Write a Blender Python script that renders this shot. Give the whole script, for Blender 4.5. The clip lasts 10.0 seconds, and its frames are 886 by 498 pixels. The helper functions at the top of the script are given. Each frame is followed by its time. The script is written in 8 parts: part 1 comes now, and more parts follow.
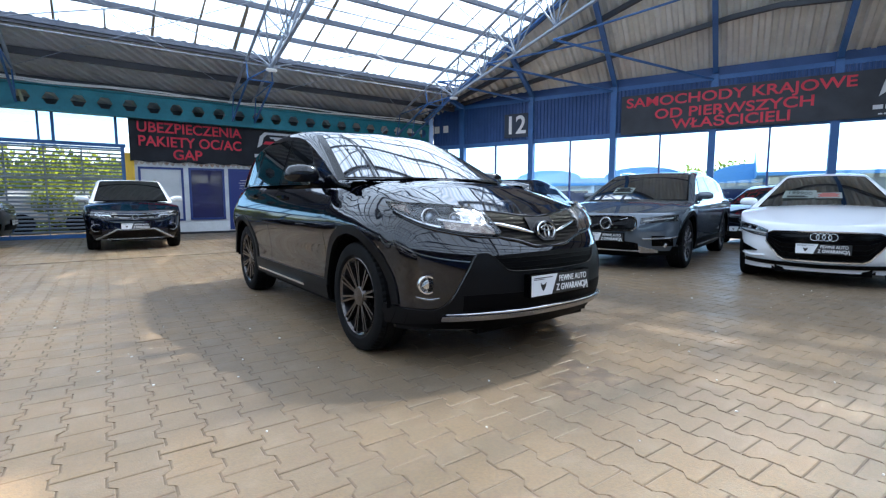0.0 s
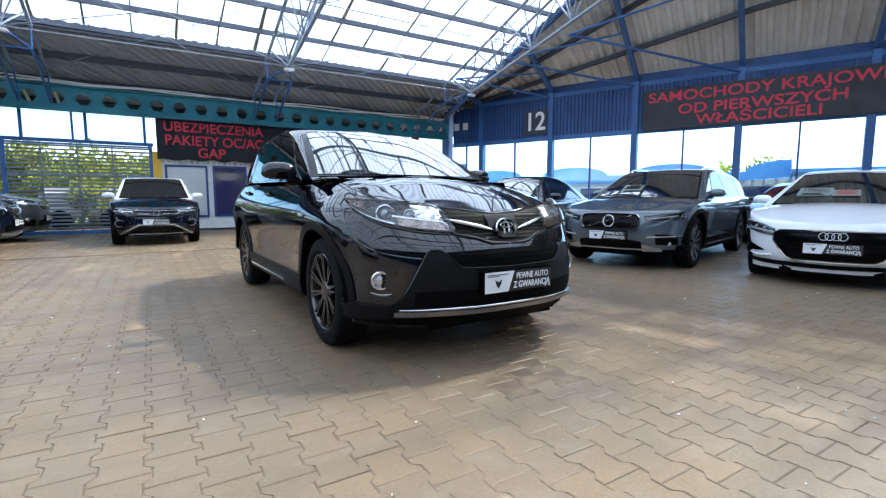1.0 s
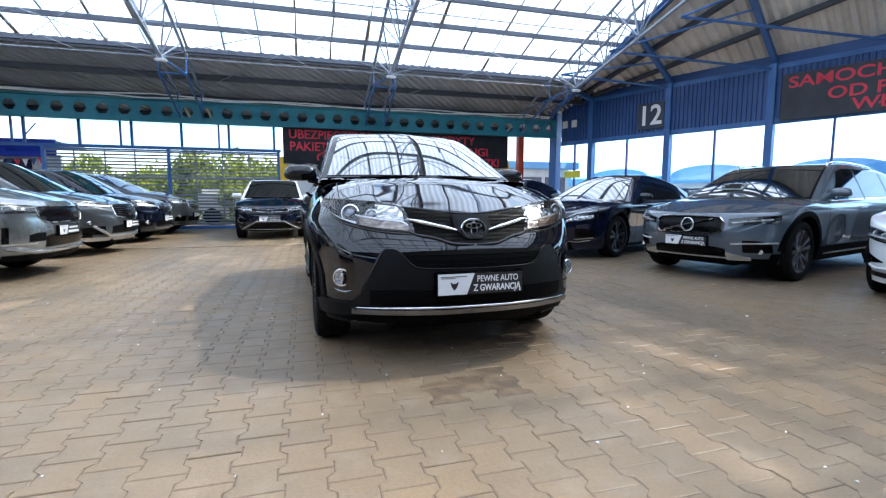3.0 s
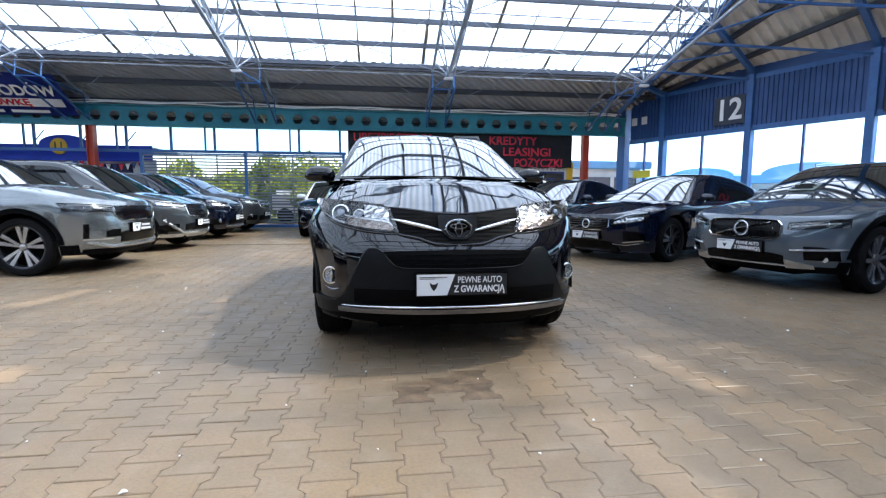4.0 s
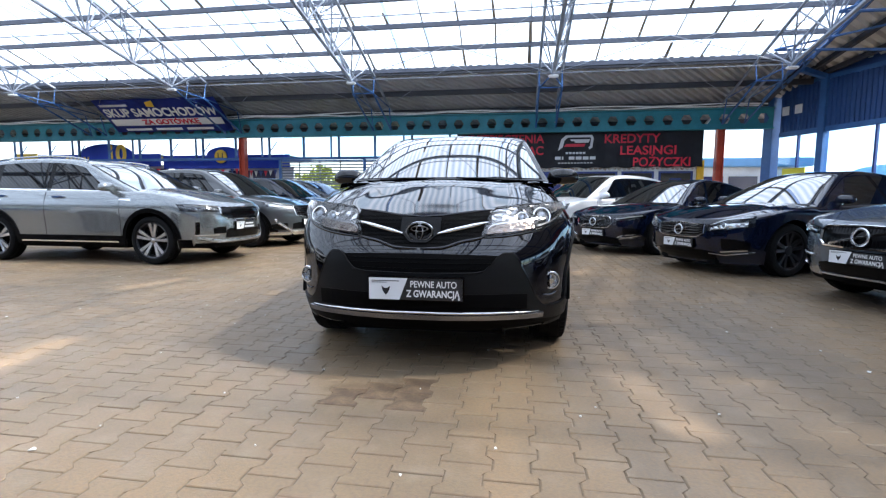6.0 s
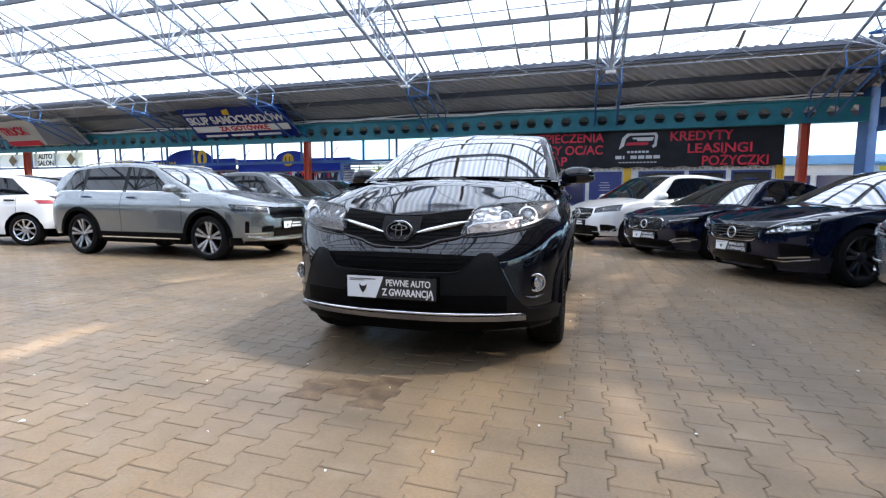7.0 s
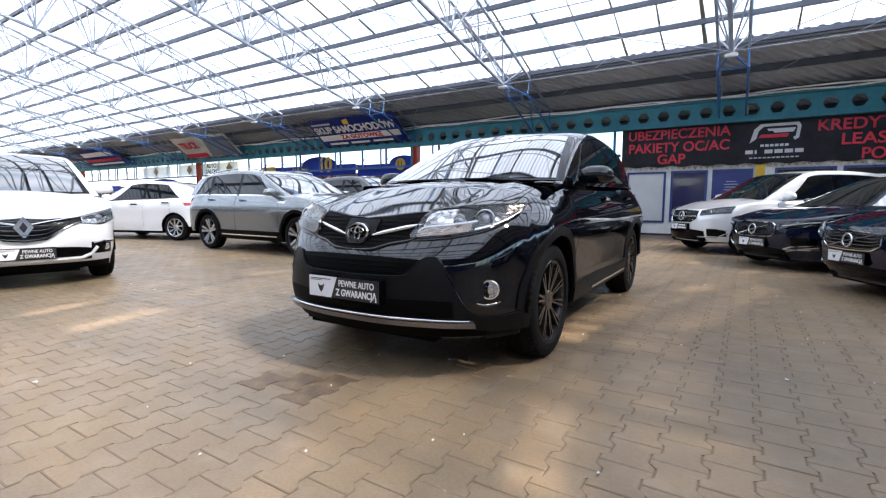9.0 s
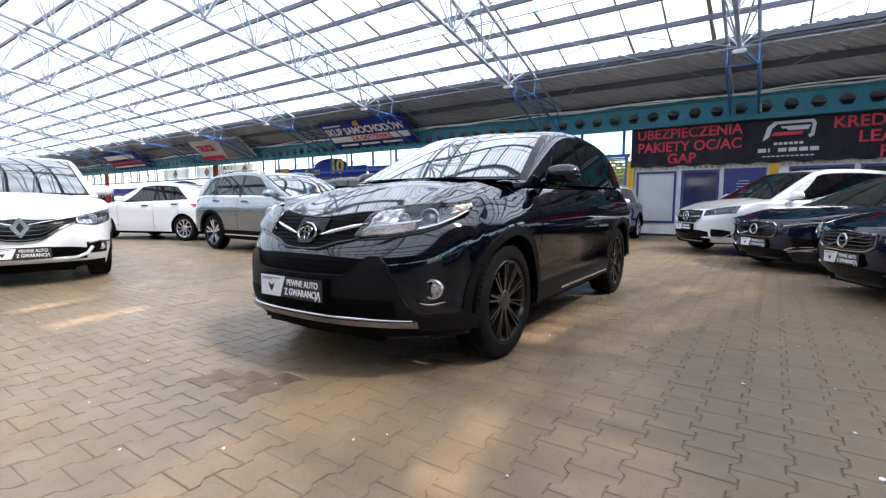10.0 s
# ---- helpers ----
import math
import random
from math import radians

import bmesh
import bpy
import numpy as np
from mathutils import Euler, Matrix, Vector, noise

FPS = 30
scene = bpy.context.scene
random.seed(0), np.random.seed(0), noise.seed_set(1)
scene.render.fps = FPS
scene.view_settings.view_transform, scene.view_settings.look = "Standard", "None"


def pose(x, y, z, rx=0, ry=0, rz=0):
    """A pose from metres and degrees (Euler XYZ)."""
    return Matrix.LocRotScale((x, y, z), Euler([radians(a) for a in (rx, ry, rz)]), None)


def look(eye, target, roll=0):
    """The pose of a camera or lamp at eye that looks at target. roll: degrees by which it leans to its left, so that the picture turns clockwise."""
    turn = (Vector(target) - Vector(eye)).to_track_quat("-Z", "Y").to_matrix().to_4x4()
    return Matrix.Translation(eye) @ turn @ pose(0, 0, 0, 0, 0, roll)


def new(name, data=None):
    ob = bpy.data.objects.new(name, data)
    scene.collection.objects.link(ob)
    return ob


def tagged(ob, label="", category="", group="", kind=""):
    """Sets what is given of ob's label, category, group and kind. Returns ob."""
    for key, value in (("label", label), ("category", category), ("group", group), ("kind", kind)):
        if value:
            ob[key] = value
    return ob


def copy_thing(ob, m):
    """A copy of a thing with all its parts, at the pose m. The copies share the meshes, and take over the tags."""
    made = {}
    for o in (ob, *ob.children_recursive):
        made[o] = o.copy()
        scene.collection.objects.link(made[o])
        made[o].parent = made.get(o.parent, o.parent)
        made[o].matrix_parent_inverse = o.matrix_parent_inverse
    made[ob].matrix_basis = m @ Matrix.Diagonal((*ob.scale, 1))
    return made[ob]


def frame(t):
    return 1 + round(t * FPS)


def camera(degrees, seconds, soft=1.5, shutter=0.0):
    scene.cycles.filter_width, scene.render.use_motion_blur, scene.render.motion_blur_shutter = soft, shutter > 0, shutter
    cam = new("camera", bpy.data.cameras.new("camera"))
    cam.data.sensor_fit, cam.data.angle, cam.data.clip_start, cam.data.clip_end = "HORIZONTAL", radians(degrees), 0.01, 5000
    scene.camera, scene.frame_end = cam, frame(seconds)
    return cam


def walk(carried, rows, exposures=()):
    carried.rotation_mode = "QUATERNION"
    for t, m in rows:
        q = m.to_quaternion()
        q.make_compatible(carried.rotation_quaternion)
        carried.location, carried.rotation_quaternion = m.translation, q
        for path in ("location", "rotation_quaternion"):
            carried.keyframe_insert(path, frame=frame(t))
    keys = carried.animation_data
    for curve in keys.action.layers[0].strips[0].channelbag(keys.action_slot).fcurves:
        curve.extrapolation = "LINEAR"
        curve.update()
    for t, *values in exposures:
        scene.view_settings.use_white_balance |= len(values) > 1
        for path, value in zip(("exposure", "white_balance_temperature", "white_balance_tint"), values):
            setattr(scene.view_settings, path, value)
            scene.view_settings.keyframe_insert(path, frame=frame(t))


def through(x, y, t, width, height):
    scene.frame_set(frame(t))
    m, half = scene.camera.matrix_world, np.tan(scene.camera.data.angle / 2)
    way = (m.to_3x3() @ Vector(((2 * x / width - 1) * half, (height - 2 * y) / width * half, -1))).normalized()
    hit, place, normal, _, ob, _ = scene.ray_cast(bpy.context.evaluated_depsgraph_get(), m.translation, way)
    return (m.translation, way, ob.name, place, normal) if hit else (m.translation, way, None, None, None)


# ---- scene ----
# camera: an eye-level carried shot that swings round the front of the car
cam = camera(86.2, 10.0, soft=1.25)
ROWS = [
    (0.0, -0.041, -0.061, 0.979, -35.32, -5.80, 0.07),
    (0.5, 0.137, -0.190, 0.957, -33.70, -5.88, 0.02),
    (1.0, 0.311, -0.309, 0.974, -31.68, -6.10, -0.02),
    (1.5, 0.489, -0.399, 0.977, -29.02, -6.19, 0.04),
    (2.0, 0.691, -0.504, 0.975, -24.14, -6.15, -0.01),
    (2.5, 0.932, -0.598, 0.974, -20.41, -6.14, -0.05),
    (4.0, 1.705, -0.788, 0.972, -7.32, -6.00, -0.20),
    (4.5, 1.931, -0.794, 0.986, -3.69, -6.02, -0.17),
    (5.0, 2.190, -0.781, 0.996, 0.37, -5.97, -0.22),
    (5.5, 2.438, -0.731, 0.986, 4.70, -5.91, -0.23),
    (7.0, 3.170, -0.535, 0.959, 17.18, -5.63, -0.32),
    (7.5, 3.373, -0.433, 0.976, 21.20, -5.66, -0.28),
    (8.0, 3.603, -0.329, 0.981, 25.01, -5.59, -0.30),
    (8.5, 3.816, -0.224, 0.974, 29.66, -5.51, -0.29),
    (9.0, 4.025, -0.087, 0.970, 32.60, -5.52, -0.22),
    (9.5, 4.205, 0.036, 0.968, 33.94, -5.48, -0.18),
    (10.0, 4.350, 0.147, 0.961, 34.88, -5.41, -0.08),
]
walk(cam, [(t, pose(x, y, z, 90 + pitch, roll, yaw)) for t, x, y, z, yaw, pitch, roll in ROWS], exposures=[(0.0, 1.87, 6080, 9), (5.0, 1.86, 6260, 12), (10.0, 1.80, 6750, 15)])

# world, daylight and exposure
world = bpy.data.worlds.new("world")
scene.world = world
world.use_nodes = True
wn = world.node_tree
sky = wn.nodes.new("ShaderNodeTexSky")
sky.sky_type = "NISHITA"
sky.sun_disc = False
SUN_EL, SUN_AZ = 51.0, 85.0        # degrees above the horizon; degrees from +y towards +x
sky.sun_elevation, sky.sun_rotation = radians(SUN_EL), radians(SUN_AZ)
wn.links.new(sky.outputs[0], wn.nodes["Background"].inputs[0])
wn.nodes["Background"].inputs[1].default_value = 0.15
sun = new("sun", bpy.data.lights.new("sun", "SUN"))
sun.data.energy, sun.data.angle, sun.data.color = 5.0, radians(1.1), (1.0, 0.925, 0.80)
to_sun = Vector((math.sin(radians(SUN_AZ)) * math.cos(radians(SUN_EL)), math.cos(radians(SUN_AZ)) * math.cos(radians(SUN_EL)), math.sin(radians(SUN_EL))))
sun.matrix_world = look((30 * to_sun.x, 30 * to_sun.y, 30 * to_sun.z), (0, 0, 0))


# ---------------------------------------------------------------- materials
def material(name, color=(0.5, 0.5, 0.5), rough=0.5, metal=0.0, coat=0.0, grain=0.0, scale=30.0, blotch=0.0, blotch_scale=1.5, bump=0.0, spec=0.5, per_piece=0.0, second=None, coat_ior=1.5):
    """A principled surface with fine grain, broad blotches, relief and a shift from piece to piece."""
    m = bpy.data.materials.new(name)
    m.use_nodes = True
    n, l = m.node_tree.nodes, m.node_tree.links
    b = n["Principled BSDF"]
    b.inputs["Base Color"].default_value = (*color, 1)
    b.inputs["Roughness"].default_value, b.inputs["Metallic"].default_value = rough, metal
    b.inputs["Coat Weight"].default_value, b.inputs["Coat Roughness"].default_value = coat, 0.03
    b.inputs["Specular IOR Level"].default_value = spec
    b.inputs["Coat IOR"].default_value = coat_ior
    tex = n.new("ShaderNodeTexCoord")
    out = None

    def mix(a, fac, colour):
        k = n.new("ShaderNodeMix")
        k.data_type = "RGBA"
        l.new(fac, k.inputs[0])
        if a is None:
            k.inputs[6].default_value = (*color, 1)
        else:
            l.new(a, k.inputs[6])
        k.inputs[7].default_value = (*colour, 1)
        return k.outputs[2]

    def ramp(fac, low, high, top):
        r = n.new("ShaderNodeMapRange")
        l.new(fac, r.inputs[0])
        r.inputs[1].default_value, r.inputs[2].default_value, r.inputs[3].default_value, r.inputs[4].default_value = low, high, 0, top
        return r.outputs[0]

    if blotch:
        t = n.new("ShaderNodeTexNoise")
        t.inputs["Scale"].default_value, t.inputs["Detail"].default_value = blotch_scale, 6
        l.new(tex.outputs["Object"], t.inputs["Vector"])
        out = mix(out, ramp(t.outputs[0], 0.42, 0.68, blotch), second or tuple(0.45 * c for c in color))
        q = ramp(t.outputs[0], 0.3, 0.7, 0.18)
        add = n.new("ShaderNodeMath")
        add.inputs[1].default_value = rough - 0.06
        l.new(q, add.inputs[0])
        l.new(add.outputs[0], b.inputs["Roughness"])
    if grain or bump:
        t = n.new("ShaderNodeTexNoise")
        t.inputs["Scale"].default_value, t.inputs["Detail"].default_value = scale, 5
        l.new(tex.outputs["Object"], t.inputs["Vector"])
        if grain:
            out = mix(out, ramp(t.outputs[0], 0.35, 0.7, grain), tuple(0.5 * c for c in color))
        if bump:
            p = n.new("ShaderNodeBump")
            p.inputs["Strength"].default_value, p.inputs["Distance"].default_value = bump, 0.01
            l.new(t.outputs[0], p.inputs["Height"])
            l.new(p.outputs[0], b.inputs["Normal"])
    if per_piece:
        i = n.new("ShaderNodeObjectInfo")
        g = n.new("ShaderNodeNewGeometry")
        a = n.new("ShaderNodeMath")
        l.new(i.outputs["Random"], a.inputs[0])
        l.new(g.outputs["Random Per Island"], a.inputs[1])
        f = n.new("ShaderNodeMath")
        f.operation = "FRACT"
        l.new(a.outputs[0], f.inputs[0])
        out = mix(out, ramp(f.outputs[0], 0, 1, per_piece), tuple(0.6 * c for c in color))
    if out is not None:
        l.new(out, b.inputs["Base Color"])
    return m


def clear(name, tint=(1, 1, 1), see=0.9, rough=0.0):
    """Thin pane: mostly see-through with a small mirror share."""
    m = bpy.data.materials.new(name)
    m.use_nodes = True
    n, l = m.node_tree.nodes, m.node_tree.links
    n.remove(n["Principled BSDF"])
    t, g, k = (n.new("ShaderNode" + s) for s in ("BsdfTransparent", "BsdfGlossy", "MixShader"))
    t.inputs[0].default_value = (*(see * c for c in tint), 1)
    g.inputs["Roughness"].default_value = rough
    k.inputs[0].default_value = 0.06
    l.new(t.outputs[0], k.inputs[1])
    l.new(g.outputs[0], k.inputs[2])
    l.new(k.outputs[0], n["Material Output"].inputs[0])
    return m


def sheet_glass(name, tint, through, dirt):
    """Milky glass-fibre roof sheet: scatters daylight, lets a little straight through, streaked with dirt."""
    m = bpy.data.materials.new(name)
    m.use_nodes = True
    n, l = m.node_tree.nodes, m.node_tree.links
    n.remove(n["Principled BSDF"])
    a, t, k = (n.new("ShaderNode" + s) for s in ("BsdfTranslucent", "BsdfTransparent", "MixShader"))
    geo, tex, noise_a = (n.new("ShaderNode" + s) for s in ("NewGeometry", "TexCoord", "TexNoise"))
    mapping = n.new("ShaderNodeMapping")
    mapping.inputs["Scale"].default_value = (2.2, 0.5, 0.5)
    l.new(tex.outputs["Object"], mapping.inputs[0])
    l.new(mapping.outputs[0], noise_a.inputs["Vector"])
    noise_a.inputs["Scale"].default_value, noise_a.inputs["Detail"].default_value = 1.6, 7
    r = n.new("ShaderNodeMapRange")
    l.new(noise_a.outputs[0], r.inputs[0])
    r.inputs[1].default_value, r.inputs[2].default_value, r.inputs[3].default_value, r.inputs[4].default_value = 0.5, 0.8, 0, dirt
    c = n.new("ShaderNodeMix")
    c.data_type = "RGBA"
    l.new(r.outputs[0], c.inputs[0])
    c.inputs[6].default_value, c.inputs[7].default_value = (*tint, 1), (tint[0] * 0.62, tint[1] * 0.56, tint[2] * 0.42, 1)
    s = n.new("ShaderNodeMapRange")
    l.new(geo.outputs["Random Per Island"], s.inputs[0])
    s.inputs[3].default_value, s.inputs[4].default_value = 0.86, 1.0
    v = n.new("ShaderNodeVectorMath")
    v.operation = "SCALE"
    l.new(c.outputs[2], v.inputs[0])
    l.new(s.outputs[0], v.inputs["Scale"])
    # flat sheet, corrugation shading put into the colour: pale ribs, bluer troughs across x
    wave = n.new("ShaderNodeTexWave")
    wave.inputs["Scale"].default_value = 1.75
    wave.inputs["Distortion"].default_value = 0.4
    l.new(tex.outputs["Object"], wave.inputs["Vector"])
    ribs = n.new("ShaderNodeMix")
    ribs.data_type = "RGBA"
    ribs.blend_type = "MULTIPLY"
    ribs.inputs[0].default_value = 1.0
    rib_shade = n.new("ShaderNodeMix")
    rib_shade.data_type = "RGBA"
    l.new(wave.outputs["Fac"], rib_shade.inputs[0])
    rib_shade.inputs[6].default_value, rib_shade.inputs[7].default_value = (0.60, 0.70, 0.76, 1), (1, 1, 1, 1)
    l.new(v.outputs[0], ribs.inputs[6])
    l.new(rib_shade.outputs[2], ribs.inputs[7])
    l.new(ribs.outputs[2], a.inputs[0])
    t.inputs[0].default_value = (*tint, 1)
    k.inputs[0].default_value = through
    # part of the light keeps on roughly in the sun's direction
    ahead, both = n.new("ShaderNodeBsdfRefraction"), n.new("ShaderNodeMixShader")
    ahead.inputs["IOR"].default_value, ahead.inputs["Roughness"].default_value = 1.12, 0.50
    l.new(ribs.outputs[2], ahead.inputs[0])
    both.inputs[0].default_value = 0.45
    l.new(a.outputs[0], both.inputs[1])
    l.new(ahead.outputs[0], both.inputs[2])
    l.new(both.outputs[0], k.inputs[1])
    l.new(t.outputs[0], k.inputs[2])
    l.new(k.outputs[0], n["Material Output"].inputs[0])
    return m


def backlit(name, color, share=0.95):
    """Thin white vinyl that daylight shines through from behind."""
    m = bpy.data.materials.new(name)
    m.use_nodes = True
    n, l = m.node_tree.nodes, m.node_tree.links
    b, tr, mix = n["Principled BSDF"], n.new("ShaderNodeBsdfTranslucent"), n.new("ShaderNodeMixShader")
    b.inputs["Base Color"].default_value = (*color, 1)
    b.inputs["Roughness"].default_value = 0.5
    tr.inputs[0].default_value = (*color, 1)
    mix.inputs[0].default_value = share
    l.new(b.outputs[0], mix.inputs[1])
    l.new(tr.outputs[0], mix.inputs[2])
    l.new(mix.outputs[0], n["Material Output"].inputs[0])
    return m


M_BLUE = material("blue_steel_paint", (0.035, 0.13, 0.36), 0.45, grain=0.3, scale=14, blotch=0.35, bump=0.05)
M_TRUSS = material("pale_blue_tube_paint", (0.29, 0.335, 0.41), 0.4, grain=0.3, scale=22, blotch=0.4)
M_PURLIN = material("dusty_blue_purlin_paint", (0.115, 0.13, 0.17), 0.45, grain=0.3, scale=22, blotch=0.4)
M_TEAL = material("teal_beam_paint", (0.018, 0.22, 0.29), 0.5, grain=0.3, scale=9, blotch=0.4, bump=0.06)
M_DARKSTEEL = material("dark_purlin_paint", (0.05, 0.055, 0.07), 0.55, grain=0.3)
M_DECK = material("grey_corrugated_sheet", (0.42, 0.44, 0.46), 0.5, grain=0.2, scale=7, blotch=0.4, blotch_scale=0.7, bump=0.05)
M_DECKB = material("beige_corrugated_sheet", (0.70, 0.70, 0.66), 0.5, grain=0.2, scale=7, blotch=0.45, blotch_scale=0.6, bump=0.05)
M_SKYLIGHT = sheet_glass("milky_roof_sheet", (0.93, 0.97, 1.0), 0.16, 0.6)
M_WHITE = material("white_panel_paint", (0.83, 0.84, 0.84), 0.5, grain=0.15, scale=12, blotch=0.3, blotch_scale=2)
M_CREAM = material("cream_render", (0.62, 0.57, 0.46), 0.8, grain=0.25, scale=20, bump=0.1)
M_YELLOW = material("yellow_post_paint", (0.85, 0.53, 0.04), 0.5, grain=0.2, blotch=0.3)
M_ORANGE = material("orange_red_column_paint", (0.50, 0.065, 0.03), 0.5, grain=0.3, scale=12, blotch=0.4)
M_PANELBLUE = material("blue_corrugated_panel", (0.02, 0.07, 0.22), 0.5, grain=0.2, blotch=0.3)
M_SIGNBLACK = material("black_banner_vinyl", (0.016, 0.018, 0.028), 0.45, grain=0.3, scale=5, blotch=0.4, blotch_scale=2.5)
M_RED = material("red_sign_lettering", (0.62, 0.02, 0.05), 0.5)
M_SILVERTXT = material("silver_sign_lettering", (0.6, 0.61, 0.64), 0.35)
M_WHITETXT = material("white_lettering", (0.82, 0.82, 0.82), 0.5)
M_FRAMEBLUE = material("blue_window_frame", (0.02, 0.045, 0.20), 0.4, grain=0.2)
M_DIMGLASS = material("dim_shop_glass", (0.035, 0.035, 0.10), 0.08, blotch=0.3)
M_BLIND = material("pale_window_blind", (0.62, 0.63, 0.64), 0.6, grain=0.1, blotch=0.2)
M_SLAT = material("grey_fence_slat", (0.20, 0.23, 0.27), 0.5, grain=0.3, scale=18, blotch=0.3)
M_PANE = clear("window_pane", (0.82, 0.94, 1.0), 0.99)
M_JOINT = material("sand_filled_joint", (0.130, 0.098, 0.065), 0.95, grain=0.4, scale=90, bump=0.3)
M_STAIN = material("dark_oil_stained_paver", (0.066, 0.042, 0.024), 0.6, blotch=0.9, blotch_scale=9, second=(0.19, 0.128, 0.075), grain=0.4, scale=60, bump=0.3)
M_ASPHALT = material("pale_concrete_outside", (0.34, 0.335, 0.325), 0.9, grain=0.4, scale=40, bump=0.2)


def leaves(name, color, shine):
    """Thin leaves: half their light comes through from the far side."""
    m = bpy.data.materials.new(name)
    m.use_nodes = True
    n, l = m.node_tree.nodes, m.node_tree.links
    b = n["Principled BSDF"]
    geo, mix, tr, add = (n.new("ShaderNode" + k) for k in ("NewGeometry", "Mix", "BsdfTranslucent", "MixShader"))
    mix.data_type = "RGBA"
    l.new(geo.outputs["Random Per Island"], mix.inputs[0])
    mix.inputs[6].default_value, mix.inputs[7].default_value = (*(0.5 * c for c in color), 1), (*color, 1)
    l.new(mix.outputs[2], b.inputs["Base Color"])
    b.inputs["Roughness"].default_value = 0.5
    tint = n.new("ShaderNodeVectorMath")
    tint.operation = "MULTIPLY"
    l.new(mix.outputs[2], tint.inputs[0])
    tint.inputs[1].default_value = (1.9 * shine, 1.7 * shine, 0.7 * shine)
    l.new(tint.outputs[0], tr.inputs[0])
    add.inputs[0].default_value = 0.55
    l.new(b.outputs[0], add.inputs[1])
    l.new(tr.outputs[0], add.inputs[2])
    l.new(add.outputs[0], n["Material Output"].inputs[0])
    return m


M_LEAF = leaves("green_leaves", (0.17, 0.22, 0.035), 1.0)
M_BARK = material("tree_bark", (0.10, 0.07, 0.05), 0.9, grain=0.4, bump=0.4)
M_RUBBER = material("tyre_rubber", (0.004, 0.004, 0.0045), 0.75, spec=0.15, grain=0.3, scale=40)
M_PLASTIC = material("black_textured_plastic", (0.002, 0.002, 0.0023), 0.55, spec=0.05, grain=0.3, scale=120, bump=0.08)
M_GLOSSBLACK = material("gloss_black_plastic", (0.0015, 0.0015, 0.002), 0.15, spec=0.15)
M_CHROME = material("chrome_trim", (0.86, 0.87, 0.88), 0.08, 1.0)
M_ALLOY = material("silver_alloy", (0.62, 0.63, 0.65), 0.25, 0.9)
M_DARKALLOY = material("dark_grey_alloy", (0.026, 0.026, 0.03), 0.3, 0.7, coat=0.3)
M_HEROALLOY = material("bronze_grey_alloy", (0.10, 0.086, 0.08), 0.22, 0.9, coat=0.3)
M_CARGLASS = material("tinted_car_glass", (0.0025, 0.0035, 0.005), 0.02, spec=0.42)
M_SCREEN = material("windscreen_glass", (0.006, 0.008, 0.009), 0.012, spec=0.9, coat=1.0, coat_ior=2.3)
M_CLAD = material("grey_black_cladding", (0.0042, 0.0042, 0.005), 0.46, grain=0.25, scale=150, bump=0.06, spec=0.14)


def faceted(name, dark, bright, size, rough=0.1, metal=0.9, relief=0.7):
    """Cut-glass look of a lamp's inside: small mirror facets under a clear smooth cover."""
    m = bpy.data.materials.new(name)
    m.use_nodes = True
    n, l = m.node_tree.nodes, m.node_tree.links
    b = n["Principled BSDF"]
    tex, vor, sep, mix, bump = (n.new("ShaderNode" + k) for k in ("TexCoord", "TexVoronoi", "SeparateColor", "Mix", "Bump"))
    vor.inputs["Scale"].default_value = 1.0 / size
    l.new(tex.outputs["Object"], vor.inputs["Vector"])
    l.new(vor.outputs["Color"], sep.inputs[0])
    mix.data_type = "RGBA"
    l.new(sep.outputs[0], mix.inputs[0])
    mix.inputs[6].default_value, mix.inputs[7].default_value = (*dark, 1), (*bright, 1)
    l.new(mix.outputs[2], b.inputs["Base Color"])
    bump.inputs["Strength"].default_value, bump.inputs["Distance"].default_value = relief, size * 0.5
    l.new(vor.outputs["Distance"], bump.inputs["Height"])
    l.new(bump.outputs[0], b.inputs["Normal"])
    b.inputs["Roughness"].default_value, b.inputs["Metallic"].default_value = rough, metal
    b.inputs["Coat Weight"].default_value, b.inputs["Coat Roughness"].default_value = 1.0, 0.02
    return m


def cover_glass(name):
    """A clear moulded lamp cover: see-through, with a smooth gloss that grows at a slant."""
    m = bpy.data.materials.new(name)
    m.use_nodes = True
    n, l = m.node_tree.nodes, m.node_tree.links
    n.remove(n["Principled BSDF"])
    t, g, k, f = (n.new("ShaderNode" + q) for q in ("BsdfTransparent", "BsdfGlossy", "MixShader", "Fresnel"))
    t.inputs[0].default_value = (0.93, 0.94, 0.95, 1)
    g.inputs["Roughness"].default_value = 0.02
    f.inputs["IOR"].default_value = 1.55
    l.new(f.outputs[0], k.inputs[0])
    l.new(t.outputs[0], k.inputs[1])
    l.new(g.outputs[0], k.inputs[2])
    l.new(k.outputs[0], n["Material Output"].inputs[0])
    return m


M_COVER = cover_glass("clear_lamp_cover")
M_LAMP = faceted("clear_headlamp_glass", (0.06, 0.065, 0.075), (0.6, 0.62, 0.66), 0.035)
M_HOUSING = faceted("dark_headlamp_housing", (0.006, 0.006, 0.008), (0.05, 0.053, 0.06), 0.05, 0.15, 0.8, 0.4)
M_INDICATOR = faceted("copper_grey_indicator_strip", (0.20, 0.15, 0.12), (0.36, 0.30, 0.26), 0.022, 0.2, 0.8, 0.35)
M_LAMPBRIGHT = faceted("silver_lamp_reflector", (0.62, 0.63, 0.65), (0.92, 0.93, 0.95), 0.045, 0.18, 0.9, 0.45)
M_LAMPDARK = material("smoked_headlamp_bezel", (0.02, 0.02, 0.025), 0.15, 0.3, coat=1.0)
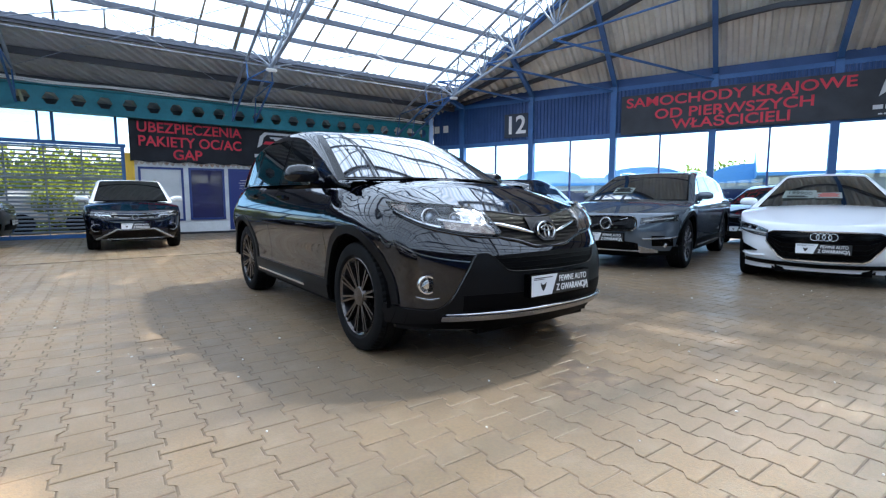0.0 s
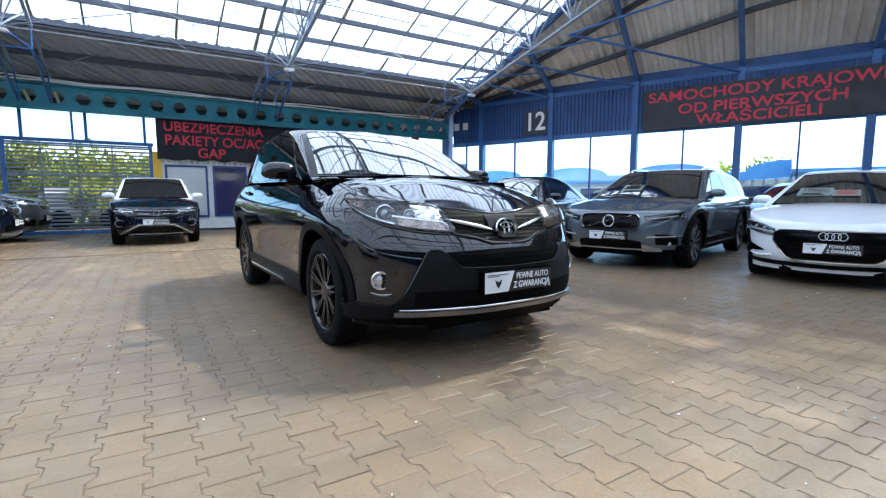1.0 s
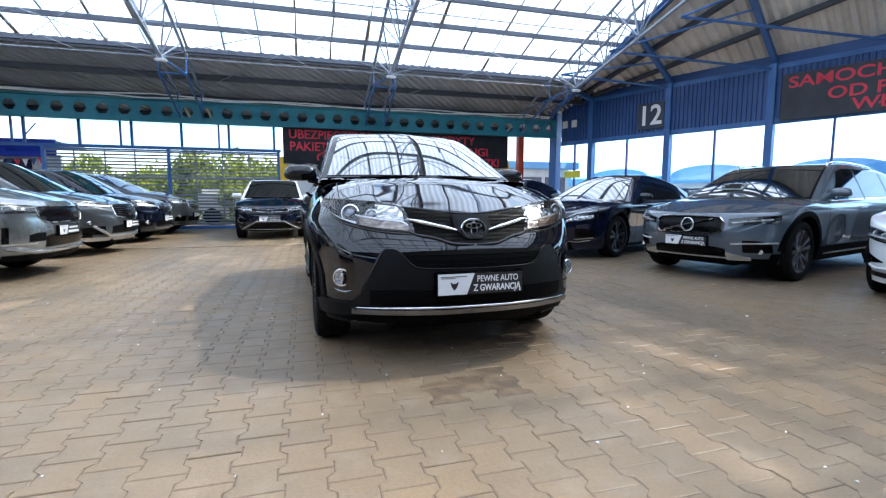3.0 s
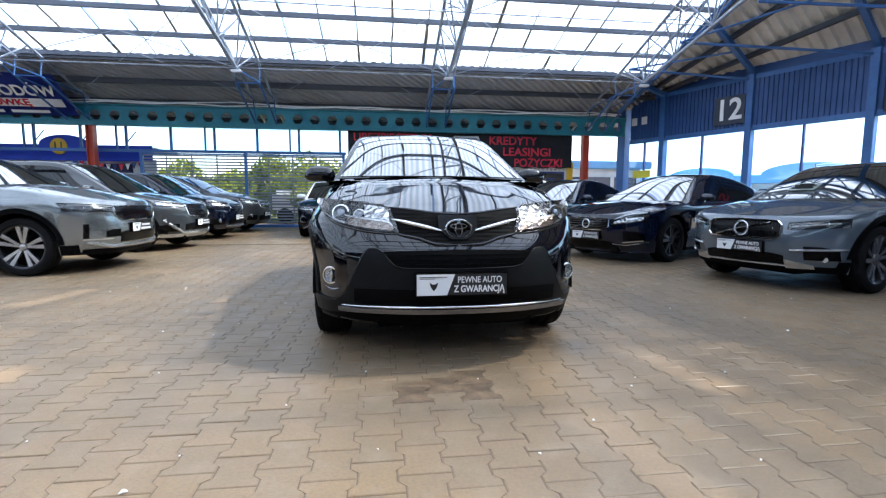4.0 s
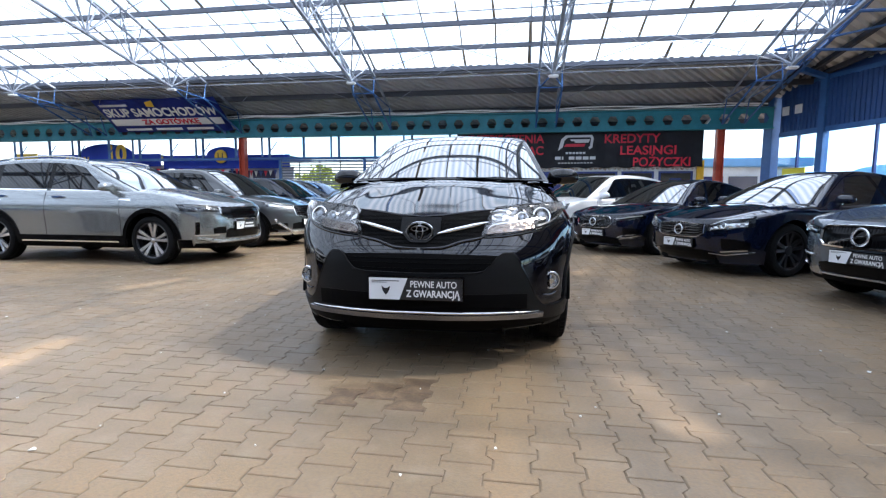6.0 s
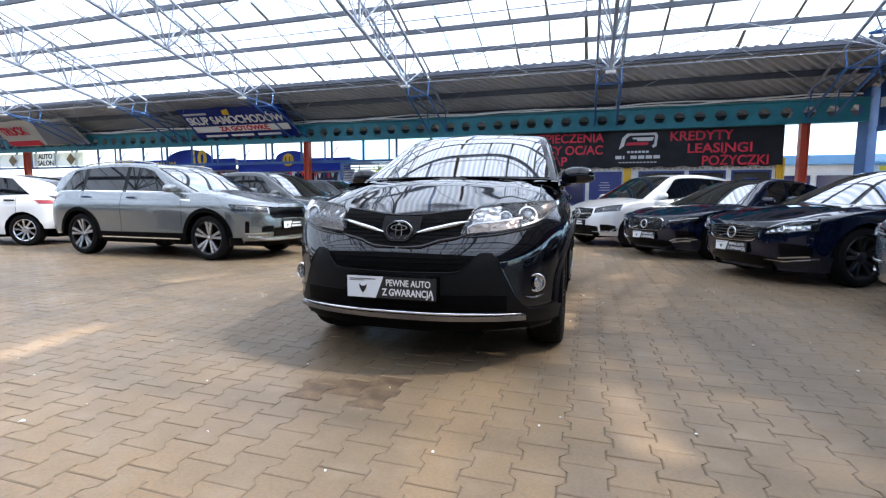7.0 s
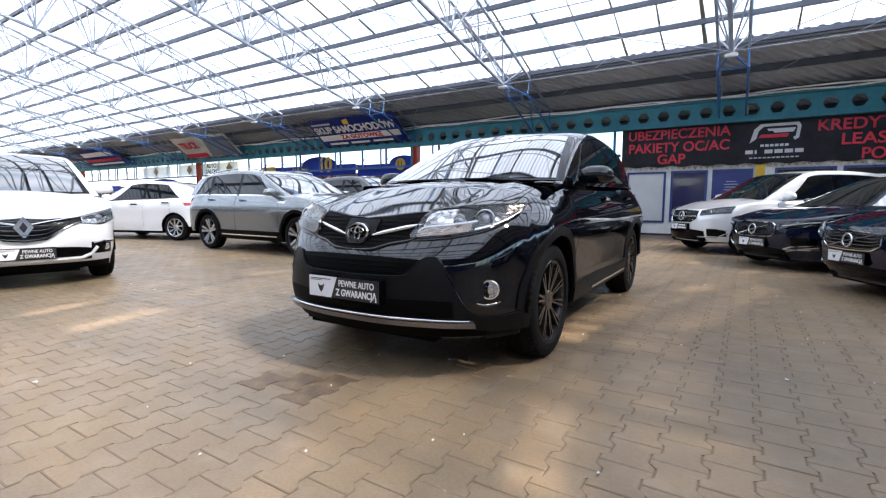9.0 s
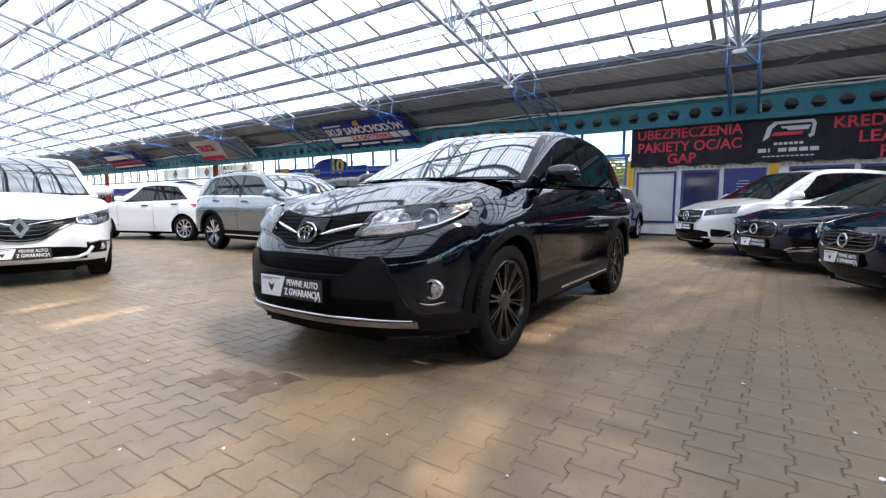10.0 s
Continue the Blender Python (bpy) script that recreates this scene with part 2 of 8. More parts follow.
M_TAIL = material("red_tail_lamp", (0.35, 0.01, 0.015), 0.1, coat=1.0)
M_PLATEBLACK = material("black_plate_card", (0.012, 0.012, 0.014), 0.35)
M_PLATEWHITE = material("white_plate_card", (0.75, 0.76, 0.78), 0.35)
M_CARD = material("white_price_card", (0.8, 0.8, 0.78), 0.6)
# white card with the tinted glass's dimming put into its colour
M_CARDDIM = material("price_card_dimmed_by_glass", (0.36, 0.41, 0.39), 0.1, coat=0.5)
M_PINKTXT = material("faded_red_print", (0.42, 0.14, 0.12), 0.5)


# ---------------------------------------------------------------- mesh helpers
def mesh_of(bm, name):
    me = bpy.data.meshes.new(name)
    bm.normal_update()
    bm.to_mesh(me)
    bm.free()
    return me


def part(name, bm, mat, parent=None, label="", smooth=False):
    me = mesh_of(bm, name) if isinstance(bm, bmesh.types.BMesh) else bm
    if mat and not me.materials:
        me.materials.append(mat)
    if smooth:
        me.polygons.foreach_set("use_smooth", [True] * len(me.polygons))
        me.set_sharp_from_angle(angle=radians(38))
    ob = new(name, me)
    ob.parent = parent
    if label:
        ob["label"] = label
    return ob


def structure(ob, label, category=""):
    return tagged(ob, label, category, "", "structure")


def holder(name, m, label, category, group="", kind=""):
    ob = new(name)
    ob.matrix_basis = m
    ob.empty_display_size = 0.2
    return tagged(ob, label, category, group, kind)


def add_box(bm, x0, x1, y0, y1, z0, z1, bevel=0.0, m=None):
    vs = [bm.verts.new((x, y, z)) for x in (x0, x1) for y in (y0, y1) for z in (z0, z1)]
    fs = [bm.faces.new([vs[i] for i in q]) for q in ((0, 1, 3, 2), (4, 6, 7, 5), (0, 4, 5, 1), (2, 3, 7, 6), (0, 2, 6, 4), (1, 5, 7, 3))]
    if bevel:
        es = list({e for f in fs for e in f.edges})
        r = bmesh.ops.bevel(bm, geom=es, offset=bevel, segments=2, affect="EDGES")
        vs = list({v for f in r["faces"] for v in f.verts} | {v for v in vs if v.is_valid})
    if m is not None:
        bmesh.ops.transform(bm, matrix=m, verts=[v for v in vs if v.is_valid])
    return bm


def box(x0, x1, y0, y1, z0, z1, bevel=0.0):
    return add_box(bmesh.new(), x0, x1, y0, y1, z0, z1, bevel)


def add_bar(bm, a, b, r=0.03, sides=6, square=False):
    """A tube or square bar from a to b."""
    a, b = Vector(a), Vector(b)
    d = (b - a).normalized()
    up = Vector((0, 0, 1)) if abs(d.z) < 0.9 else Vector((1, 0, 0))
    e1 = d.cross(up).normalized()
    e2 = d.cross(e1)
    k = 4 if square else sides
    ring = []
    for p in (a, b):
        ring.append([bm.verts.new(p + r * (1.414 if square else 1) * (math.cos((i + 0.5) * math.tau / k) * e1 + math.sin((i + 0.5) * math.tau / k) * e2)) for i in range(k)])
    for i in range(k):
        bm.faces.new((ring[0][i], ring[0][(i + 1) % k], ring[1][(i + 1) % k], ring[1][i]))
    bm.faces.new(ring[0][::-1])
    bm.faces.new(ring[1])


def add_grid(bm, pts, closed=False):
    """Quads over a list of rows of points. Returns the vertices."""
    vs = [[bm.verts.new(p) for p in row] for row in pts]
    for i in range(len(vs) - 1):
        n = len(vs[i])
        for j in range(n if closed else n - 1):
            bm.faces.new((vs[i][j], vs[i][(j + 1) % n], vs[i + 1][(j + 1) % n], vs[i + 1][j]))
    return vs


def extrude_outline(pts, y0, y1, axis="y"):
    """A prism over an outline of (a, b) points, from y0 to y1 across it."""
    bm = bmesh.new()
    make = {"y": lambda a, b, d: (a, d, b), "x": lambda a, b, d: (d, a, b), "z": lambda a, b, d: (a, b, d)}[axis]
    r0 = [bm.verts.new(make(a, b, y0)) for a, b in pts]
    r1 = [bm.verts.new(make(a, b, y1)) for a, b in pts]
    bm.faces.new(r0)
    bm.faces.new(r1[::-1])
    for i in range(len(pts)):
        j = (i + 1) % len(pts)
        bm.faces.new((r0[j], r0[i], r1[i], r1[j]))
    bmesh.ops.recalc_face_normals(bm, faces=bm.faces)
    return bm


def lettering(name, text, size, m, mat, parent=None, depth=0.006, align="CENTER", bold=0.0, squeeze=1.0, width=0.0):
    """Writing as a solid mesh. It lies in the x-z plane of m and faces its -y."""
    cu = bpy.data.curves.new(name, "FONT")
    cu.body, cu.size, cu.extrude, cu.offset, cu.align_x, cu.align_y = text, size, depth, bold, align, "CENTER"
    cu.space_line = 0.8
    tmp = bpy.data.objects.new(name, cu)
    scene.collection.objects.link(tmp)
    me = bpy.data.meshes.new_from_object(tmp.evaluated_get(bpy.context.evaluated_depsgraph_get()))
    bpy.data.objects.remove(tmp)
    bpy.data.curves.remove(cu)
    if width:
        xs = [v.co.x for v in me.vertices]
        squeeze = width / (max(xs) - min(xs))
    me.transform(pose(0, 0, 0, 90) @ Matrix.Diagonal((squeeze, 1, 1, 1)))
    me.materials.clear()
    me.materials.append(mat)
    ob = new(name, me)
    ob.parent, ob.matrix_basis = parent, m
    return ob


def spline(points):
    """A smooth function through (x, y) points, without overshoot."""
    xs, ys = np.array(points, float).T
    d = np.diff(ys) / np.diff(xs)
    t = np.zeros(len(xs))
    t[0], t[-1] = d[0], d[-1]
    for i in range(1, len(xs) - 1):
        t[i] = 0 if d[i - 1] * d[i] <= 0 else 2 * d[i - 1] * d[i] / (d[i - 1] + d[i])

    def at(x):
        x = min(max(x, xs[0]), xs[-1])
        i = min(int(np.searchsorted(xs, x, "right")) - 1, len(xs) - 2)
        h = xs[i + 1] - xs[i]
        s = (x - xs[i]) / h
        return float((2 * s**3 - 3 * s**2 + 1) * ys[i] + (s**3 - 2 * s**2 + s) * h * t[i] + (3 * s**2 - 2 * s**3) * ys[i + 1] + (s**3 - s**2) * h * t[i + 1])
    return at


def fair(points):
    """A fair curve drawn to (x, y) control points: a clamped cubic B-spline, read as a function of x."""
    c = np.array(points, float)
    n, k = len(c), min(3, len(points) - 1)
    knots = np.concatenate([np.zeros(k), np.linspace(0, 1, n - k + 1), np.ones(k)])
    out = []
    for t in np.linspace(0, 1 - 1e-9, 260):
        j = int(np.searchsorted(knots, t, "right")) - 1
        d = [c[i + j - k].copy() for i in range(k + 1)]
        for r in range(1, k + 1):
            for i in range(k, r - 1, -1):
                a = (t - knots[i + j - k]) / (knots[i + 1 + j - r] - knots[i + j - k])
                d[i] = (1 - a) * d[i - 1] + a * d[i]
        out.append(d[k])
    xs, ys = np.array(out).T
    return lambda x: float(np.interp(x, xs, ys))
# ---------------------------------------------------------------- the hall: plan
BACK_Y = 16.0                      # front of the stalls under the long beam
BEAM_Y = 15.7
RIDGE_Y, EDGE_Y, EAVE_Y = 4.0, 13.63, 17.6
SLOPE = 0.33
ROOF_X0, ROOF_X1 = -62.0, 10.3
CORNER = Vector((10.6, 15.7, 0))   # where the long beam meets the glazed wall
WALL_U = Vector((0.3872, -0.9220, 0))   # along the glazed wall
WALL_N = Vector((-0.9220, -0.3872, 0))  # into the hall


def roof_z(y):
    return 4.88 + SLOPE * (EDGE_Y - RIDGE_Y) - SLOPE * abs(y - RIDGE_Y)


def wall_m(s, d=0.0, z=0.0):
    """A pose on the glazed wall: x runs along it, -y into the hall."""
    p = CORNER + WALL_U * s + WALL_N * d
    return Matrix.Translation((p.x, p.y, z)) @ pose(0, 0, 0, 0, 0, math.degrees(math.atan2(WALL_U.y, WALL_U.x)))


# ground: one sheet to the horizon, just under the paving
bm = bmesh.new()
add_box(bm, -900, 900, -900, 900, -0.6, -0.045)
structure(part("ground", bm, M_ASPHALT), "pale concrete ground round the hall", "ground")


# ---------------------------------------------------------------- roof
def corrugated(p00, p10, p01, p11, pitch=0.2, depth=0.06, rows=2):
    """A trapezoid-profile sheet between four corners; ribs run from the first edge to the second."""
    p00, p10, p01, p11 = map(Vector, (p00, p10, p01, p11))
    n = max(1, round((p10 - p00).length / pitch))
    bm = bmesh.new()
    cols = []
    for i in range(n):
        for f, h in ((0.0, 0), (0.35, 0), (0.5, 1), (0.85, 1)):
            cols.append(((i + f) / n, h))
    cols.append((1.0, 0))
    grid = []
    for r in range(rows + 1):
        v = r / rows
        grid.append([p00.lerp(p10, u).lerp(p01.lerp(p11, u), v) + Vector((0, 0, depth * h)) for u, h in cols])
    add_grid(bm, grid)
    return bm


ZE, ZS = roof_z(EAVE_Y), roof_z(EDGE_Y)
# milky roof sheets in rows between the purlins
PURLINS = [EDGE_Y - 0.93 * i for i in range(11)]
SHEET = 0.92
rnd = random.Random(4)
bm = bmesh.new()
rows_y = PURLINS + [2 * RIDGE_Y - y for y in reversed(PURLINS)]
rows_y = [y for y in sorted(set(round(y, 3) for y in rows_y), reverse=True) if y > -5.7]
LIGHT_END = rows_y[-1]
nx = int((ROOF_X1 - ROOF_X0) / SHEET)
for a, b in zip(rows_y, rows_y[1:]):
    for i in range(nx):
        x1 = ROOF_X1 - i * SHEET - rnd.uniform(0, 0.015)
        x0 = x1 - SHEET + (rnd.uniform(0.05, 0.12) if rnd.random() < 0.40 else rnd.uniform(-0.03, 0.0))
        lift = rnd.uniform(0.0, 0.02)
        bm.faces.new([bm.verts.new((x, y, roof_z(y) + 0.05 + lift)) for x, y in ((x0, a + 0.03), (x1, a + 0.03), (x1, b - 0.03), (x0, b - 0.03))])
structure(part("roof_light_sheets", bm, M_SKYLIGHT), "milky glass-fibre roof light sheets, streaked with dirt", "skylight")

structure(part("roof_deck_north", corrugated((ROOF_X0, EAVE_Y, ZE), (ROOF_X1 + 4.5, EAVE_Y, ZE), (ROOF_X0, EDGE_Y, ZS), (ROOF_X1, EDGE_Y, ZS), 0.28, 0.085), M_DECK), "dull grey corrugated steel roof deck, dusty", "ceiling")
YS = 2 * RIDGE_Y - EAVE_Y
structure(part("roof_deck_south", corrugated((ROOF_X0, YS, ZE), (ROOF_X1 + 14, YS, ZE), (ROOF_X0, LIGHT_END, roof_z(LIGHT_END)), (ROOF_X1, LIGHT_END, roof_z(LIGHT_END)), 0.25), M_DECK), "dull grey corrugated steel roof deck, dusty", "ceiling")

# overlaps and glazing strips between the sheets
bm = bmesh.new()
for i in range(nx + 1):
    x = ROOF_X1 - i * SHEET
    for a, b in zip(rows_y, rows_y[1:]):
        w = rnd.choice((0.012, 0.018, 0.026, 0.036, 0.05))
        f = rnd.choice((1.0, 1.0, 1.0, 0.7, 0.45))
        lean = rnd.uniform(-0.03, 0.03)
        c = a + (b - a) * f
        bm.faces.new([bm.verts.new((xx, yy, roof_z(yy) + 0.045)) for xx, yy in ((x - w, a), (x + w, a), (x + w * 0.7 + lean, c), (x - w * 0.7 + lean, c))])
structure(part("roof_light_overlaps", bm, material("grimy_sheet_overlap", (0.34, 0.28, 0.20), 0.9, grain=0.5, scale=3)), "grimy overlaps between roof light sheets", "skylight")

purlins = holder("roof_purlins", Matrix.Identity(4), "pale blue steel purlins under the roof lights", "purlin", "", "structure")
for y in rows_y:
    z = roof_z(y)
    part("purlin", box(ROOF_X0, ROOF_X1, y - 0.04, y + 0.04, z - 0.085, z + 0.03), M_PURLIN, purlins)
deck_purlins = holder("deck_purlins", Matrix.Identity(4), "dark steel purlins under the corrugated deck", "purlin", "", "structure")
for y in (17.0, 15.9, 14.75):
    for yy in (y, 2 * RIDGE_Y - y):
        part("purlin", box(ROOF_X0, ROOF_X1 + 2.4, yy - 0.04, yy + 0.04, roof_z(yy) - 0.16, roof_z(yy) - 0.004), M_DARKSTEEL, deck_purlins)
for yy in (EDGE_Y, 2 * RIDGE_Y - EDGE_Y):
    part("edge_purlin", box(ROOF_X0, ROOF_X1, yy - 0.02, yy + 0.05, ZS - 0.16, ZS - 0.102), M_DARKSTEEL, deck_purlins)


# lattice trusses
def truss(x):
    t = holder("roof_truss", Matrix.Translation((x, 0, 0)), "three-chord lattice truss of pale blue steel tubes", "truss", "roof trusses", "structure")
    half = 0.32

    def low(y):
        return 4.33 + 0.215 * (12.45 - RIDGE_Y - abs(y - RIDGE_Y))
    ys = [12.45 - 1.405 * i for i in range(13)]
    ends = (17.2, 2 * RIDGE_Y - 17.2)
    for sx in (-half, half):
        bm = bmesh.new()
        for e in ends:
            add_bar(bm, (sx, e, roof_z(e) - 0.20), (sx, RIDGE_Y, roof_z(RIDGE_Y) - 0.14), 0.042)
        part("top_chord", bm, M_TRUSS, t)
    bm = bmesh.new()
    add_bar(bm, (0, ys[0], low(ys[0])), (0, RIDGE_Y, low(RIDGE_Y)), 0.05)
    add_bar(bm, (0, RIDGE_Y, low(RIDGE_Y)), (0, ys[-1], low(ys[-1])), 0.05)
    part("bottom_chord", bm, M_TRUSS, t)
    bm = bmesh.new()
    for i, y in enumerate(ys):
        for sx in (-half, half):
            add_bar(bm, (0, y, low(y)), (sx, y, roof_z(y) - 0.16), 0.018)
            for yn in ((y + ys[i + 1]) / 2 if i + 1 < len(ys) else y - 0.7, (y + ys[i - 1]) / 2 if i else y + 0.7):
                add_bar(bm, (0, y, low(y)), (sx, yn, roof_z(yn) - 0.16), 0.021)
        add_bar(bm, (-half, y, roof_z(y) - 0.16), (half, y, roof_z(y) - 0.16), 0.013)
        if i + 1 < len(ys):
            m = (y + ys[i + 1]) / 2
            add_bar(bm, (-half, y, roof_z(y) - 0.16), (half, m, roof_z(m) - 0.16), 0.011)
            add_bar(bm, (half, m, roof_z(m) - 0.16), (-half, ys[i + 1], roof_z(ys[i + 1]) - 0.16), 0.011)
    part("lattice", bm, M_TRUSS, t)
    bm = bmesh.new()
    for s in (1, -1):
        for sx in (-half, half):
            f = lambda y: RIDGE_Y + s * (y - RIDGE_Y)
            add_bar(bm, (0, f(12.45), 4.33), (sx, f(13.5), 4.2), 0.022)
            add_bar(bm, (sx, f(13.5), 4.2), (sx, f(15.55), 3.4), 0.03)
            add_bar(bm, (sx, f(13.5), 4.2), (sx, f(13.6), roof_z(13.6) - 0.2), 0.02)
            add_bar(bm, (sx, f(13.5), 4.2), (sx, f(15.3), roof_z(15.3) - 0.2), 0.018)
            add_bar(bm, (sx, f(15.55), 3.4), (sx, f(15.3), roof_z(15.3) - 0.2), 0.018)
        add_bar(bm, (-half, f(13.5), 4.2), (half, f(13.5), 4.2), 0.016)
    part("bracket", bm, M_BLUE, t)
    bm = bmesh.new()
    add_box(bm, -0.13, 0.13, ys[0] - 0.07, ys[0] + 0.07, 4.22, 4.285, 0.02)
    add_bar(bm, (0, ys[0], 4.28), (0, ys[0], 4.33), 0.015)
    part("flood_lamp", bm, M_WHITE, t, "small white flood lamp, unlit")
    return t


t0 = truss(3.55)
TRUSS_X = [9.25, 3.55, -2.0, -7.6, -13.2, -18.8, -24.4, -30.0, -35.6, -41.2, -46.8, -52.4]
for x in TRUSS_X:
    if x != 3.55:
        copy_thing(t0, Matrix.Translation((x, 0, 0)))

# thin bracing rods under the roof lights
bm = bmesh.new()
for a, b in zip(TRUSS_X, TRUSS_X[1:]):
    for y0, y1 in ((15.4, 10.8), (10.8, 6.0)):
        add_bar(bm, (a, y0, roof_z(y0) - 0.22), (b, y1, roof_z(y1) - 0.22), 0.009, 5)
        add_bar(bm, (a, y1, roof_z(y1) - 0.24), (b, y0, roof_z(y0) - 0.24), 0.009, 5)
    for y in (12.45, 9.64, 6.83):
        zl = 4.33 + 0.215 * (12.45 - y)
        add_bar(bm, (a, y, zl), (b, y, zl), 0.014, 5)
        mx = (a + b) / 2
        add_bar(bm, (a, y, zl), (mx, y, roof_z(y) - 0.12), 0.012, 5)
        add_bar(bm, (b, y, zl), (mx, y, roof_z(y) - 0.12), 0.012, 5)
structure(part("roof_bracing", bm, M_TRUSS), "thin steel bracing rods between the trusses", "bracing")

# the deck over the glazed wall: from its eave up to the end of the roof lights
EAVE_W = 4.55


def end_roof(s, v, lift=0.0):
    """A point of the deck above the glazed wall: s along the wall, v from the eave (0) to the roof lights (1)."""
    w = CORNER + WALL_U * s
    d = (w.x - ROOF_X1) / 0.9220
    i = w + WALL_N * d
    a = Vector((w.x, w.y, EAVE_W)) - WALL_N * 0.4
    b = Vector((ROOF_X1, i.y, roof_z(i.y) + 0.02))
    p = a.lerp(b, v)
    p.z += lift
    return p


bm = bmesh.new()
grid = []
S0, S1, DS = -1.0, 27.0, 0.28
for r in range(7):
    row = []
    for i in range(int((S1 - S0) / DS)):
        for f, h in ((0.0, 0), (0.35, 0), (0.5, 1), (0.85, 1)):
            row.append(end_roof(S0 + (i + f) * DS, r / 6, 0.05 + 0.085 * h))
    grid.append(row)
add_grid(bm, grid)
structure(part("roof_deck_east", bm, M_DECKB), "pale corrugated sheet roof over the glazed wall", "ceiling")
bm = bmesh.new()
for k, v in enumerate((0.02, 0.34, 0.66, 0.98)):
    pts = [end_roof(S0 + i * 1.0, v, -0.03) for i in range(28)]
    for a, b in zip(pts, pts[1:]):
        add_bar(bm, a, b, 0.06, square=True)
structure(part("east_purlins", bm, M_DARKSTEEL), "dark steel purlins under the pale roof sheets", "purlin")

COLS = [1.4 + 2.75 * i for i in range(9)]
for s in COLS:
    bm = bmesh.new()
    a, b = end_roof(s, 0.08, -0.16), end_roof(s, 1.0, -0.16)
    add_bar(bm, a, b, 0.065, square=True)
    structure(part("rafter", bm, M_BLUE), "blue steel rafter over the glazed wall", "rafter")
# lattice girder along the end of the roof lights, and raking struts
bm = bmesh.new()
for i in range(11):
    y0, y1 = 15.0 - i * 1.0, 14.0 - i * 1.0
    za, zb = roof_z(y0) - 0.1, roof_z(y1) - 0.1
    add_bar(bm, (ROOF_X1, y0, za), (ROOF_X1, y1, zb), 0.05)
    add_bar(bm, (ROOF_X1 - 0.5, y0, za - 0.35), (ROOF_X1 - 0.5, y1, zb - 0.35), 0.035)
    add_bar(bm, (ROOF_X1, y0, za), (ROOF_X1 - 0.5, y1, zb - 0.35), 0.018)
    add_bar(bm, (ROOF_X1 - 0.5, y0, za - 0.35), (ROOF_X1, y1, zb), 0.018)
for s in (4.15, 6.9, 9.65):
    p = CORNER + WALL_U * s
    add_bar(bm, (p.x - 0.1, p.y, 4.4), (9.25, p.y + 1.5, 4.95), 0.035)
    q = end_roof(s, 0.55, -0.2)
    add_bar(bm, q, (9.25, p.y + 1.5, 4.95), 0.028)
structure(part("edge_girder", bm, M_BLUE), "blue lattice girder where the roof lights end", "girder")


# ---------------------------------------------------------------- the long teal beam with hexagonal holes
def castellated(x0, x1):
    bm = bmesh.new()
    z0, z1, y = 3.25, 3.90, BEAM_Y
    add_box(bm, x0, x1, y - 0.12, y + 0.12, z1 - 0.03, z1)
    add_box(bm, x0, x1, y - 0.12, y + 0.12, z0, z0 + 0.03)
    pitch, r = 0.56, 0.17
    zc = (z0 + z1) / 2
    n = int((x1 - x0) / pitch)
    for yy, flip in ((y - 0.012, False), (y + 0.012, True)):
        for i in range(n):
            cx = x1 - (i + 0.5) * pitch
            hexa = [bm.verts.new((cx + r * math.cos(a), yy, zc + r * math.sin(a))) for a in [radians(60 * k) for k in range(6)]]
            l, rr = cx - pitch / 2, cx + pitch / 2
            o = [bm.verts.new(p) for p in ((rr, yy, zc), (rr, yy, z1 - 0.03), (cx, yy, z1 - 0.03), (l, yy, z1 - 0.03), (l, yy, zc), (l, yy, z0 + 0.03), (cx, yy, z0 + 0.03), (rr, yy, z0 + 0.03))]
            quads = ((o[0], o[1], hexa[1], hexa[0]), (o[1], o[2], hexa[1]), (o[2], o[3], hexa[2]), (o[2], hexa[2], hexa[1]), (o[3], o[4], hexa[3], hexa[2]),
                     (o[4], o[5], hexa[4], hexa[3]), (o[5], o[6], hexa[4]), (o[6], o[7], hexa[5]), (o[6], hexa[5], hexa[4]), (o[7], o[0], hexa[0], hexa[5]))
            for q in quads:
                bm.faces.new(q if not flip else q[::-1])
    return bm


structure(part("long_beam", castellated(-58.0, 10.45), M_TEAL), "teal painted steel beam with a row of hexagonal holes", "beam")
bm = bmesh.new()
for i in range(60):
    x0, x1 = 10.2 - i * 1.1, 9.1 - i * 1.1
    d = lambda k: 3.99 + 0.035 * math.sin(k * 1.7) + 0.02 * math.sin(k * 0.63)
    add_bar(bm, (x0, BEAM_Y - 0.14, d(i)), (x1, BEAM_Y - 0.14, d(i + 1)), 0.022)
structure(part("cable_run", bm, M_WHITE), "sagging white cable run along the top of the beam", "cable")


def column(x, y, top=3.25):
    bm = bmesh.new()
    add_box(bm, x - 0.085, x + 0.085, y - 0.015, y + 0.015, 0, top)
    for sx in (-0.11, 0.085):
        add_box(bm, x + sx, x + sx + 0.025, y - 0.11, y + 0.11, 0, top)
    add_box(bm, x - 0.22, x + 0.22, y - 0.2, y + 0.2, 0, 0.03)
    return structure(part("steel_column", bm, M_ORANGE), "orange-red painted steel column under the teal beam", "column")


for x in (8.95, -7.35, -22.9, -38.4):
    column(x, BEAM_Y)

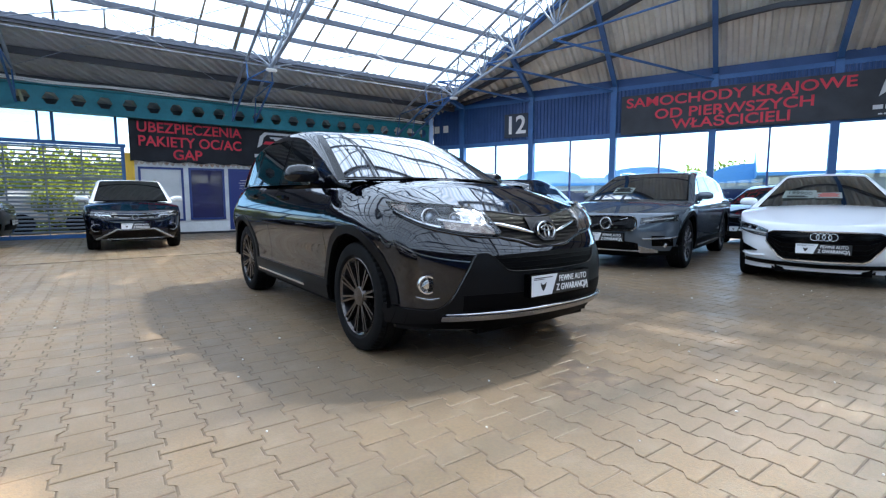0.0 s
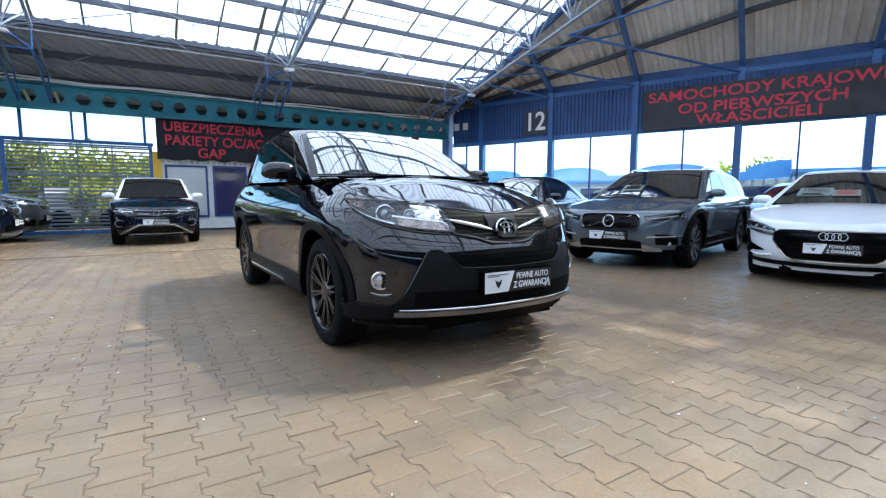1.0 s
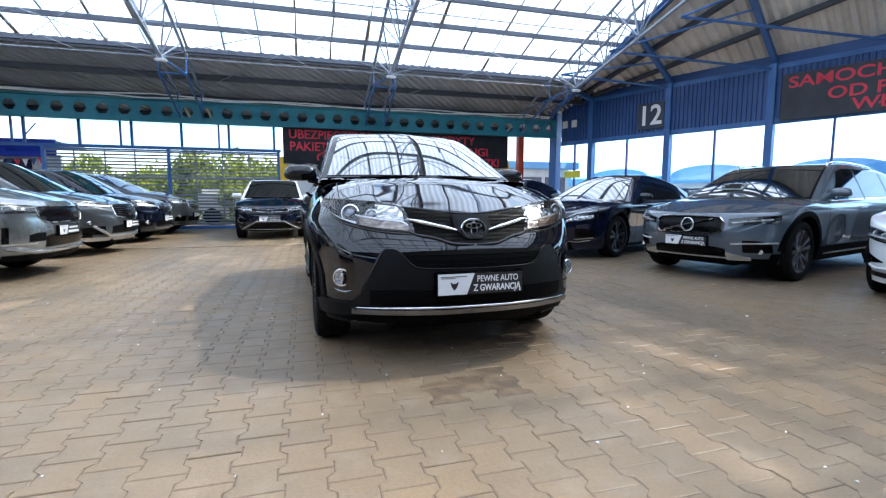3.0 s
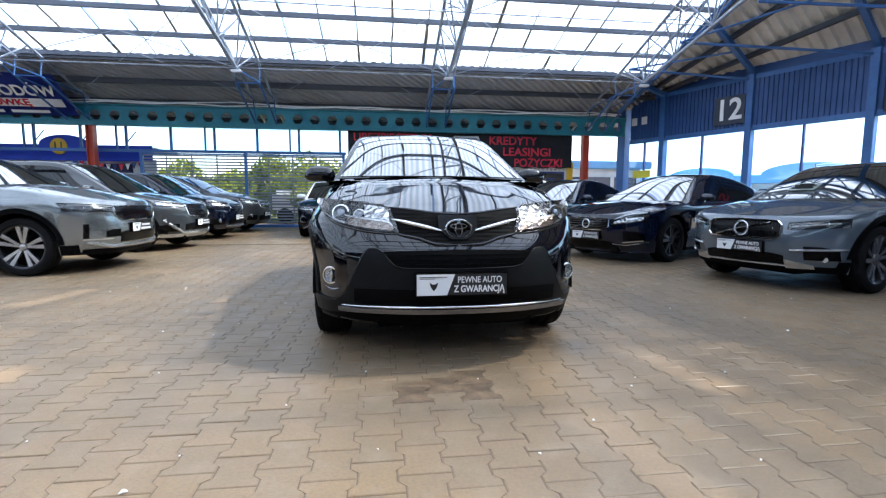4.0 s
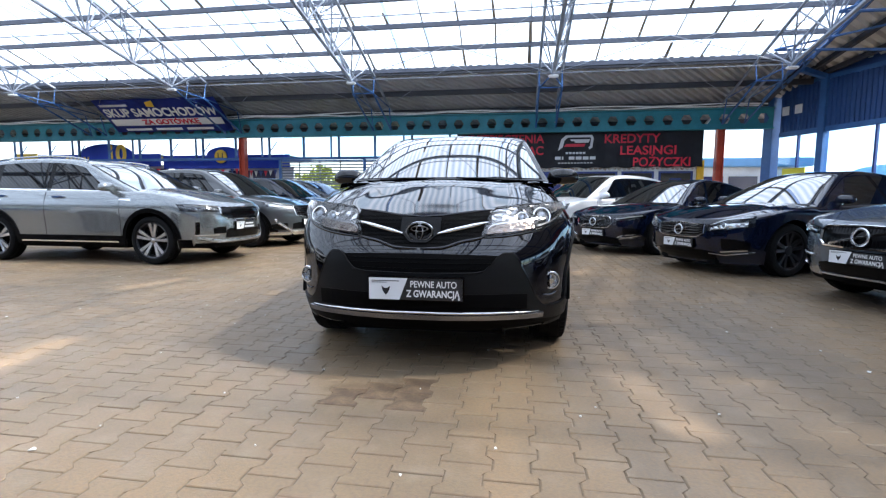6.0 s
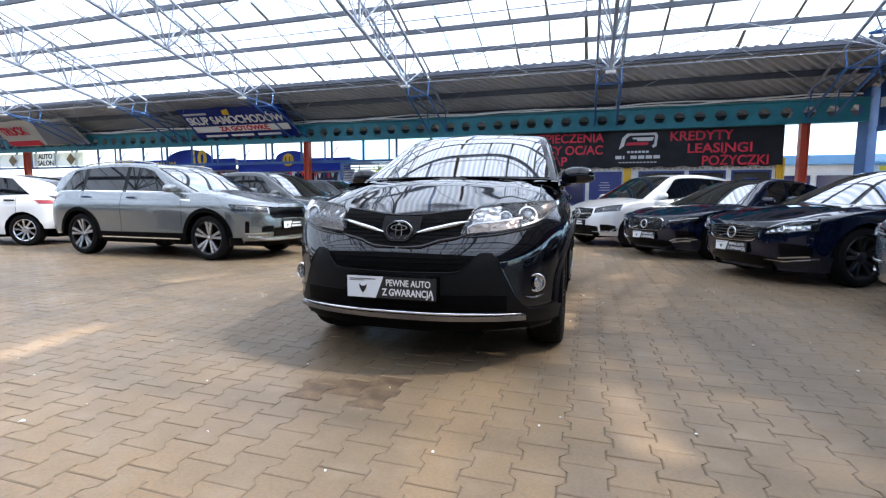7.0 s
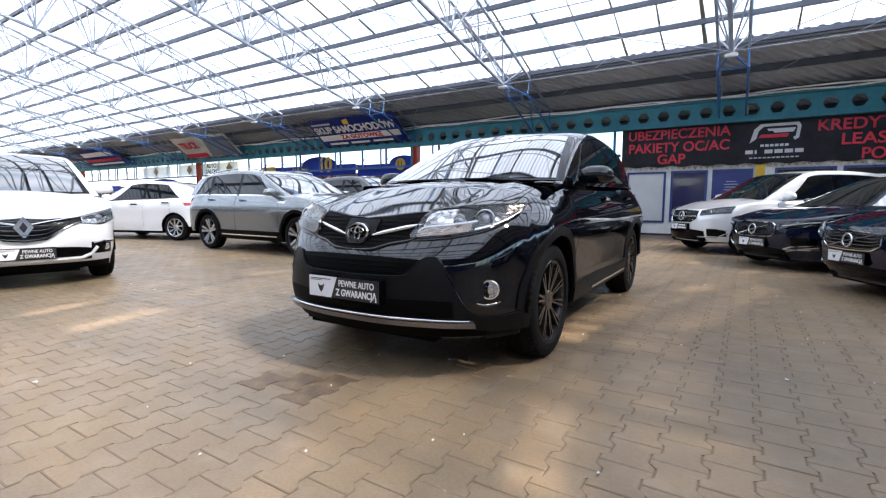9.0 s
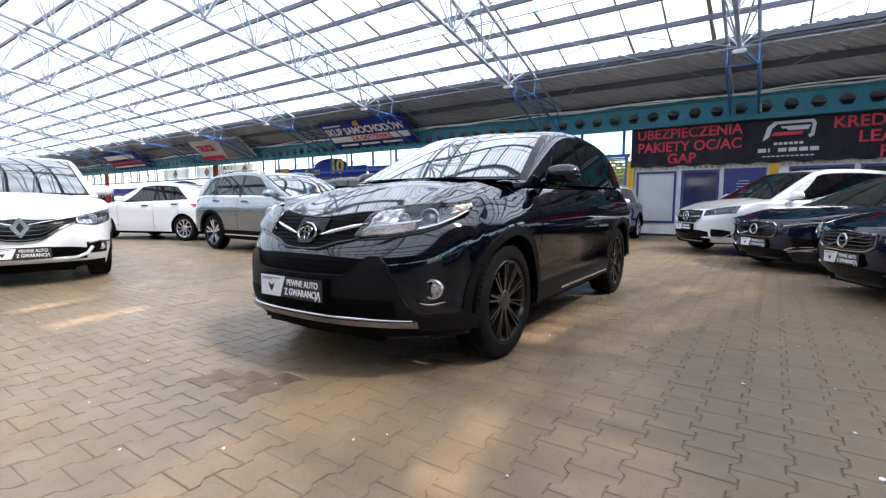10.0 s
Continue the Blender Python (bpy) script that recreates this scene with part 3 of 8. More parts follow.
# blue clerestory posts between the beam and the stalls
bm = bmesh.new()
for i in range(40):
    x = 0.3 - i * 1.36
    add_box(bm, x - 0.035, x + 0.035, BACK_Y + 0.02, BACK_Y + 0.09, 2.5, 3.3)
    if i % 2:
        add_box(bm, x - 0.32, x - 0.27, BACK_Y + 0.02, BACK_Y + 0.08, 2.5, 3.3)
    if i > 4:
        add_bar(bm, (x, BACK_Y + 0.05, 2.75), (x + 0.3, BACK_Y + 0.05, 3.12), 0.02)
add_box(bm, -58, 0.5, BACK_Y, BACK_Y + 0.1, 2.47, 2.56)
structure(part("clerestory_frame", bm, M_BLUE), "blue steel frame of the open strip under the beam", "window frame")
bm = box(-5.9, 0.5, BACK_Y + 0.05, BACK_Y + 0.056, 2.56, 3.4)
ob = structure(part("clerestory_glazing", bm, M_PANE), "clear glazing strip above the slatted fence", "window")
ob.visible_shadow = False
# ---------------------------------------------------------------- the glazed wall
W_LEN = 27.0
GLASS_TOP = 2.98
for s in COLS:
    bm = bmesh.new()
    add_box(bm, -0.09, 0.09, -0.12, 0.12, 0, EAVE_W - 0.02, 0.008)
    ob = part("wall_column", bm, M_BLUE)
    ob.matrix_basis = wall_m(s)
    structure(ob, "blue painted steel column of the glazed wall", "column")
bm = bmesh.new()
add_box(bm, -0.12, 0.2, -0.16, 0.16, 0, 4.4, 0.01)
ob = part("wall_column", bm, M_BLUE)
ob.matrix_basis = wall_m(-0.25)
structure(ob, "thick blue painted corner column", "column")
for a, b in zip([0.0] + COLS, COLS + [W_LEN]):
    if b - a < 0.5:
        continue
    L = b - a - 0.18
    win = holder("window_bay", wall_m(a + 0.09), "tall clear window bay with a thin blue mullion", "window", "glazed wall bays", "structure")
    bm = bmesh.new()
    add_box(bm, 0, L, -0.05, 0.05, GLASS_TOP - 0.02, GLASS_TOP + 0.12)
    add_box(bm, 0, L, -0.05, 0.05, 0.0, 0.22)
    add_box(bm, 0, L, -0.045, 0.045, EAVE_W - 0.16, EAVE_W - 0.04)
    part("window_frame", bm, M_BLUE, win)
    part("mullion", box(L / 2 - 0.025, L / 2 + 0.025, -0.04, 0.04, 0.22, GLASS_TOP - 0.02), M_FRAMEBLUE, win)
    for x0, x1 in ((0, L / 2 - 0.025), (L / 2 + 0.025, L)):
        ob = part("pane", box(x0, x1, -0.003, 0.003, 0.22, GLASS_TOP - 0.02), M_PANE, win)
        ob.visible_shadow = False
    # ribbed panel above the glass
    bm = bmesh.new()
    n = int(L / 0.12)
    prof = []
    for i in range(n):
        for f, h in ((0.0, 0), (0.4, 0), (0.5, 1), (0.9, 1)):
            prof.append(((i + f) / n * L, -0.02 - 0.03 * h))
    prof.append((L, -0.02))
    add_grid(bm, [[(x, y, z) for x, y in prof] for z in (GLASS_TOP + 0.12, EAVE_W - 0.16)])
    part("ribbed_panel", bm, M_PANELBLUE, win)
    part("back_sheet", box(0, L, 0.01, 0.03, GLASS_TOP + 0.12, EAVE_W - 0.16), M_PANELBLUE, win)

# flashing that closes the gap under the corrugated eave
ob = part("eave_flashing", box(-0.6, W_LEN, 0.08, 0.11, EAVE_W - 0.12, EAVE_W + 0.22), M_PANELBLUE)
ob.matrix_basis = wall_m(0)
structure(ob, "blue sheet flashing under the eave", "flashing")
# bay number board
board = holder("number_board", wall_m(3.62, 0.09), "black board with the white bay number 12 on the blue panel", "sign")
part("board", box(-0.46, 0.42, -0.02, 0.02, 3.2, 4.02, 0.005), material("dark_number_board", (0.02, 0.03, 0.055), 0.5), board)
lettering("number", "12", 0.86, pose(-0.03, -0.03, 3.6), M_WHITETXT, board, bold=0.015, squeeze=0.92)
for s in (0.28, 0.68):
    ob = part("notice_plate", box(-0.11, 0.11, -0.015, 0.0, -0.13, 0.13, 0.004), M_WHITE)
    ob.matrix_basis = wall_m(s, 0.06, 3.72)
    tagged(ob, "small pale notice plate on the blue wall panel", "notice", "notice plates")


def emblem(parent, x, z, y, k):
    """The dealer's mark as plain shapes: a silver swoosh frame over a red bar, with bars for the name."""
    bm = bmesh.new()
    out = [(-0.62, -0.28), (-0.52, 0.12), (-0.36, 0.27), (0.56, 0.27), (0.62, 0.16), (0.58, -0.18), (0.48, -0.24), (-0.50, -0.24), (-0.50, -0.28)]
    inn = [(-0.46, -0.16), (-0.40, 0.08), (-0.28, 0.19), (0.50, 0.19), (0.53, 0.13), (0.50, -0.12), (0.44, -0.16)]
    o = [bm.verts.new((x + k * a, y, z + k * b)) for a, b in out[:7]]
    i = [bm.verts.new((x + k * a, y, z + k * b)) for a, b in inn]
    for q in range(6):
        bm.faces.new((o[q], o[q + 1], i[q + 1], i[q]))
    g = bmesh.ops.extrude_face_region(bm, geom=bm.faces[:])
    bmesh.ops.translate(bm, vec=(0, 0.012, 0), verts=[v for v in g["geom"] if isinstance(v, bmesh.types.BMVert)])
    part("emblem_frame", bm, M_SILVERTXT, parent)
    part("emblem_curl", extrude_outline([(x + k * a, z + k * b) for a, b in ((-0.2, 0.12), (0.5, 0.12), (0.44, 0.0), (-0.02, 0.0), (-0.06, 0.06), (-0.16, 0.06))], y, y + 0.012), M_SILVERTXT, parent)
    part("emblem_bar", extrude_outline([(x + k * a, z + k * b) for a, b in ((-0.42, -0.14), (0.30, -0.14), (0.34, -0.04), (-0.34, -0.04))], y, y + 0.012), M_RED, parent)
    bm = bmesh.new()
    for z0, h, a, b, nn in ((-0.40, 0.07, -0.36, 0.36, 6), (-0.74, 0.035, -0.62, 0.62, 11)):
        w = (b - a) / nn
        for q in range(nn):
            add_box(bm, x + k * (a + q * w + 0.015), x + k * (a + (q + 1) * w - 0.015), y, y + 0.01, z + k * z0, z + k * (z0 + h))
    for q in range(6):
        x0, x1 = x + k * (-0.72 + 0.245 * q), x + k * (-0.72 + 0.245 * q + (0.05 if q == 1 else 0.20))
        add_box(bm, x0, x1, y, y + 0.01, z + k * -0.60, z + k * -0.49)
    part("name_bars", bm, M_SILVERTXT, parent)


# black banner on the glazed wall
ban = holder("wall_banner", wall_m(7.15, 0.14), "long black banner with red lettering above the windows", "banner")
part("sheet", box(0, 8.2, -0.012, 0.012, 3.02, 4.18), M_SIGNBLACK, ban)
for tx, z, w in (("SAMOCHODY KRAJOWE", 3.94, 5.46), ("OD PIERWSZYCH", 3.55, 3.8), ("WŁAŚCICIELI", 3.22, 2.85)):
    lettering("lettering", tx, 0.39, pose(2.88, -0.016, z), M_RED, ban, bold=0.006, width=w)
emblem(ban, 6.62, 3.78, -0.02, 0.95)

# ---------------------------------------------------------------- the sales kiosk under the beam
kiosk = holder("sales_kiosk", Matrix.Identity(4), "white panelled sales kiosk with blue framed windows", "kiosk")
KX0, KX1 = 0.62, 8.55
part("wall", box(KX0, KX1, BACK_Y, BACK_Y + 2.4, 0.06, 2.15), M_WHITE, kiosk)
part("plinth", box(KX0 + 0.02, KX1 - 0.02, BACK_Y + 0.04, BACK_Y + 2.3, 0, 0.06), M_DARKSTEEL, kiosk)
part("roof", box(KX0 - 0.05, KX1 + 0.05, BACK_Y + 0.25, BACK_Y + 2.5, 2.15, 2.3), M_DARKSTEEL, kiosk)


def kiosk_window(x0, x1, z0, z1, glass, name="window"):
    y = BACK_Y - 0.05
    bm = bmesh.new()
    for a, b, c, d in ((x0, x1, z1 - 0.06, z1), (x0, x1, z0, z0 + 0.06), (x0, x0 + 0.06, z0 + 0.06, z1 - 0.06), (x1 - 0.06, x1, z0 + 0.06, z1 - 0.06)):
        add_box(bm, a, b, y, y + 0.052, c, d)
    w = part(name, bm, M_FRAMEBLUE, kiosk)
    part("pane", box(x0 + 0.06, x1 - 0.06, y + 0.025, y + 0.052, z0 + 0.06, z1 - 0.06), glass, w)
    return w


kiosk_window(0.75, 1.88, 0.40, 1.96, M_BLIND)
kiosk_window(2.02, 3.0, 0.42, 1.97, M_DIMGLASS)
d = kiosk_window(3.12, 4.12, 0.10, 1.98, material("blue_door_panel", (0.02, 0.035, 0.19), 0.4, grain=0.2), "door")
bm = bmesh.new()
add_box(bm, 4.02, 4.05, BACK_Y - 0.11, BACK_Y - 0.05, 1.05, 1.30, 0.005)
part("handle", bm, M_CHROME, d)
bm = bmesh.new()
for i, w in enumerate((0.26, 0.36, 0.30, 0.34)):
    add_box(bm, 3.6 - w / 2, 3.6 + w / 2, BACK_Y - 0.03, BACK_Y - 0.022, 1.62 - 0.08 * i, 1.635 - 0.08 * i)
part("notice_bars", bm, M_SILVERTXT, d)
M_POSTER = material("dark_poster_glass", (0.010, 0.011, 0.020), 0.12, blotch=0.3)
M_ORANGETXT = material("orange_lettering", (0.75, 0.22, 0.03), 0.5)
for k, (x0, x1) in enumerate(((4.62, 5.95), (6.08, 7.1), (7.25, 8.3))):
    w = kiosk_window(x0, x1, 0.6, 1.98, M_POSTER)
    bm = bmesh.new()
    for i in range((1, 2, 1)[k]):
        ww = (0.62, 0.74, 0.35)[k]
        add_box(bm, (x0 + x1) / 2 - ww / 2, (x0 + x1) / 2 + ww / 2, BACK_Y - 0.032, BACK_Y - 0.024, 1.70 - 0.13 * i, 1.75 - 0.13 * i)
    part("notice_bars", bm, (M_ORANGETXT, M_WHITETXT, M_FRAMEBLUE)[k], w)
for x in (0.56, 4.28, 8.5):
    bm = bmesh.new()
    for i in range(3):
        add_box(bm, x - 0.10 + 0.075 * i, x - 0.04 + 0.075 * i, BACK_Y - 0.10, BACK_Y - 0.03, 0.03, 2.32, 0.006)
    add_box(bm, x - 0.10, x + 0.11, BACK_Y - 0.06, BACK_Y - 0.02, 0.03, 2.32)
    structure(part("yellow_post", bm, M_YELLOW), "yellow painted ribbed post beside the kiosk", "post")
ban = holder("kiosk_banner", Matrix.Identity(4), "wide black banner with red lettering over the kiosk", "banner")
bm = bmesh.new()
yb = BACK_Y - 0.14
rows = []
for z in (2.10, 2.5, 2.9, 3.28):
    rows.append([(0.58 + 7.95 * i / 60, yb + 0.012 * math.sin(i * 0.9) * (3.4 - z), z + (0.02 * math.sin(i * 1.3) if z < 2.2 else 0)) for i in range(61)])
add_grid(bm, rows)
g = bmesh.ops.solidify(bm, geom=bm.faces[:], thickness=0.008)
part("sheet", bm, M_SIGNBLACK, ban)
for tx, x, z, w in (("UBEZPIECZENIA", 2.14, 3.05, 2.75), ("PAKIETY OC/AC", 2.15, 2.66, 2.71), ("GAP", 2.01, 2.31, 0.76), ("KREDYTY", 6.33, 3.02, 1.73), ("LEASINGI", 6.85, 2.64, 1.73), ("POŻYCZKI", 7.28, 2.26, 1.76)):
    lettering("lettering", tx, 0.40, pose(x, yb - 0.03, z), M_RED, ban, bold=0.006, width=w)
emblem(ban, 4.56, 2.92, yb - 0.035, 0.92)
# ---------------------------------------------------------------- slatted fence beside the kiosk
FX0, FX1 = -6.05, 0.42
fence = holder("slatted_fence", Matrix.Identity(4), "tall grey fence of horizontal slats in blue frames", "fence")
for x in (FX0, -2.8, FX1):
    part("post", box(x - 0.045, x + 0.045, BACK_Y - 0.05, BACK_Y + 0.05, 0, 2.47), M_BLUE, fence)
part("rail", box(FX0, FX1, BACK_Y - 0.03, BACK_Y + 0.03, 0.0, 0.10), M_BLUE, fence)
slat = None
for a, b in ((FX0 + 0.045, -2.845), (-2.755, FX1 - 0.045)):
    for i in range(23):
        z = 0.15 + i * 0.100
        if slat is None:
            bm = bmesh.new()
            add_box(bm, 0, 1, -0.012, 0.012, 0, 0.046)
            slat = mesh_of(bm, "slat")
            slat.materials.append(M_SLAT)
        ob = new("slat", slat)
        ob.parent = fence
        ob.matrix_basis = Matrix.Translation((a, BACK_Y, z)) @ pose(0, 0, 0, 12 + 3 * rnd.uniform(-1, 1)) @ Matrix.Diagonal((b - a, 1, 1, 1))
    for f in (0.22, 0.47, 0.72):
        x = a + (b - a) * f
        part("stile", box(x - 0.018, x + 0.018, BACK_Y + 0.02, BACK_Y + 0.05, 0.1, 2.45), M_SLAT, fence)
    for z in (0.77, 1.58, 2.40):
        part("rail", box(a, b, BACK_Y - 0.03, BACK_Y - 0.016, z, z + 0.05), M_SLAT if z < 2 else M_BLUE, fence)

# pale ragged edge of the kiosk's roof sheet below the banner
M_RUSTY = material("rust_flecked_white_sheet", (0.60, 0.57, 0.52), 0.6, blotch=0.9, blotch_scale=7, second=(0.28, 0.11, 0.04))
bm = bmesh.new()
for i in range(52):
    x = 0.64 + i * 0.151
    d = 0.04 + 0.045 * rnd.random()
    for p in ([(x, 2.10), (x + 0.02, 2.10 - d), (x + 0.08, 2.10 - d - 0.03), (x + 0.12, 2.10 - d * 0.6), (x + 0.145, 2.10)],):
        f0 = [bm.verts.new((a, BACK_Y - 0.09, b)) for a, b in p]
        f1 = [bm.verts.new((a, BACK_Y - 0.07, b)) for a, b in p]
        bm.faces.new(f0)
        bm.faces.new(f1[::-1])
        for k in range(5):
            bm.faces.new((f0[k], f0[(k + 1) % 5], f1[(k + 1) % 5], f1[k]))
part("roof_edge", bm, M_RUSTY, kiosk)
# white cable tray that sags along the top of the long beam
bm = bmesh.new()
path = [Vector((ROOF_X1 - 0.25 - 0.7 * i, BEAM_Y - 0.13, 3.945 + 0.022 * math.sin(i * 1.9) + 0.012 * math.sin(i * 0.63))) for i in range(88)]
for a, b in zip(path, path[1:]):
    add_bar(bm, a, b, 0.022, 6)
structure(part("beam_cable", bm, M_WHITE), "white sagging cable along the top of the teal beam", "cable")

# drain line across the floor
bm = box(-2.6, 2.0, 9.62, 9.70, -0.01, 0.006)
structure(part("floor_drain", bm, M_JOINT), "narrow dark drain line across the paving", "drain")

# ---------------------------------------------------------------- closing walls out of view
# added, unseen walls: mostly solid so that little light comes in from behind
for nm, m, L, h in (("wall_south", pose(-62, -9.6, 0), 84.0, 4.2), ("wall_west", pose(-62, -9.6, 0, 0, 0, 90), 27.5, 4.2)):
    bm = bmesh.new()
    add_box(bm, 0, L, -0.1, 0.1, 0, 2.4)
    add_box(bm, 0, L, -0.1, 0.1, 3.0, h)
    for i in range(int(L / 2.75) + 1):
        add_box(bm, i * 2.75 - 0.08, i * 2.75 + 0.08, -0.1, 0.1, 2.4, 3.0)
    ob = part(nm, bm, M_PANELBLUE)
    ob.matrix_basis = m
    structure(ob, "added blue wall out of view, with a narrow open strip under the eave", "wall")
# ---------------------------------------------------------------- cars
# Car frame: y runs from the nose (0) to the tail, +x is the driver's left side, z up.
def surface(fun, us, vs, off=0.0, thick=0.0, mid=None):
    """A mesh over fun(u, v), pushed out along its normal; thick turns its rim back down."""
    nu, nv, h = len(us), len(vs), 1e-3
    pts, low = [], []
    for v in vs:
        row, lrow = [], []
        for u in us:
            p = Vector(fun(u, v))
            n = (Vector(fun(u + h, v)) - Vector(fun(u - h, v))).cross(Vector(fun(u, v + h)) - Vector(fun(u, v - h)))
            if n.length < 1e-12:
                n = Vector((0, 0, 1))
            n.normalize()
            if n.dot(p - Vector(mid or (0, 2.2, 0.6))) < 0:
                n = -n
            row.append(p + n * off)
            lrow.append(p + n * (off - thick))
        pts.append(row)
        low.append(lrow)
    bm = bmesh.new()
    top = add_grid(bm, pts)
    if thick:
        rim = [(0, j) for j in range(nu)] + [(i, nu - 1) for i in range(1, nv)] + [(nv - 1, j) for j in range(nu - 2, -1, -1)] + [(i, 0) for i in range(nv - 2, 0, -1)]
        lv = [bm.verts.new(low[i][j]) for i, j in rim]
        for k in range(len(rim)):
            q = (k + 1) % len(rim)
            a, b = top[rim[k][0]][rim[k][1]], top[rim[q][0]][rim[q][1]]
            bm.faces.new((b, a, lv[k], lv[q]))
    bmesh.ops.recalc_face_normals(bm, faces=bm.faces)
    f = bm.faces[0]
    bm.normal_update()
    if f.normal.dot(f.calc_center_median() - Vector(mid or (0, 2.2, 0.6))) < 0:
        bmesh.ops.reverse_faces(bm, faces=bm.faces)
    return bm


def lin(a, b, n):
    return [a + (b - a) * i / (n - 1) for i in range(n)]


class Shape:
    """The analytic skin of one car model."""

    def __init__(self, p):
        self.p = p
        self.L, self.W, self.H, self.wb, self.fo, self.r = (p[k] for k in ("L", "W", "H", "wb", "fo", "r"))
        self.axles = (self.fo, self.fo + self.wb)
        self.side = fair(p.get("side", [(0.15, 0.93), (0.3, 0.957), (0.42, 0.98), (0.56, 0.983), (0.70, 0.994), (0.79, 1.003), (0.86, 1.001), (0.93, 0.986), (1.0, 0.963), (1.1, 0.93), (1.2, 0.90)]))
        self.nose = fair(p["nose"])
        self.tail = fair(p["tail"])
        self.shoulder = fair(p["shoulder"])
        self.roof = fair(p["roof"])
        self.n = p.get("n", 2.6)
        self.yc, self.yr = p.get("yc", 0.85), self.L - p.get("yr", 0.7)
        self.crown = p.get("crown", 0.07)
        self.cowl, self.back = p["roof"][0][0], p["roof"][-1][0]
        self.m = p.get("m", 24.0)
        self.tumble = p.get("tumble", 0.17)
        self.sill = p.get("sill", 0.26)
        self.arch = self.r + p.get("gap", 0.055)

    def hw(self, z):
        return self.W / 2 * self.side(z)

    def front(self, x, z):
        """y of the front skin."""
        q = max(0.0, 1 - abs(x / self.hw(z)) ** self.n)
        return self.yc - (self.yc - self.nose(z)) * q ** (1 / self.n)

    def rear(self, x, z):
        q = max(0.0, 1 - abs(x / self.hw(z)) ** self.n)
        return self.yr + (self.tail(z) - self.yr) * q ** (1 / self.n)

    def bottom(self, y):
        z = self.p.get("chin", 0.24) if y < self.fo - self.arch else self.sill
        if y > self.axles[1] + self.arch:
            z = self.p.get("heel", 0.32)
        for a in self.axles:
            d = self.arch ** 2 - (y - a) ** 2
            if d > 0:
                z = max(z, self.r + math.sqrt(d))
        return z

    def columns(self):
        cols = [("f", i * 90 / 26) for i in range(27)]
        ys = set(lin(self.yc, self.yr, 34)[1:-1])
        for a in self.axles:
            for k in range(-9, 10):
                t = math.sin(k / 9 * math.pi / 2) * self.arch
                if self.yc < a + t < self.yr:
                    ys.add(a + t)
            for e in (-0.002, 0.002):
                for s in (-1, 1):
                    y = a + s * (self.arch + e)
                    if self.yc < y < self.yr:
                        ys.add(y)
        cols += [("s", y) for y in sorted(ys)]
        cols += [("r", i * 90 / 18) for i in range(18, -1, -1)]
        return cols

    def at(self, col, z, x_only=False):
        kind, a = col
        w = self.hw(z)
        if kind == "s":
            return (w, a, z)
        s, c = math.sin(radians(a)), math.cos(radians(a))
        x = w * s ** (2 / self.n)
        if kind == "f":
            return (x, self.yc - (self.yc - self.nose(z)) * c ** (2 / self.n), z)
        return (x, self.yr + (self.tail(z) - self.yr) * c ** (2 / self.n), z)

    def body(self):
        bm = bmesh.new()
        cols = self.columns()
        left, right, rows = [], [], 24
        for col in cols:
            yn = self.at(col, 0.7)[1]
            zb, zt = self.bottom(yn), self.shoulder(yn)
            left.append([self.at(col, zb + (zt - zb) * k / rows) for k in range(rows + 1)])
        # the wings roll over inward towards the bonnet
        reach = self.p.get("wing", 0.0)
        if reach:
            for c in left:
                y, top = c[-1][1], c[-1][2]
                k = reach * min(1, max(0, (y - 0.46) / 0.25)) * (1 - min(1, max(0, (y - 0.98) / 0.30)))
                c[:] = [(x - k * max(0, 1 - (top - z) / 0.24) ** 2 if x > 0.3 else x, q, z) for x, q, z in c]
        gl = [[bm.verts.new(p) for p in c] for c in left]
        gr = [[v if abs(v.co.x) < 1e-6 else bm.verts.new((-v.co.x, v.co.y, v.co.z)) for v in c] for c in gl]
        for g, flip in ((gl, False), (gr, True)):
            for i in range(len(g) - 1):
                for k in range(rows):
                    q = [g[i][k], g[i + 1][k], g[i + 1][k + 1], g[i][k + 1]]
                    q = list(dict.fromkeys(q))
                    bm.faces.new(q[::-1] if flip else q)
        # bonnet and deck
        nx = 22
        prev = None
        edge = [c[k] for g in (gl, gr) for c in g for k in range(rows - 3, rows + 1)]
        for i, c in enumerate(left):
            x, y, z = c[-1]
            if x < 1e-6:
                row = [gl[i][-1]]
            else:
                row = [gl[i][-1]]
                lift = self.rise(y, z) * min(1, max(0, self.tail(z) - y) / 0.3)
                for k in range(1, nx):
                    xx = x * (1 - 2 * k / nx)
                    f = xx / x
                    crease = 0.012 * math.exp(-((abs(f) - 0.72) / 0.07) ** 2) if y < self.cowl else 0
                    row.append(bm.verts.new((xx, y, z + lift * (1 - f * f) + crease * min(1, y / 0.6))))
                edge += [row[1], row[2], row[-1], row[-2]]
                row.append(gr[i][-1])
            if prev:
                if len(prev) == 1 or len(row) == 1:
                    one, many = (prev[0], row) if len(prev) == 1 else (row[0], prev)
                    for k in range(len(many) - 1):
                        q = (one, many[k], many[k + 1])
                        bm.faces.new(q)
                else:
                    for k in range(nx):
                        bm.faces.new((prev[k], prev[k + 1], row[k + 1], row[k]))
            prev = row
        edge = list({v for v in edge if abs(v.co.x) > 1e-6})
        for _ in range(self.p.get("roll", 2)):
            bmesh.ops.smooth_vert(bm, verts=edge, factor=0.5, use_axis_x=True, use_axis_y=False, use_axis_z=True)
        bmesh.ops.recalc_face_normals(bm, faces=bm.faces)
        return bm

    def rise(self, y, z):
        """Height of the bonnet's middle over its edge, growing softly from the nose."""
        t = min(1, max(0, y - self.nose(z)) / 0.85)
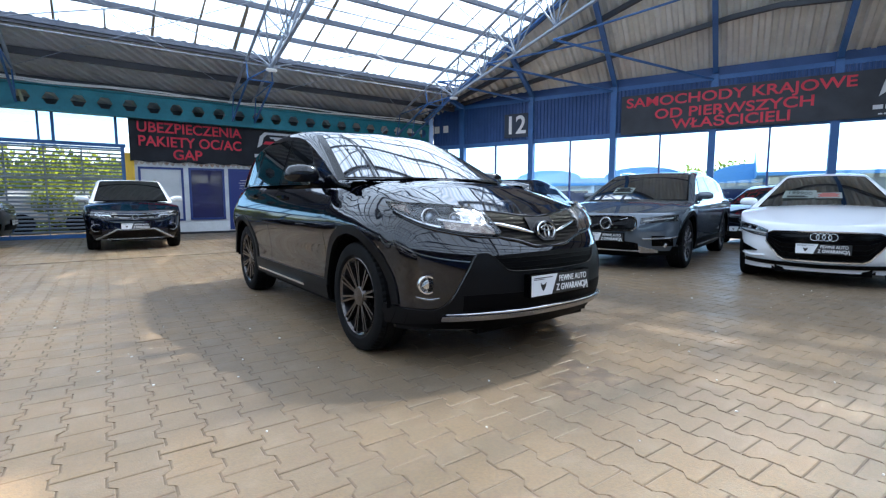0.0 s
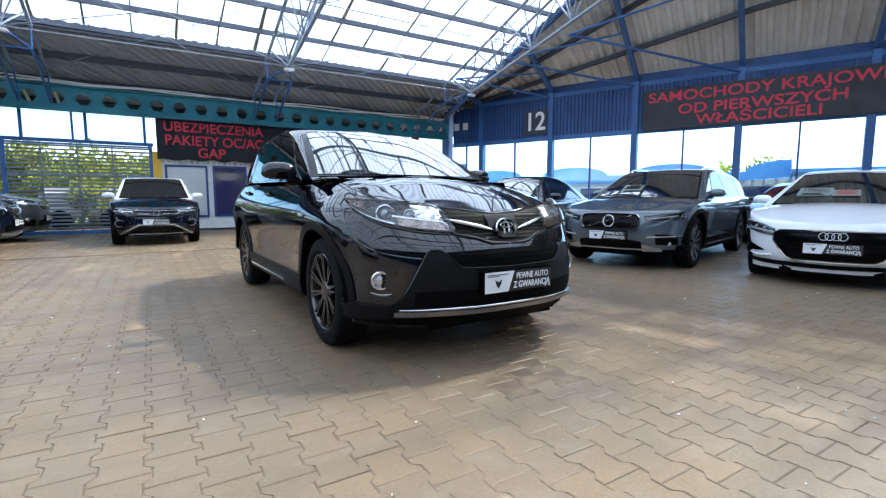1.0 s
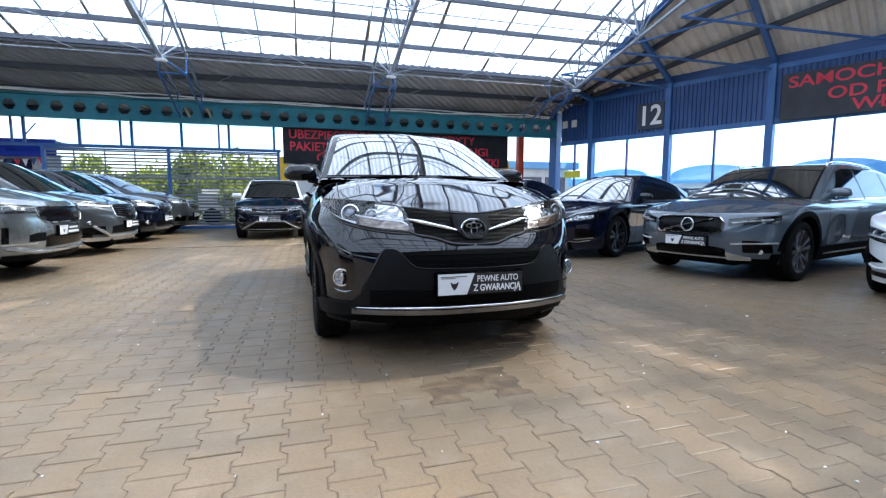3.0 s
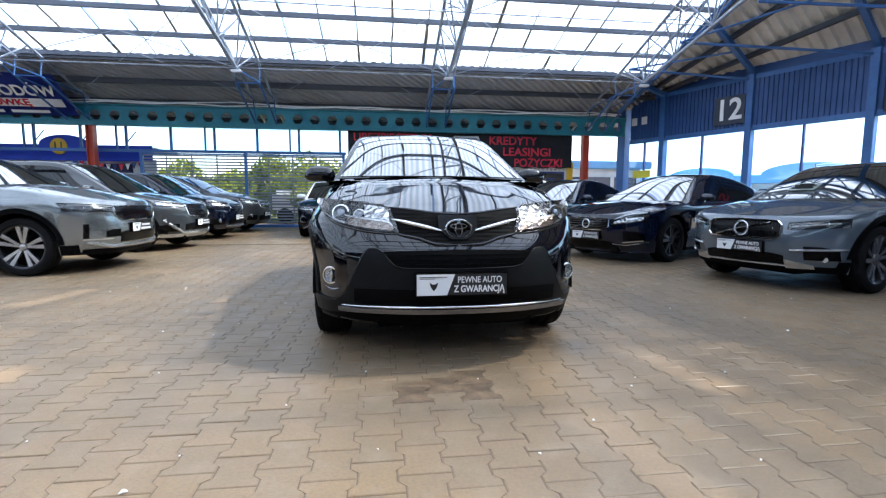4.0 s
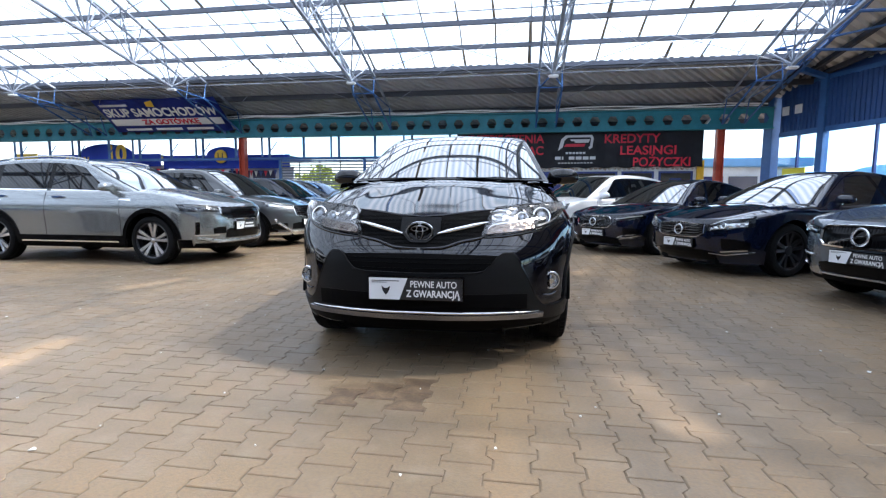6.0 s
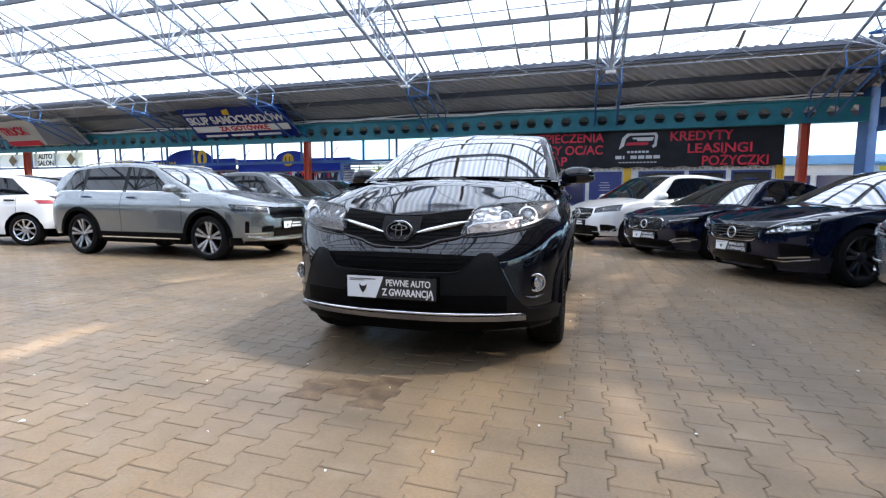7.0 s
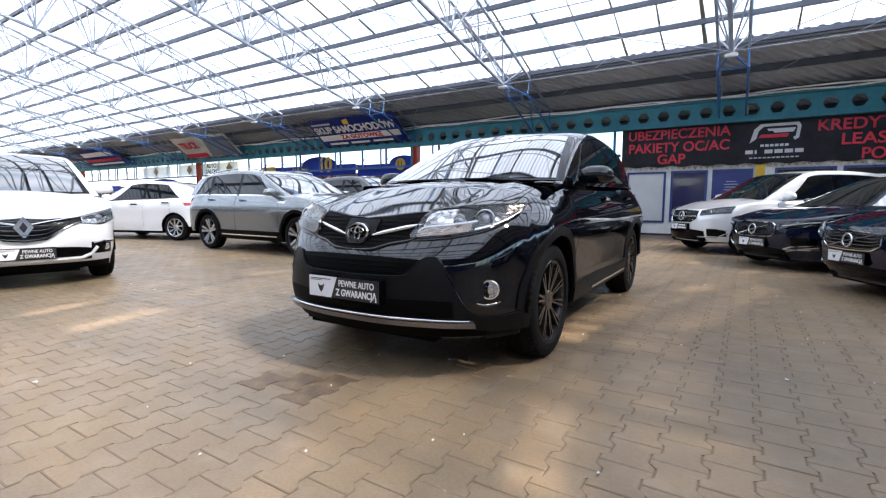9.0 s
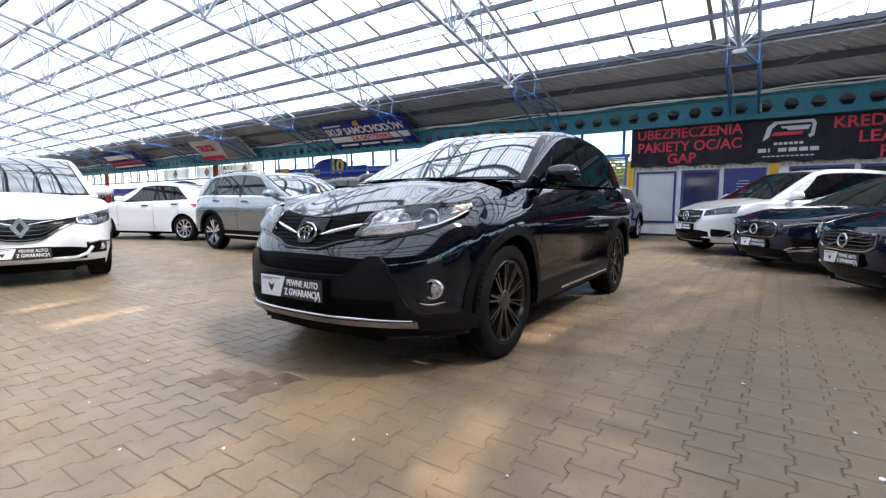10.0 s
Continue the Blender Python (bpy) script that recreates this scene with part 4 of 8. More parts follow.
        return self.crown * (1 - (1 - t) ** 2)

    def bonnet_z(self, x, y):
        z = self.shoulder(y)
        f = min(1, abs(x) / max(0.05, self.hw(z)))
        return z + self.rise(y, z) * (1 - f * f)

    def belt(self, y):
        return self.shoulder(y) - 0.015

    def green(self, c, y):
        """The greenhouse: c from -1 (right) to 1 (left) across, y along."""
        s = math.copysign(abs(math.sin(c * math.pi / 2)) ** (2 / self.m), c) if c else 0.0
        q = abs(math.cos(c * math.pi / 2)) ** (2 / self.m)
        return self.glass(s, y, q)

    def glass(self, s, y, q=None):
        zb = self.belt(y)
        if q is None:
            q = max(0.0, 1 - abs(s) ** self.m) ** (1 / self.m)
        mid = (self.cowl + self.back) / 2
        bow = self.p.get("bow", 0.08) * abs(s) ** self.p.get("bow_n", 2)
        yy = y - bow if y < mid else y + bow * 0.8
        top = max(zb, self.roof(yy))
        z = zb + (top - zb) * q * (1 - self.p.get("arch", 0.035) * s * s)
        taper = 1 - 0.10 * max(0, (y - self.back + 1.0)) ** 2
        b = self.hw(zb) * self.p.get("base", 0.965) * taper
        return (b * s * (1 - self.tumble * (z - zb) / (self.H - 1.0)), y, z)

    def side_glass(self, y, q, sign):
        return self.glass(sign * max(0.0, 1 - q ** self.m) ** (1 / self.m), y, q)

    def greenhouse(self):
        ys = lin(self.cowl + 0.002, self.back - 0.002, 60)
        bm = bmesh.new()
        add_grid(bm, [[self.green(c, y) for c in lin(-1, 1, 49)] for y in ys])
        bmesh.ops.recalc_face_normals(bm, faces=bm.faces)
        bm.normal_update()
        up = sum(f.normal.z for f in bm.faces)
        if up < 0:
            bmesh.ops.reverse_faces(bm, faces=bm.faces)
        return bm

    def front_patch(self, x0, x1, low, high, n=14, k=6, off=0.006, thick=0.012):
        """A panel on the front skin between two height curves."""
        def f(u, v):
            a, b = low(u), high(u)
            z = a + (b - a) * v
            return (u, self.front(u, z), z)
        return surface(f, lin(x0, x1, n), lin(0, 1, k), off, thick)

    def side_patch(self, y0, y1, low, high, sign, n=16, k=4, off=0.006, thick=0.012):
        def f(u, v):
            a, b = low(u), high(u)
            z = a + (b - a) * v
            w = self.hw(z)
            if u < self.yc:
                t = ((self.yc - u) / (self.yc - self.nose(z)))
                w *= max(0.0, 1 - min(1, t) ** self.n) ** (1 / self.n)
            return (sign * w, u, z)
        return surface(f, lin(y0, y1, n), lin(0, 1, k), off, thick)


def lathe(profile, n=40, axis_x=True):
    """A turned body from (offset along x, radius) points."""
    bm = bmesh.new()
    rings = [[(o, r * math.cos(a), r * math.sin(a)) for a in [math.tau * i / n for i in range(n)]] for o, r in profile]
    add_grid(bm, rings, closed=True)
    bmesh.ops.recalc_face_normals(bm, faces=bm.faces)
    return bm


M_LENS = material("lamp_projector_lens", (0.30, 0.33, 0.38), 0.05, 0.6, coat=1.0)


def front_tube(sh, x0, x1, zf, r, off=0.008, n=16, flat_k=1.0):
    """A rounded moulding along the front skin; zf gives its height over x."""
    bm = bmesh.new()
    rows = []
    for i in range(n):
        x = x0 + (x1 - x0) * i / (n - 1)
        z = zf(x)
        y = sh.front(x, z) - off
        k = r * (0.35 + 0.65 * min(1, 4 * min(i, n - 1 - i) / (n - 1)))
        rows.append([(x, y - 0.8 * k * math.cos(a), z + k * flat_k * math.sin(a)) for a in [math.tau * j / 10 for j in range(10)]])
    add_grid(bm, rows, closed=True)
    bmesh.ops.recalc_face_normals(bm, faces=bm.faces)
    return bm


def front_line(car, sh, name, pts, r, mat, off=0.012, mirror=True, label=""):
    """A round strip that follows (x, z) points over the front skin, on one or both sides."""
    for s in ((1, -1) if mirror else (1,)):
        bm = bmesh.new()
        path = []
        for (xa, za), (xb, zb) in zip(pts, pts[1:]):
            for k in range(7):
                t = k / 6
                x, z = xa + (xb - xa) * t, za + (zb - za) * t
                path.append(Vector((s * x, sh.front(x, z) - off, z)))
        for a, b in zip(path, path[1:]):
            if (b - a).length > 1e-5:
                add_bar(bm, a, b, r, 6)
        part(name, bm, mat, car, label)


def fog_lamp(car, sh, x, z, r, mat):
    for s in (1, -1):
        y = sh.front(x, z)
        f = part("fog_lamp", lathe([(0.05, r), (-0.012, r), (-0.016, r * 0.85), (-0.008, r * 0.8), (-0.014, 0.001)], 20), mat, car, smooth=True)
        f.matrix_basis = pose(s * x, y, z, 0, 0, 90 + s * 14)


def sill_strip(car, sh, z, mat):
    a, b = sh.axles[0] + sh.arch + 0.12, sh.axles[1] - sh.arch - 0.12
    for s in (1, -1):
        part("sill_strip", sh.side_patch(a, b, lambda u: z, lambda u: z + 0.022, s, 10, 3, 0.028, 0.02), mat, car)


WHEELS = {}


def wheel_meshes(r, width, style, rim_mat):
    key = (round(r, 3), width, style, rim_mat.name)
    if key in WHEELS:
        return WHEELS[key]
    w = width / 2
    rr = r * (0.735 if style == "blade" else 0.70)
    prof = [(-w * 0.80, rr - 0.004, 0), (-w * 0.98, rr + 0.02, 0), (-w, (rr + r) / 2, 0), (-w * 0.95, r - 0.028, 0), (-w * 0.86, r - 0.010, 1), (-w * 0.62, r - 0.001, 1), (-w * 0.60, r - 0.008, 0), (-w * 0.54, r - 0.008, 0), (-w * 0.52, r, 0),
            (-w * 0.05, r, 0), (-w * 0.04, r - 0.008, 0), (w * 0.04, r - 0.008, 0), (w * 0.05, r, 0), (w * 0.52, r, 0), (w * 0.54, r - 0.008, 0), (w * 0.60, r - 0.008, 0), (w * 0.62, r - 0.001, 1), (w * 0.86, r - 0.010, 1), (w * 0.95, r - 0.028, 0), (w, (rr + r) / 2, 0), (w * 0.98, rr + 0.02, 0), (w * 0.80, rr - 0.004, 0)]
    n = 168
    tyre = bmesh.new()
    add_grid(tyre, [[(o, (q - (0.006 if cut and i % 3 == 0 else 0)) * math.cos(math.tau * i / n), (q - (0.006 if cut and i % 3 == 0 else 0)) * math.sin(math.tau * i / n)) for i in range(n)] for o, q, cut in prof], closed=True)
    bmesh.ops.recalc_face_normals(tyre, faces=tyre.faces)
    rim = lathe([(w * 0.86, rr + 0.006), (w * 0.90, rr), (w * 0.80, rr - 0.018), (w * 0.45, rr - 0.03), (-w * 0.8, rr - 0.02)], 48)
    barrel = len(rim.faces)
    # spokes on the outer face (+x)
    spokes = {"ten": 10, "five": 5, "turbine": 9, "multi": 12, "twin": 5, "blade": 5}[style]
    for i in range(spokes):
        a = math.degrees(math.tau * i / spokes)
        offs = {"twin": (-13, 13), "blade": (-11, 11), "five": (0,), "ten": (-4.5, 4.5), "multi": (0,), "turbine": (0,)}[style]
        hwid = {"twin": 0.021, "blade": 0.0155, "five": 0.036, "ten": 0.0085, "multi": 0.012, "turbine": 0.02}[style]
        for o in offs:
            m = pose(0, 0, 0, a + o)
            x0 = w * 0.62
            bmx = [(x0 - 0.02, -hwid, 0.05), (x0 + 0.012, -hwid * 0.8, 0.05), (x0 + 0.012, hwid * 0.8, 0.05), (x0 - 0.02, hwid, 0.05)]
            k = 2.1 if style == "blade" else 1.35 if style in ("five", "turbine", "twin") else 1.0
            sk = 0.05 if style == "turbine" else 0.0
            tip = [(x0 + 0.0, -hwid * k + sk, rr - 0.012), (x0 + 0.035, -hwid * k * 0.8 + sk, rr - 0.012), (x0 + 0.035, hwid * k * 0.8 + sk, rr - 0.012), (x0 + 0.0, hwid * k + sk, rr - 0.012)]
            A = [rim.verts.new(m @ Vector(q)) for q in bmx]
            B = [rim.verts.new(m @ Vector(q)) for q in tip]
            for j in range(4):
                rim.faces.new((A[j], A[(j + 1) % 4], B[(j + 1) % 4], B[j]))
    # hub
    hub = 0.6 if style == "blade" else 1.0
    for q in ([(w * 0.3, 0.085 * hub), (w * 0.62, 0.08 * hub), (w * 0.78, 0.06 * hub), (w * 0.80, 0.03 * hub), (w * 0.82, 0.0005)],):
        ring = [[(o, rad * math.cos(t), rad * math.sin(t)) for t in [math.tau * i / 20 for i in range(20)]] for o, rad in q]
        add_grid(rim, ring, closed=True)
    # brake disc and drum behind
    dark = lathe([(w * 0.15, rr - 0.03), (w * 0.16, 0.06), (w * 0.17, 0.001)], 32)
    bmesh.ops.recalc_face_normals(rim, faces=rim.faces)
    res = []
    for nm, b, mt in (("wheel", tyre, M_RUBBER), ("rim", rim, rim_mat), ("brake_disc", dark, M_PLASTIC)):
        me = mesh_of(b, nm)
        me.materials.append(mt)
        if nm == "rim":
            # on one-colour wheels the dark barrel is shade put into the metal
            # the deep barrel is dark, the outer lip and the spokes carry the finish
            me.materials.append(M_DARKALLOY)
            me.polygons.foreach_set("material_index", [1 if (0 if style in ("twin", "blade") else 96) <= i < barrel else 0 for i in range(len(me.polygons))])
        me.polygons.foreach_set("use_smooth", [True] * len(me.polygons))
        me.set_sharp_from_angle(angle=radians(35))
        res.append(me)
    WHEELS[key] = res
    return res


def add_wheels(car, sh, style="five", rim_mat=None, width=0.225, steer=0.0):
    meshes = wheel_meshes(sh.r, width, style, rim_mat or M_ALLOY)
    for i, y in enumerate(sh.axles):
        for s in (1, -1):
            ob = new("wheel", meshes[0])
            ob.parent = car
            ob.matrix_basis = Matrix.Translation((s * (sh.W / 2 - width / 2 - sh.p.get("inset", 0.03)), y, sh.r)) @ pose(0, 0, 0, 11 * i + 5 * s, 0, (0 if s > 0 else 180) + (steer if i == 0 else 0))
            for me, nm in ((meshes[1], "rim"), (meshes[2], "brake_disc")):
                c = new(nm, me)
                c.parent = ob


def wheel_wells(car, sh):
    """Dark liners and the floor pan."""
    for y in sh.axles:
        for s in (1, -1):
            bm = bmesh.new()
            rows = []
            for xo in (sh.W / 2 - 0.035, sh.W / 2 - 0.42):
                rows.append([(s * xo, y + sh.arch * 1.0 * math.cos(a), sh.r + sh.arch * 1.0 * math.sin(a)) for a in [math.pi * i / 16 for i in range(17)]])
            add_grid(bm, rows)
            bm.faces.new([v for v in list(bm.verts)[17:]])
            part("arch_liner", bm, M_PLASTIC, car)
    bm = bmesh.new()
    add_box(bm, -sh.W / 2 + 0.42, sh.W / 2 - 0.42, 0.16, sh.L - 0.35, sh.sill - 0.08, sh.sill + 0.25, 0.03)
    add_box(bm, -sh.W / 2 + 0.06, sh.W / 2 - 0.06, sh.axles[0] + sh.arch + 0.02, sh.axles[1] - sh.arch - 0.02, sh.sill - 0.06, sh.sill + 0.2, 0.03)
    part("floor_pan", bm, M_PLASTIC, car)


def arch_trims(car, sh, mat, width=0.06, off=0.012, lower=None):
    for y in sh.axles:
        for s in (1, -1):
            def f(u, v, y=y, s=s):
                r = sh.arch + width * v
                yy, z = y + r * math.cos(u), sh.r + r * math.sin(u)
                z = max(z, 0.2)
                w = sh.hw(max(z, 0.3))
                if yy < sh.yc:
                    t = (sh.yc - yy) / (sh.yc - sh.nose(z))
                    w *= max(0.0, 1 - min(1, t) ** sh.n) ** (1 / sh.n)
                return (s * w, yy, z)
            part("arch_trim", surface(f, lin(radians(3), radians(177), 30), lin(0, 1, 4), off, 0.03), mat, car, smooth=True)


def plate(car, sh, z=0.48, w=0.52, h=0.114, tilt=0.0, y=None, letters=True):
    """Dealer's card in a number plate holder: a white field with a dark mark and white words on black."""
    yy = (sh.front(0, z) - 0.025) if y is None else y
    p = part("plate_holder", box(-w / 2 - 0.008, w / 2 + 0.008, yy, yy + 0.05, z - h / 2 - 0.008, z + h / 2 + 0.008, 0.004), M_GLOSSBLACK, car)
    part("black_card", box(-w / 2, w / 2, yy - 0.004, yy, z - h / 2, z + h / 2), M_PLATEBLACK, p)
    # seen from the front the white field is on the viewer's left
    part("white_card", extrude_outline([(-w / 2, z - h / 2), (-w / 2 + 0.17, z - h / 2), (-w / 2 + 0.215, z + h / 2), (-w / 2, z + h / 2)], yy - 0.007, yy - 0.004), M_PLATEWHITE, p)
    cx = -w / 2 + 0.095
    part("mark", extrude_outline([(cx - 0.020, z - 0.004), (cx - 0.024, z + 0.016), (cx - 0.008, z + 0.004), (cx + 0.008, z + 0.004), (cx + 0.024, z + 0.016), (cx + 0.020, z - 0.004), (cx + 0.012, z - 0.020), (cx, z - 0.034), (cx - 0.012, z - 0.020)], yy - 0.009, yy - 0.007), M_PLATEBLACK, p)
    bm = bmesh.new()
    add_box(bm, -w / 2 + 0.015, -w / 2 + 0.17, yy - 0.009, yy - 0.007, z + 0.042, z + 0.046)
    add_box(bm, -w / 2 + 0.015, -w / 2 + 0.10, yy - 0.009, yy - 0.007, z + 0.034, z + 0.037)
    part("small_print", bm, M_PLATEBLACK, p)
    if letters:
        lettering("lettering", "PEWNE AUTO", 0.050, pose(0.100, yy - 0.007, z + 0.026), M_WHITETXT, p, 0.001, bold=0.0004, squeeze=0.80)
        lettering("lettering", "Z GWARANCJĄ", 0.053, pose(0.098, yy - 0.007, z - 0.026), M_WHITETXT, p, 0.001, bold=0.0012, squeeze=0.78)
    else:
        bm = bmesh.new()
        add_box(bm, -0.02, 0.2, yy - 0.007, yy - 0.004, z + 0.012, z + 0.036)
        add_box(bm, -0.05, 0.22, yy - 0.007, yy - 0.004, z - 0.04, z - 0.012)
        part("word_bars", bm, M_WHITETXT, p)
    return p


def ring_badge(car, x, y, z, rx, rz, tube, mat, tilt=0.0, name="badge", n=28):
    bm = bmesh.new()
    rows = []
    for i in range(n):
        a = math.tau * i / n
        c = Vector((rx * math.cos(a), 0, rz * math.sin(a)))
        d = Vector((math.cos(a), 0, math.sin(a)))
        rows.append([c + tube * (math.cos(b) * d + math.sin(b) * Vector((0, 1, 0))) for b in [math.tau * j / 6 for j in range(6)]])
    rows.append(rows[0])
    add_grid(bm, rows, closed=True)
    bmesh.ops.recalc_face_normals(bm, faces=bm.faces)
    ob = part(name, bm, mat, car, smooth=True)
    ob.matrix_basis = pose(x, y, z, tilt)
    return ob


def windows(car, sh, posts, q0=0.07, q1=0.86, screen=(0.10, 0.93), trim=None, rear_from=None):
    """Windscreen, rear window and side windows. posts: y-ranges of the side windows at the belt, with the rake of their ends."""
    bow = sh.p.get("bow", 0.08)
    top_y = sh.p.get("screen_top")

    def scr(u, v):
        k = bow * abs(u) ** sh.p.get("bow_n", 2)
        y0 = sh.cowl + k + sh.p.get("screen_gap", 0.05)
        y1 = top_y + 0.55 * k
        return sh.glass(u, y0 + (y1 - y0) * v)
    u0, u1 = sh.p.get("screen_low", 0.90), sh.p.get("screen_u", 0.90)
    edge = lambda v: u0 + (u1 - u0) * v
    shrink = lambda t, v: scr(t * (edge(v) - 0.030), 0.035 + 0.93 * v)
    part("windscreen", surface(shrink, lin(-1, 1, 26), lin(0, 1, 12), 0.007, 0.01), M_SCREEN, car, "tinted windscreen mirroring the roof lights", smooth=True)
    part("screen_seal", surface(lambda t, v: scr(t * min(0.999, edge(v) + sh.p.get("seal", 0.0)), v), lin(-1, 1, 40), lin(0, 1, 12), 0.0035, 0.006), M_GLOSSBLACK, car, smooth=True)
    for (a, b, ra, rb) in posts:
        for s in (1, -1):
            def f(u, v, a=a, b=b, ra=ra, rb=rb, s=s):
                q = q0 + (q1 - q0) * v
                y = a + ra * v + (b + rb * v - a - ra * v) * u
                return sh.side_glass(y, q, s)
            part("side_window", surface(f, lin(0, 1, 10), lin(0, 1, 7), 0.006, 0.008), M_CARGLASS, car, smooth=True)
            if trim:
                def g(u, v, f=f):
                    return f(u, -0.02 - 0.06 * v)
                part("window_trim", surface(g, lin(0, 1, 10), lin(0, 1, 2), 0.008, 0.008), trim, car)
    for (a0, b0, ra0, rb0), (a1, b1, ra1, rb1) in zip(posts, posts[1:]):
        for s in (1, -1):
            def pil(u, v, b0=b0, rb0=rb0, a1=a1, ra1=ra1, s=s):
                y0, y1 = b0 + rb0 * v, a1 + ra1 * v
                return sh.side_glass(y0 + (y1 - y0) * u, q0 + (q1 - q0) * v, s)
            part("pillar_cover", surface(pil, lin(0.03, 0.97, 4), lin(0, 1, 7), 0.004, 0.006), M_GLOSSBLACK, car, smooth=True)
    if rear_from:
        def rw(u, v):
            y1 = sh.back - 0.06 - bow * 0.8 * u * u
            y0 = rear_from - bow * 0.4 * u * u
            return sh.glass(u, y0 + (y1 - y0) * v)
        part("rear_window", surface(rw, lin(-0.85, 0.85, 14), lin(0, 1, 8), 0.006, 0.01), M_CARGLASS, car, smooth=True)


def mirrors(car, sh, y, z, mat, reach=0.16, size=1.0):
    for s in (1, -1):
        x = max(sh.hw(z), 0.465 * sh.W) * 0.93
        bm = bmesh.new()
        bmesh.ops.create_uvsphere(bm, u_segments=16, v_segments=10, radius=1.0)
        for v in bm.verts:
            c = Vector([math.copysign(abs(q) ** 0.72, q) for q in v.co])
            k = 1 - 0.12 * c.z
            v.co = Vector((0.138 * size * c.x * k, (0.085 if c.y < 0 else 0.035) * size * c.y, 0.070 * size * c.z))
        bmesh.ops.translate(bm, vec=(s * (x + reach), y, z), verts=bm.verts)
        add_bar(bm, (s * (x - 0.04), y - 0.02, z - 0.07), (s * (x + reach * 0.6), y, z - 0.05), 0.03)
        part("door_mirror", bm, mat, car, smooth=True)


def door_seams(car, sh, ys, mat, z0=0.32):
    for y in ys:
        for s in (1, -1):
            part("door_seam", sh.side_patch(y - 0.004, y + 0.004, lambda u: z0, lambda u: sh.shoulder(u) - 0.02, s, 2, 10, 0.0015, 0), M_GLOSSBLACK, car)


def handles(car, sh, ys, mat, dz=0.10):
    for y in ys:
        for s in (1, -1):
            z = sh.shoulder(y) - dz
            bm = bmesh.new()
            add_box(bm, -0.018, 0.018, y - 0.11, y + 0.11, z - 0.014, z + 0.014, 0.01)
            bmesh.ops.translate(bm, vec=(s * (sh.hw(z) + 0.016), 0, 0), verts=bm.verts)
            part("door_handle", bm, mat, car)


def headlamps(car, sh, x0, x1, low, high, mat=None, eye=None):
    """A lamp each side between two height curves of |x|: housing, reflector strip, round projectors and a clear cover."""
    bright = mat is M_LAMP
    for s in (1, -1):
        def rng(a, b):
            return (a, b) if s > 0 else (-b, -a)

        def band(f0, f1):
            return (lambda u: low(abs(u)) + f0 * (high(abs(u)) - low(abs(u))), lambda u: low(abs(u)) + f1 * (high(abs(u)) - low(abs(u))))
        w = x1 - x0
        p = part("headlamp", sh.front_patch(*rng(x0, x1), *band(0, 1), 18, 6, 0.004, 0.014), M_HOUSING, car, smooth=True)
        part("lamp_reflector", sh.front_patch(*rng(x0 + 0.06 * w, x1 - 0.10 * w), *band(0.10, 0.50 if bright else 0.30), 14, 4, 0.008, 0.005), M_LAMPBRIGHT if bright else M_DARKALLOY, p, smooth=True)
        part("lamp_brow", sh.front_patch(*rng(x0 + 0.05 * w, x1 - 0.04 * w), *band(0.86, 0.97), 14, 2, 0.009, 0.005), M_ALLOY if bright else M_DARKALLOY, p, smooth=True)
        for ex, ez, er in eye or ():
            y = sh.front(ex, ez) - 0.010
            ring_badge(p, s * ex, y, ez, er, er, er * 0.14, M_CHROME, -12, "lamp_ring", 20)
            bm = bmesh.new()
            bmesh.ops.create_uvsphere(bm, u_segments=14, v_segments=8, radius=er * 0.8)
            bmesh.ops.scale(bm, vec=(1, 0.35, 1), verts=bm.verts)
            bmesh.ops.translate(bm, vec=(s * ex, y + 0.004, ez), verts=bm.verts)
            part("lamp_lens", bm, M_LENS, p, smooth=True)
        part("lamp_cover", sh.front_patch(*rng(x0 + 0.003, x1 - 0.003), *band(0.02, 0.98), 18, 6, 0.022, 0.018), M_COVER, p, smooth=True).visible_shadow = False


def rear_lamps(car, sh, z0, z1, x0):
    for s in (1, -1):
        def f(u, v):
            z = z0 + (z1 - z0) * v
            return (s * u, sh.rear(u, z), z)
        w = min(sh.hw(z0), sh.hw(z1)) - 0.004
        part("tail_lamp", surface(f, lin(x0, w, 10), lin(0, 1, 4), 0.008, 0.012), M_TAIL, car, smooth=True)
def paint(name, color, flake=0.0, rough=0.25, metal=0.0):
    m = material("car_paint_" + name, color, rough, metal, coat=1.0, spec=0.0 if metal == 0 and max(color) < 0.1 else 0.4, coat_ior=1.6, grain=0.06 if flake == 0 else flake, scale=900)
    return m


P_BLACK = paint("black", (0.0016, 0.0018, 0.0042), 0, 0.3)
P_BLACK2 = paint("blue_black", (0.003, 0.006, 0.019), 0, 0.3)
P_GREY = paint("slate_grey", (0.09, 0.115, 0.145), 0.2, 0.25, 0.35)
P_SILVER = paint("warm_silver", (0.235, 0.255, 0.268), 0.2, 0.24, 0.75)
P_WHITE = paint("white", (0.78, 0.79, 0.80), 0, 0.3)
P_PEARL = paint("pearl_white", (0.78, 0.81, 0.85), 0.05, 0.3, 0.0)
P_GUN = paint("gunmetal", (0.045, 0.05, 0.055), 0.25, 0.35, 0.5)
P_DKBLUE = paint("dark_blue", (0.0042, 0.0065, 0.015), 0, 0.3)
P_BRIGHT = paint("bright_silver", (0.74, 0.75, 0.77), 0.12, 0.28, 0.3)
M_GUNTRIM = material("dark_chrome_trim", (0.25, 0.25, 0.27), 0.2, 0.9)


def start_car(name, p, m, label, body, group="parked cars"):
    car = holder(name, m, label, "car", group)
    sh = Shape(p)
    part("body", sh.body(), body, car, smooth=True)
    part("cabin", sh.greenhouse(), p.get("cabin_mat", body), car, smooth=True)
    wheel_wells(car, sh)
    return car, sh


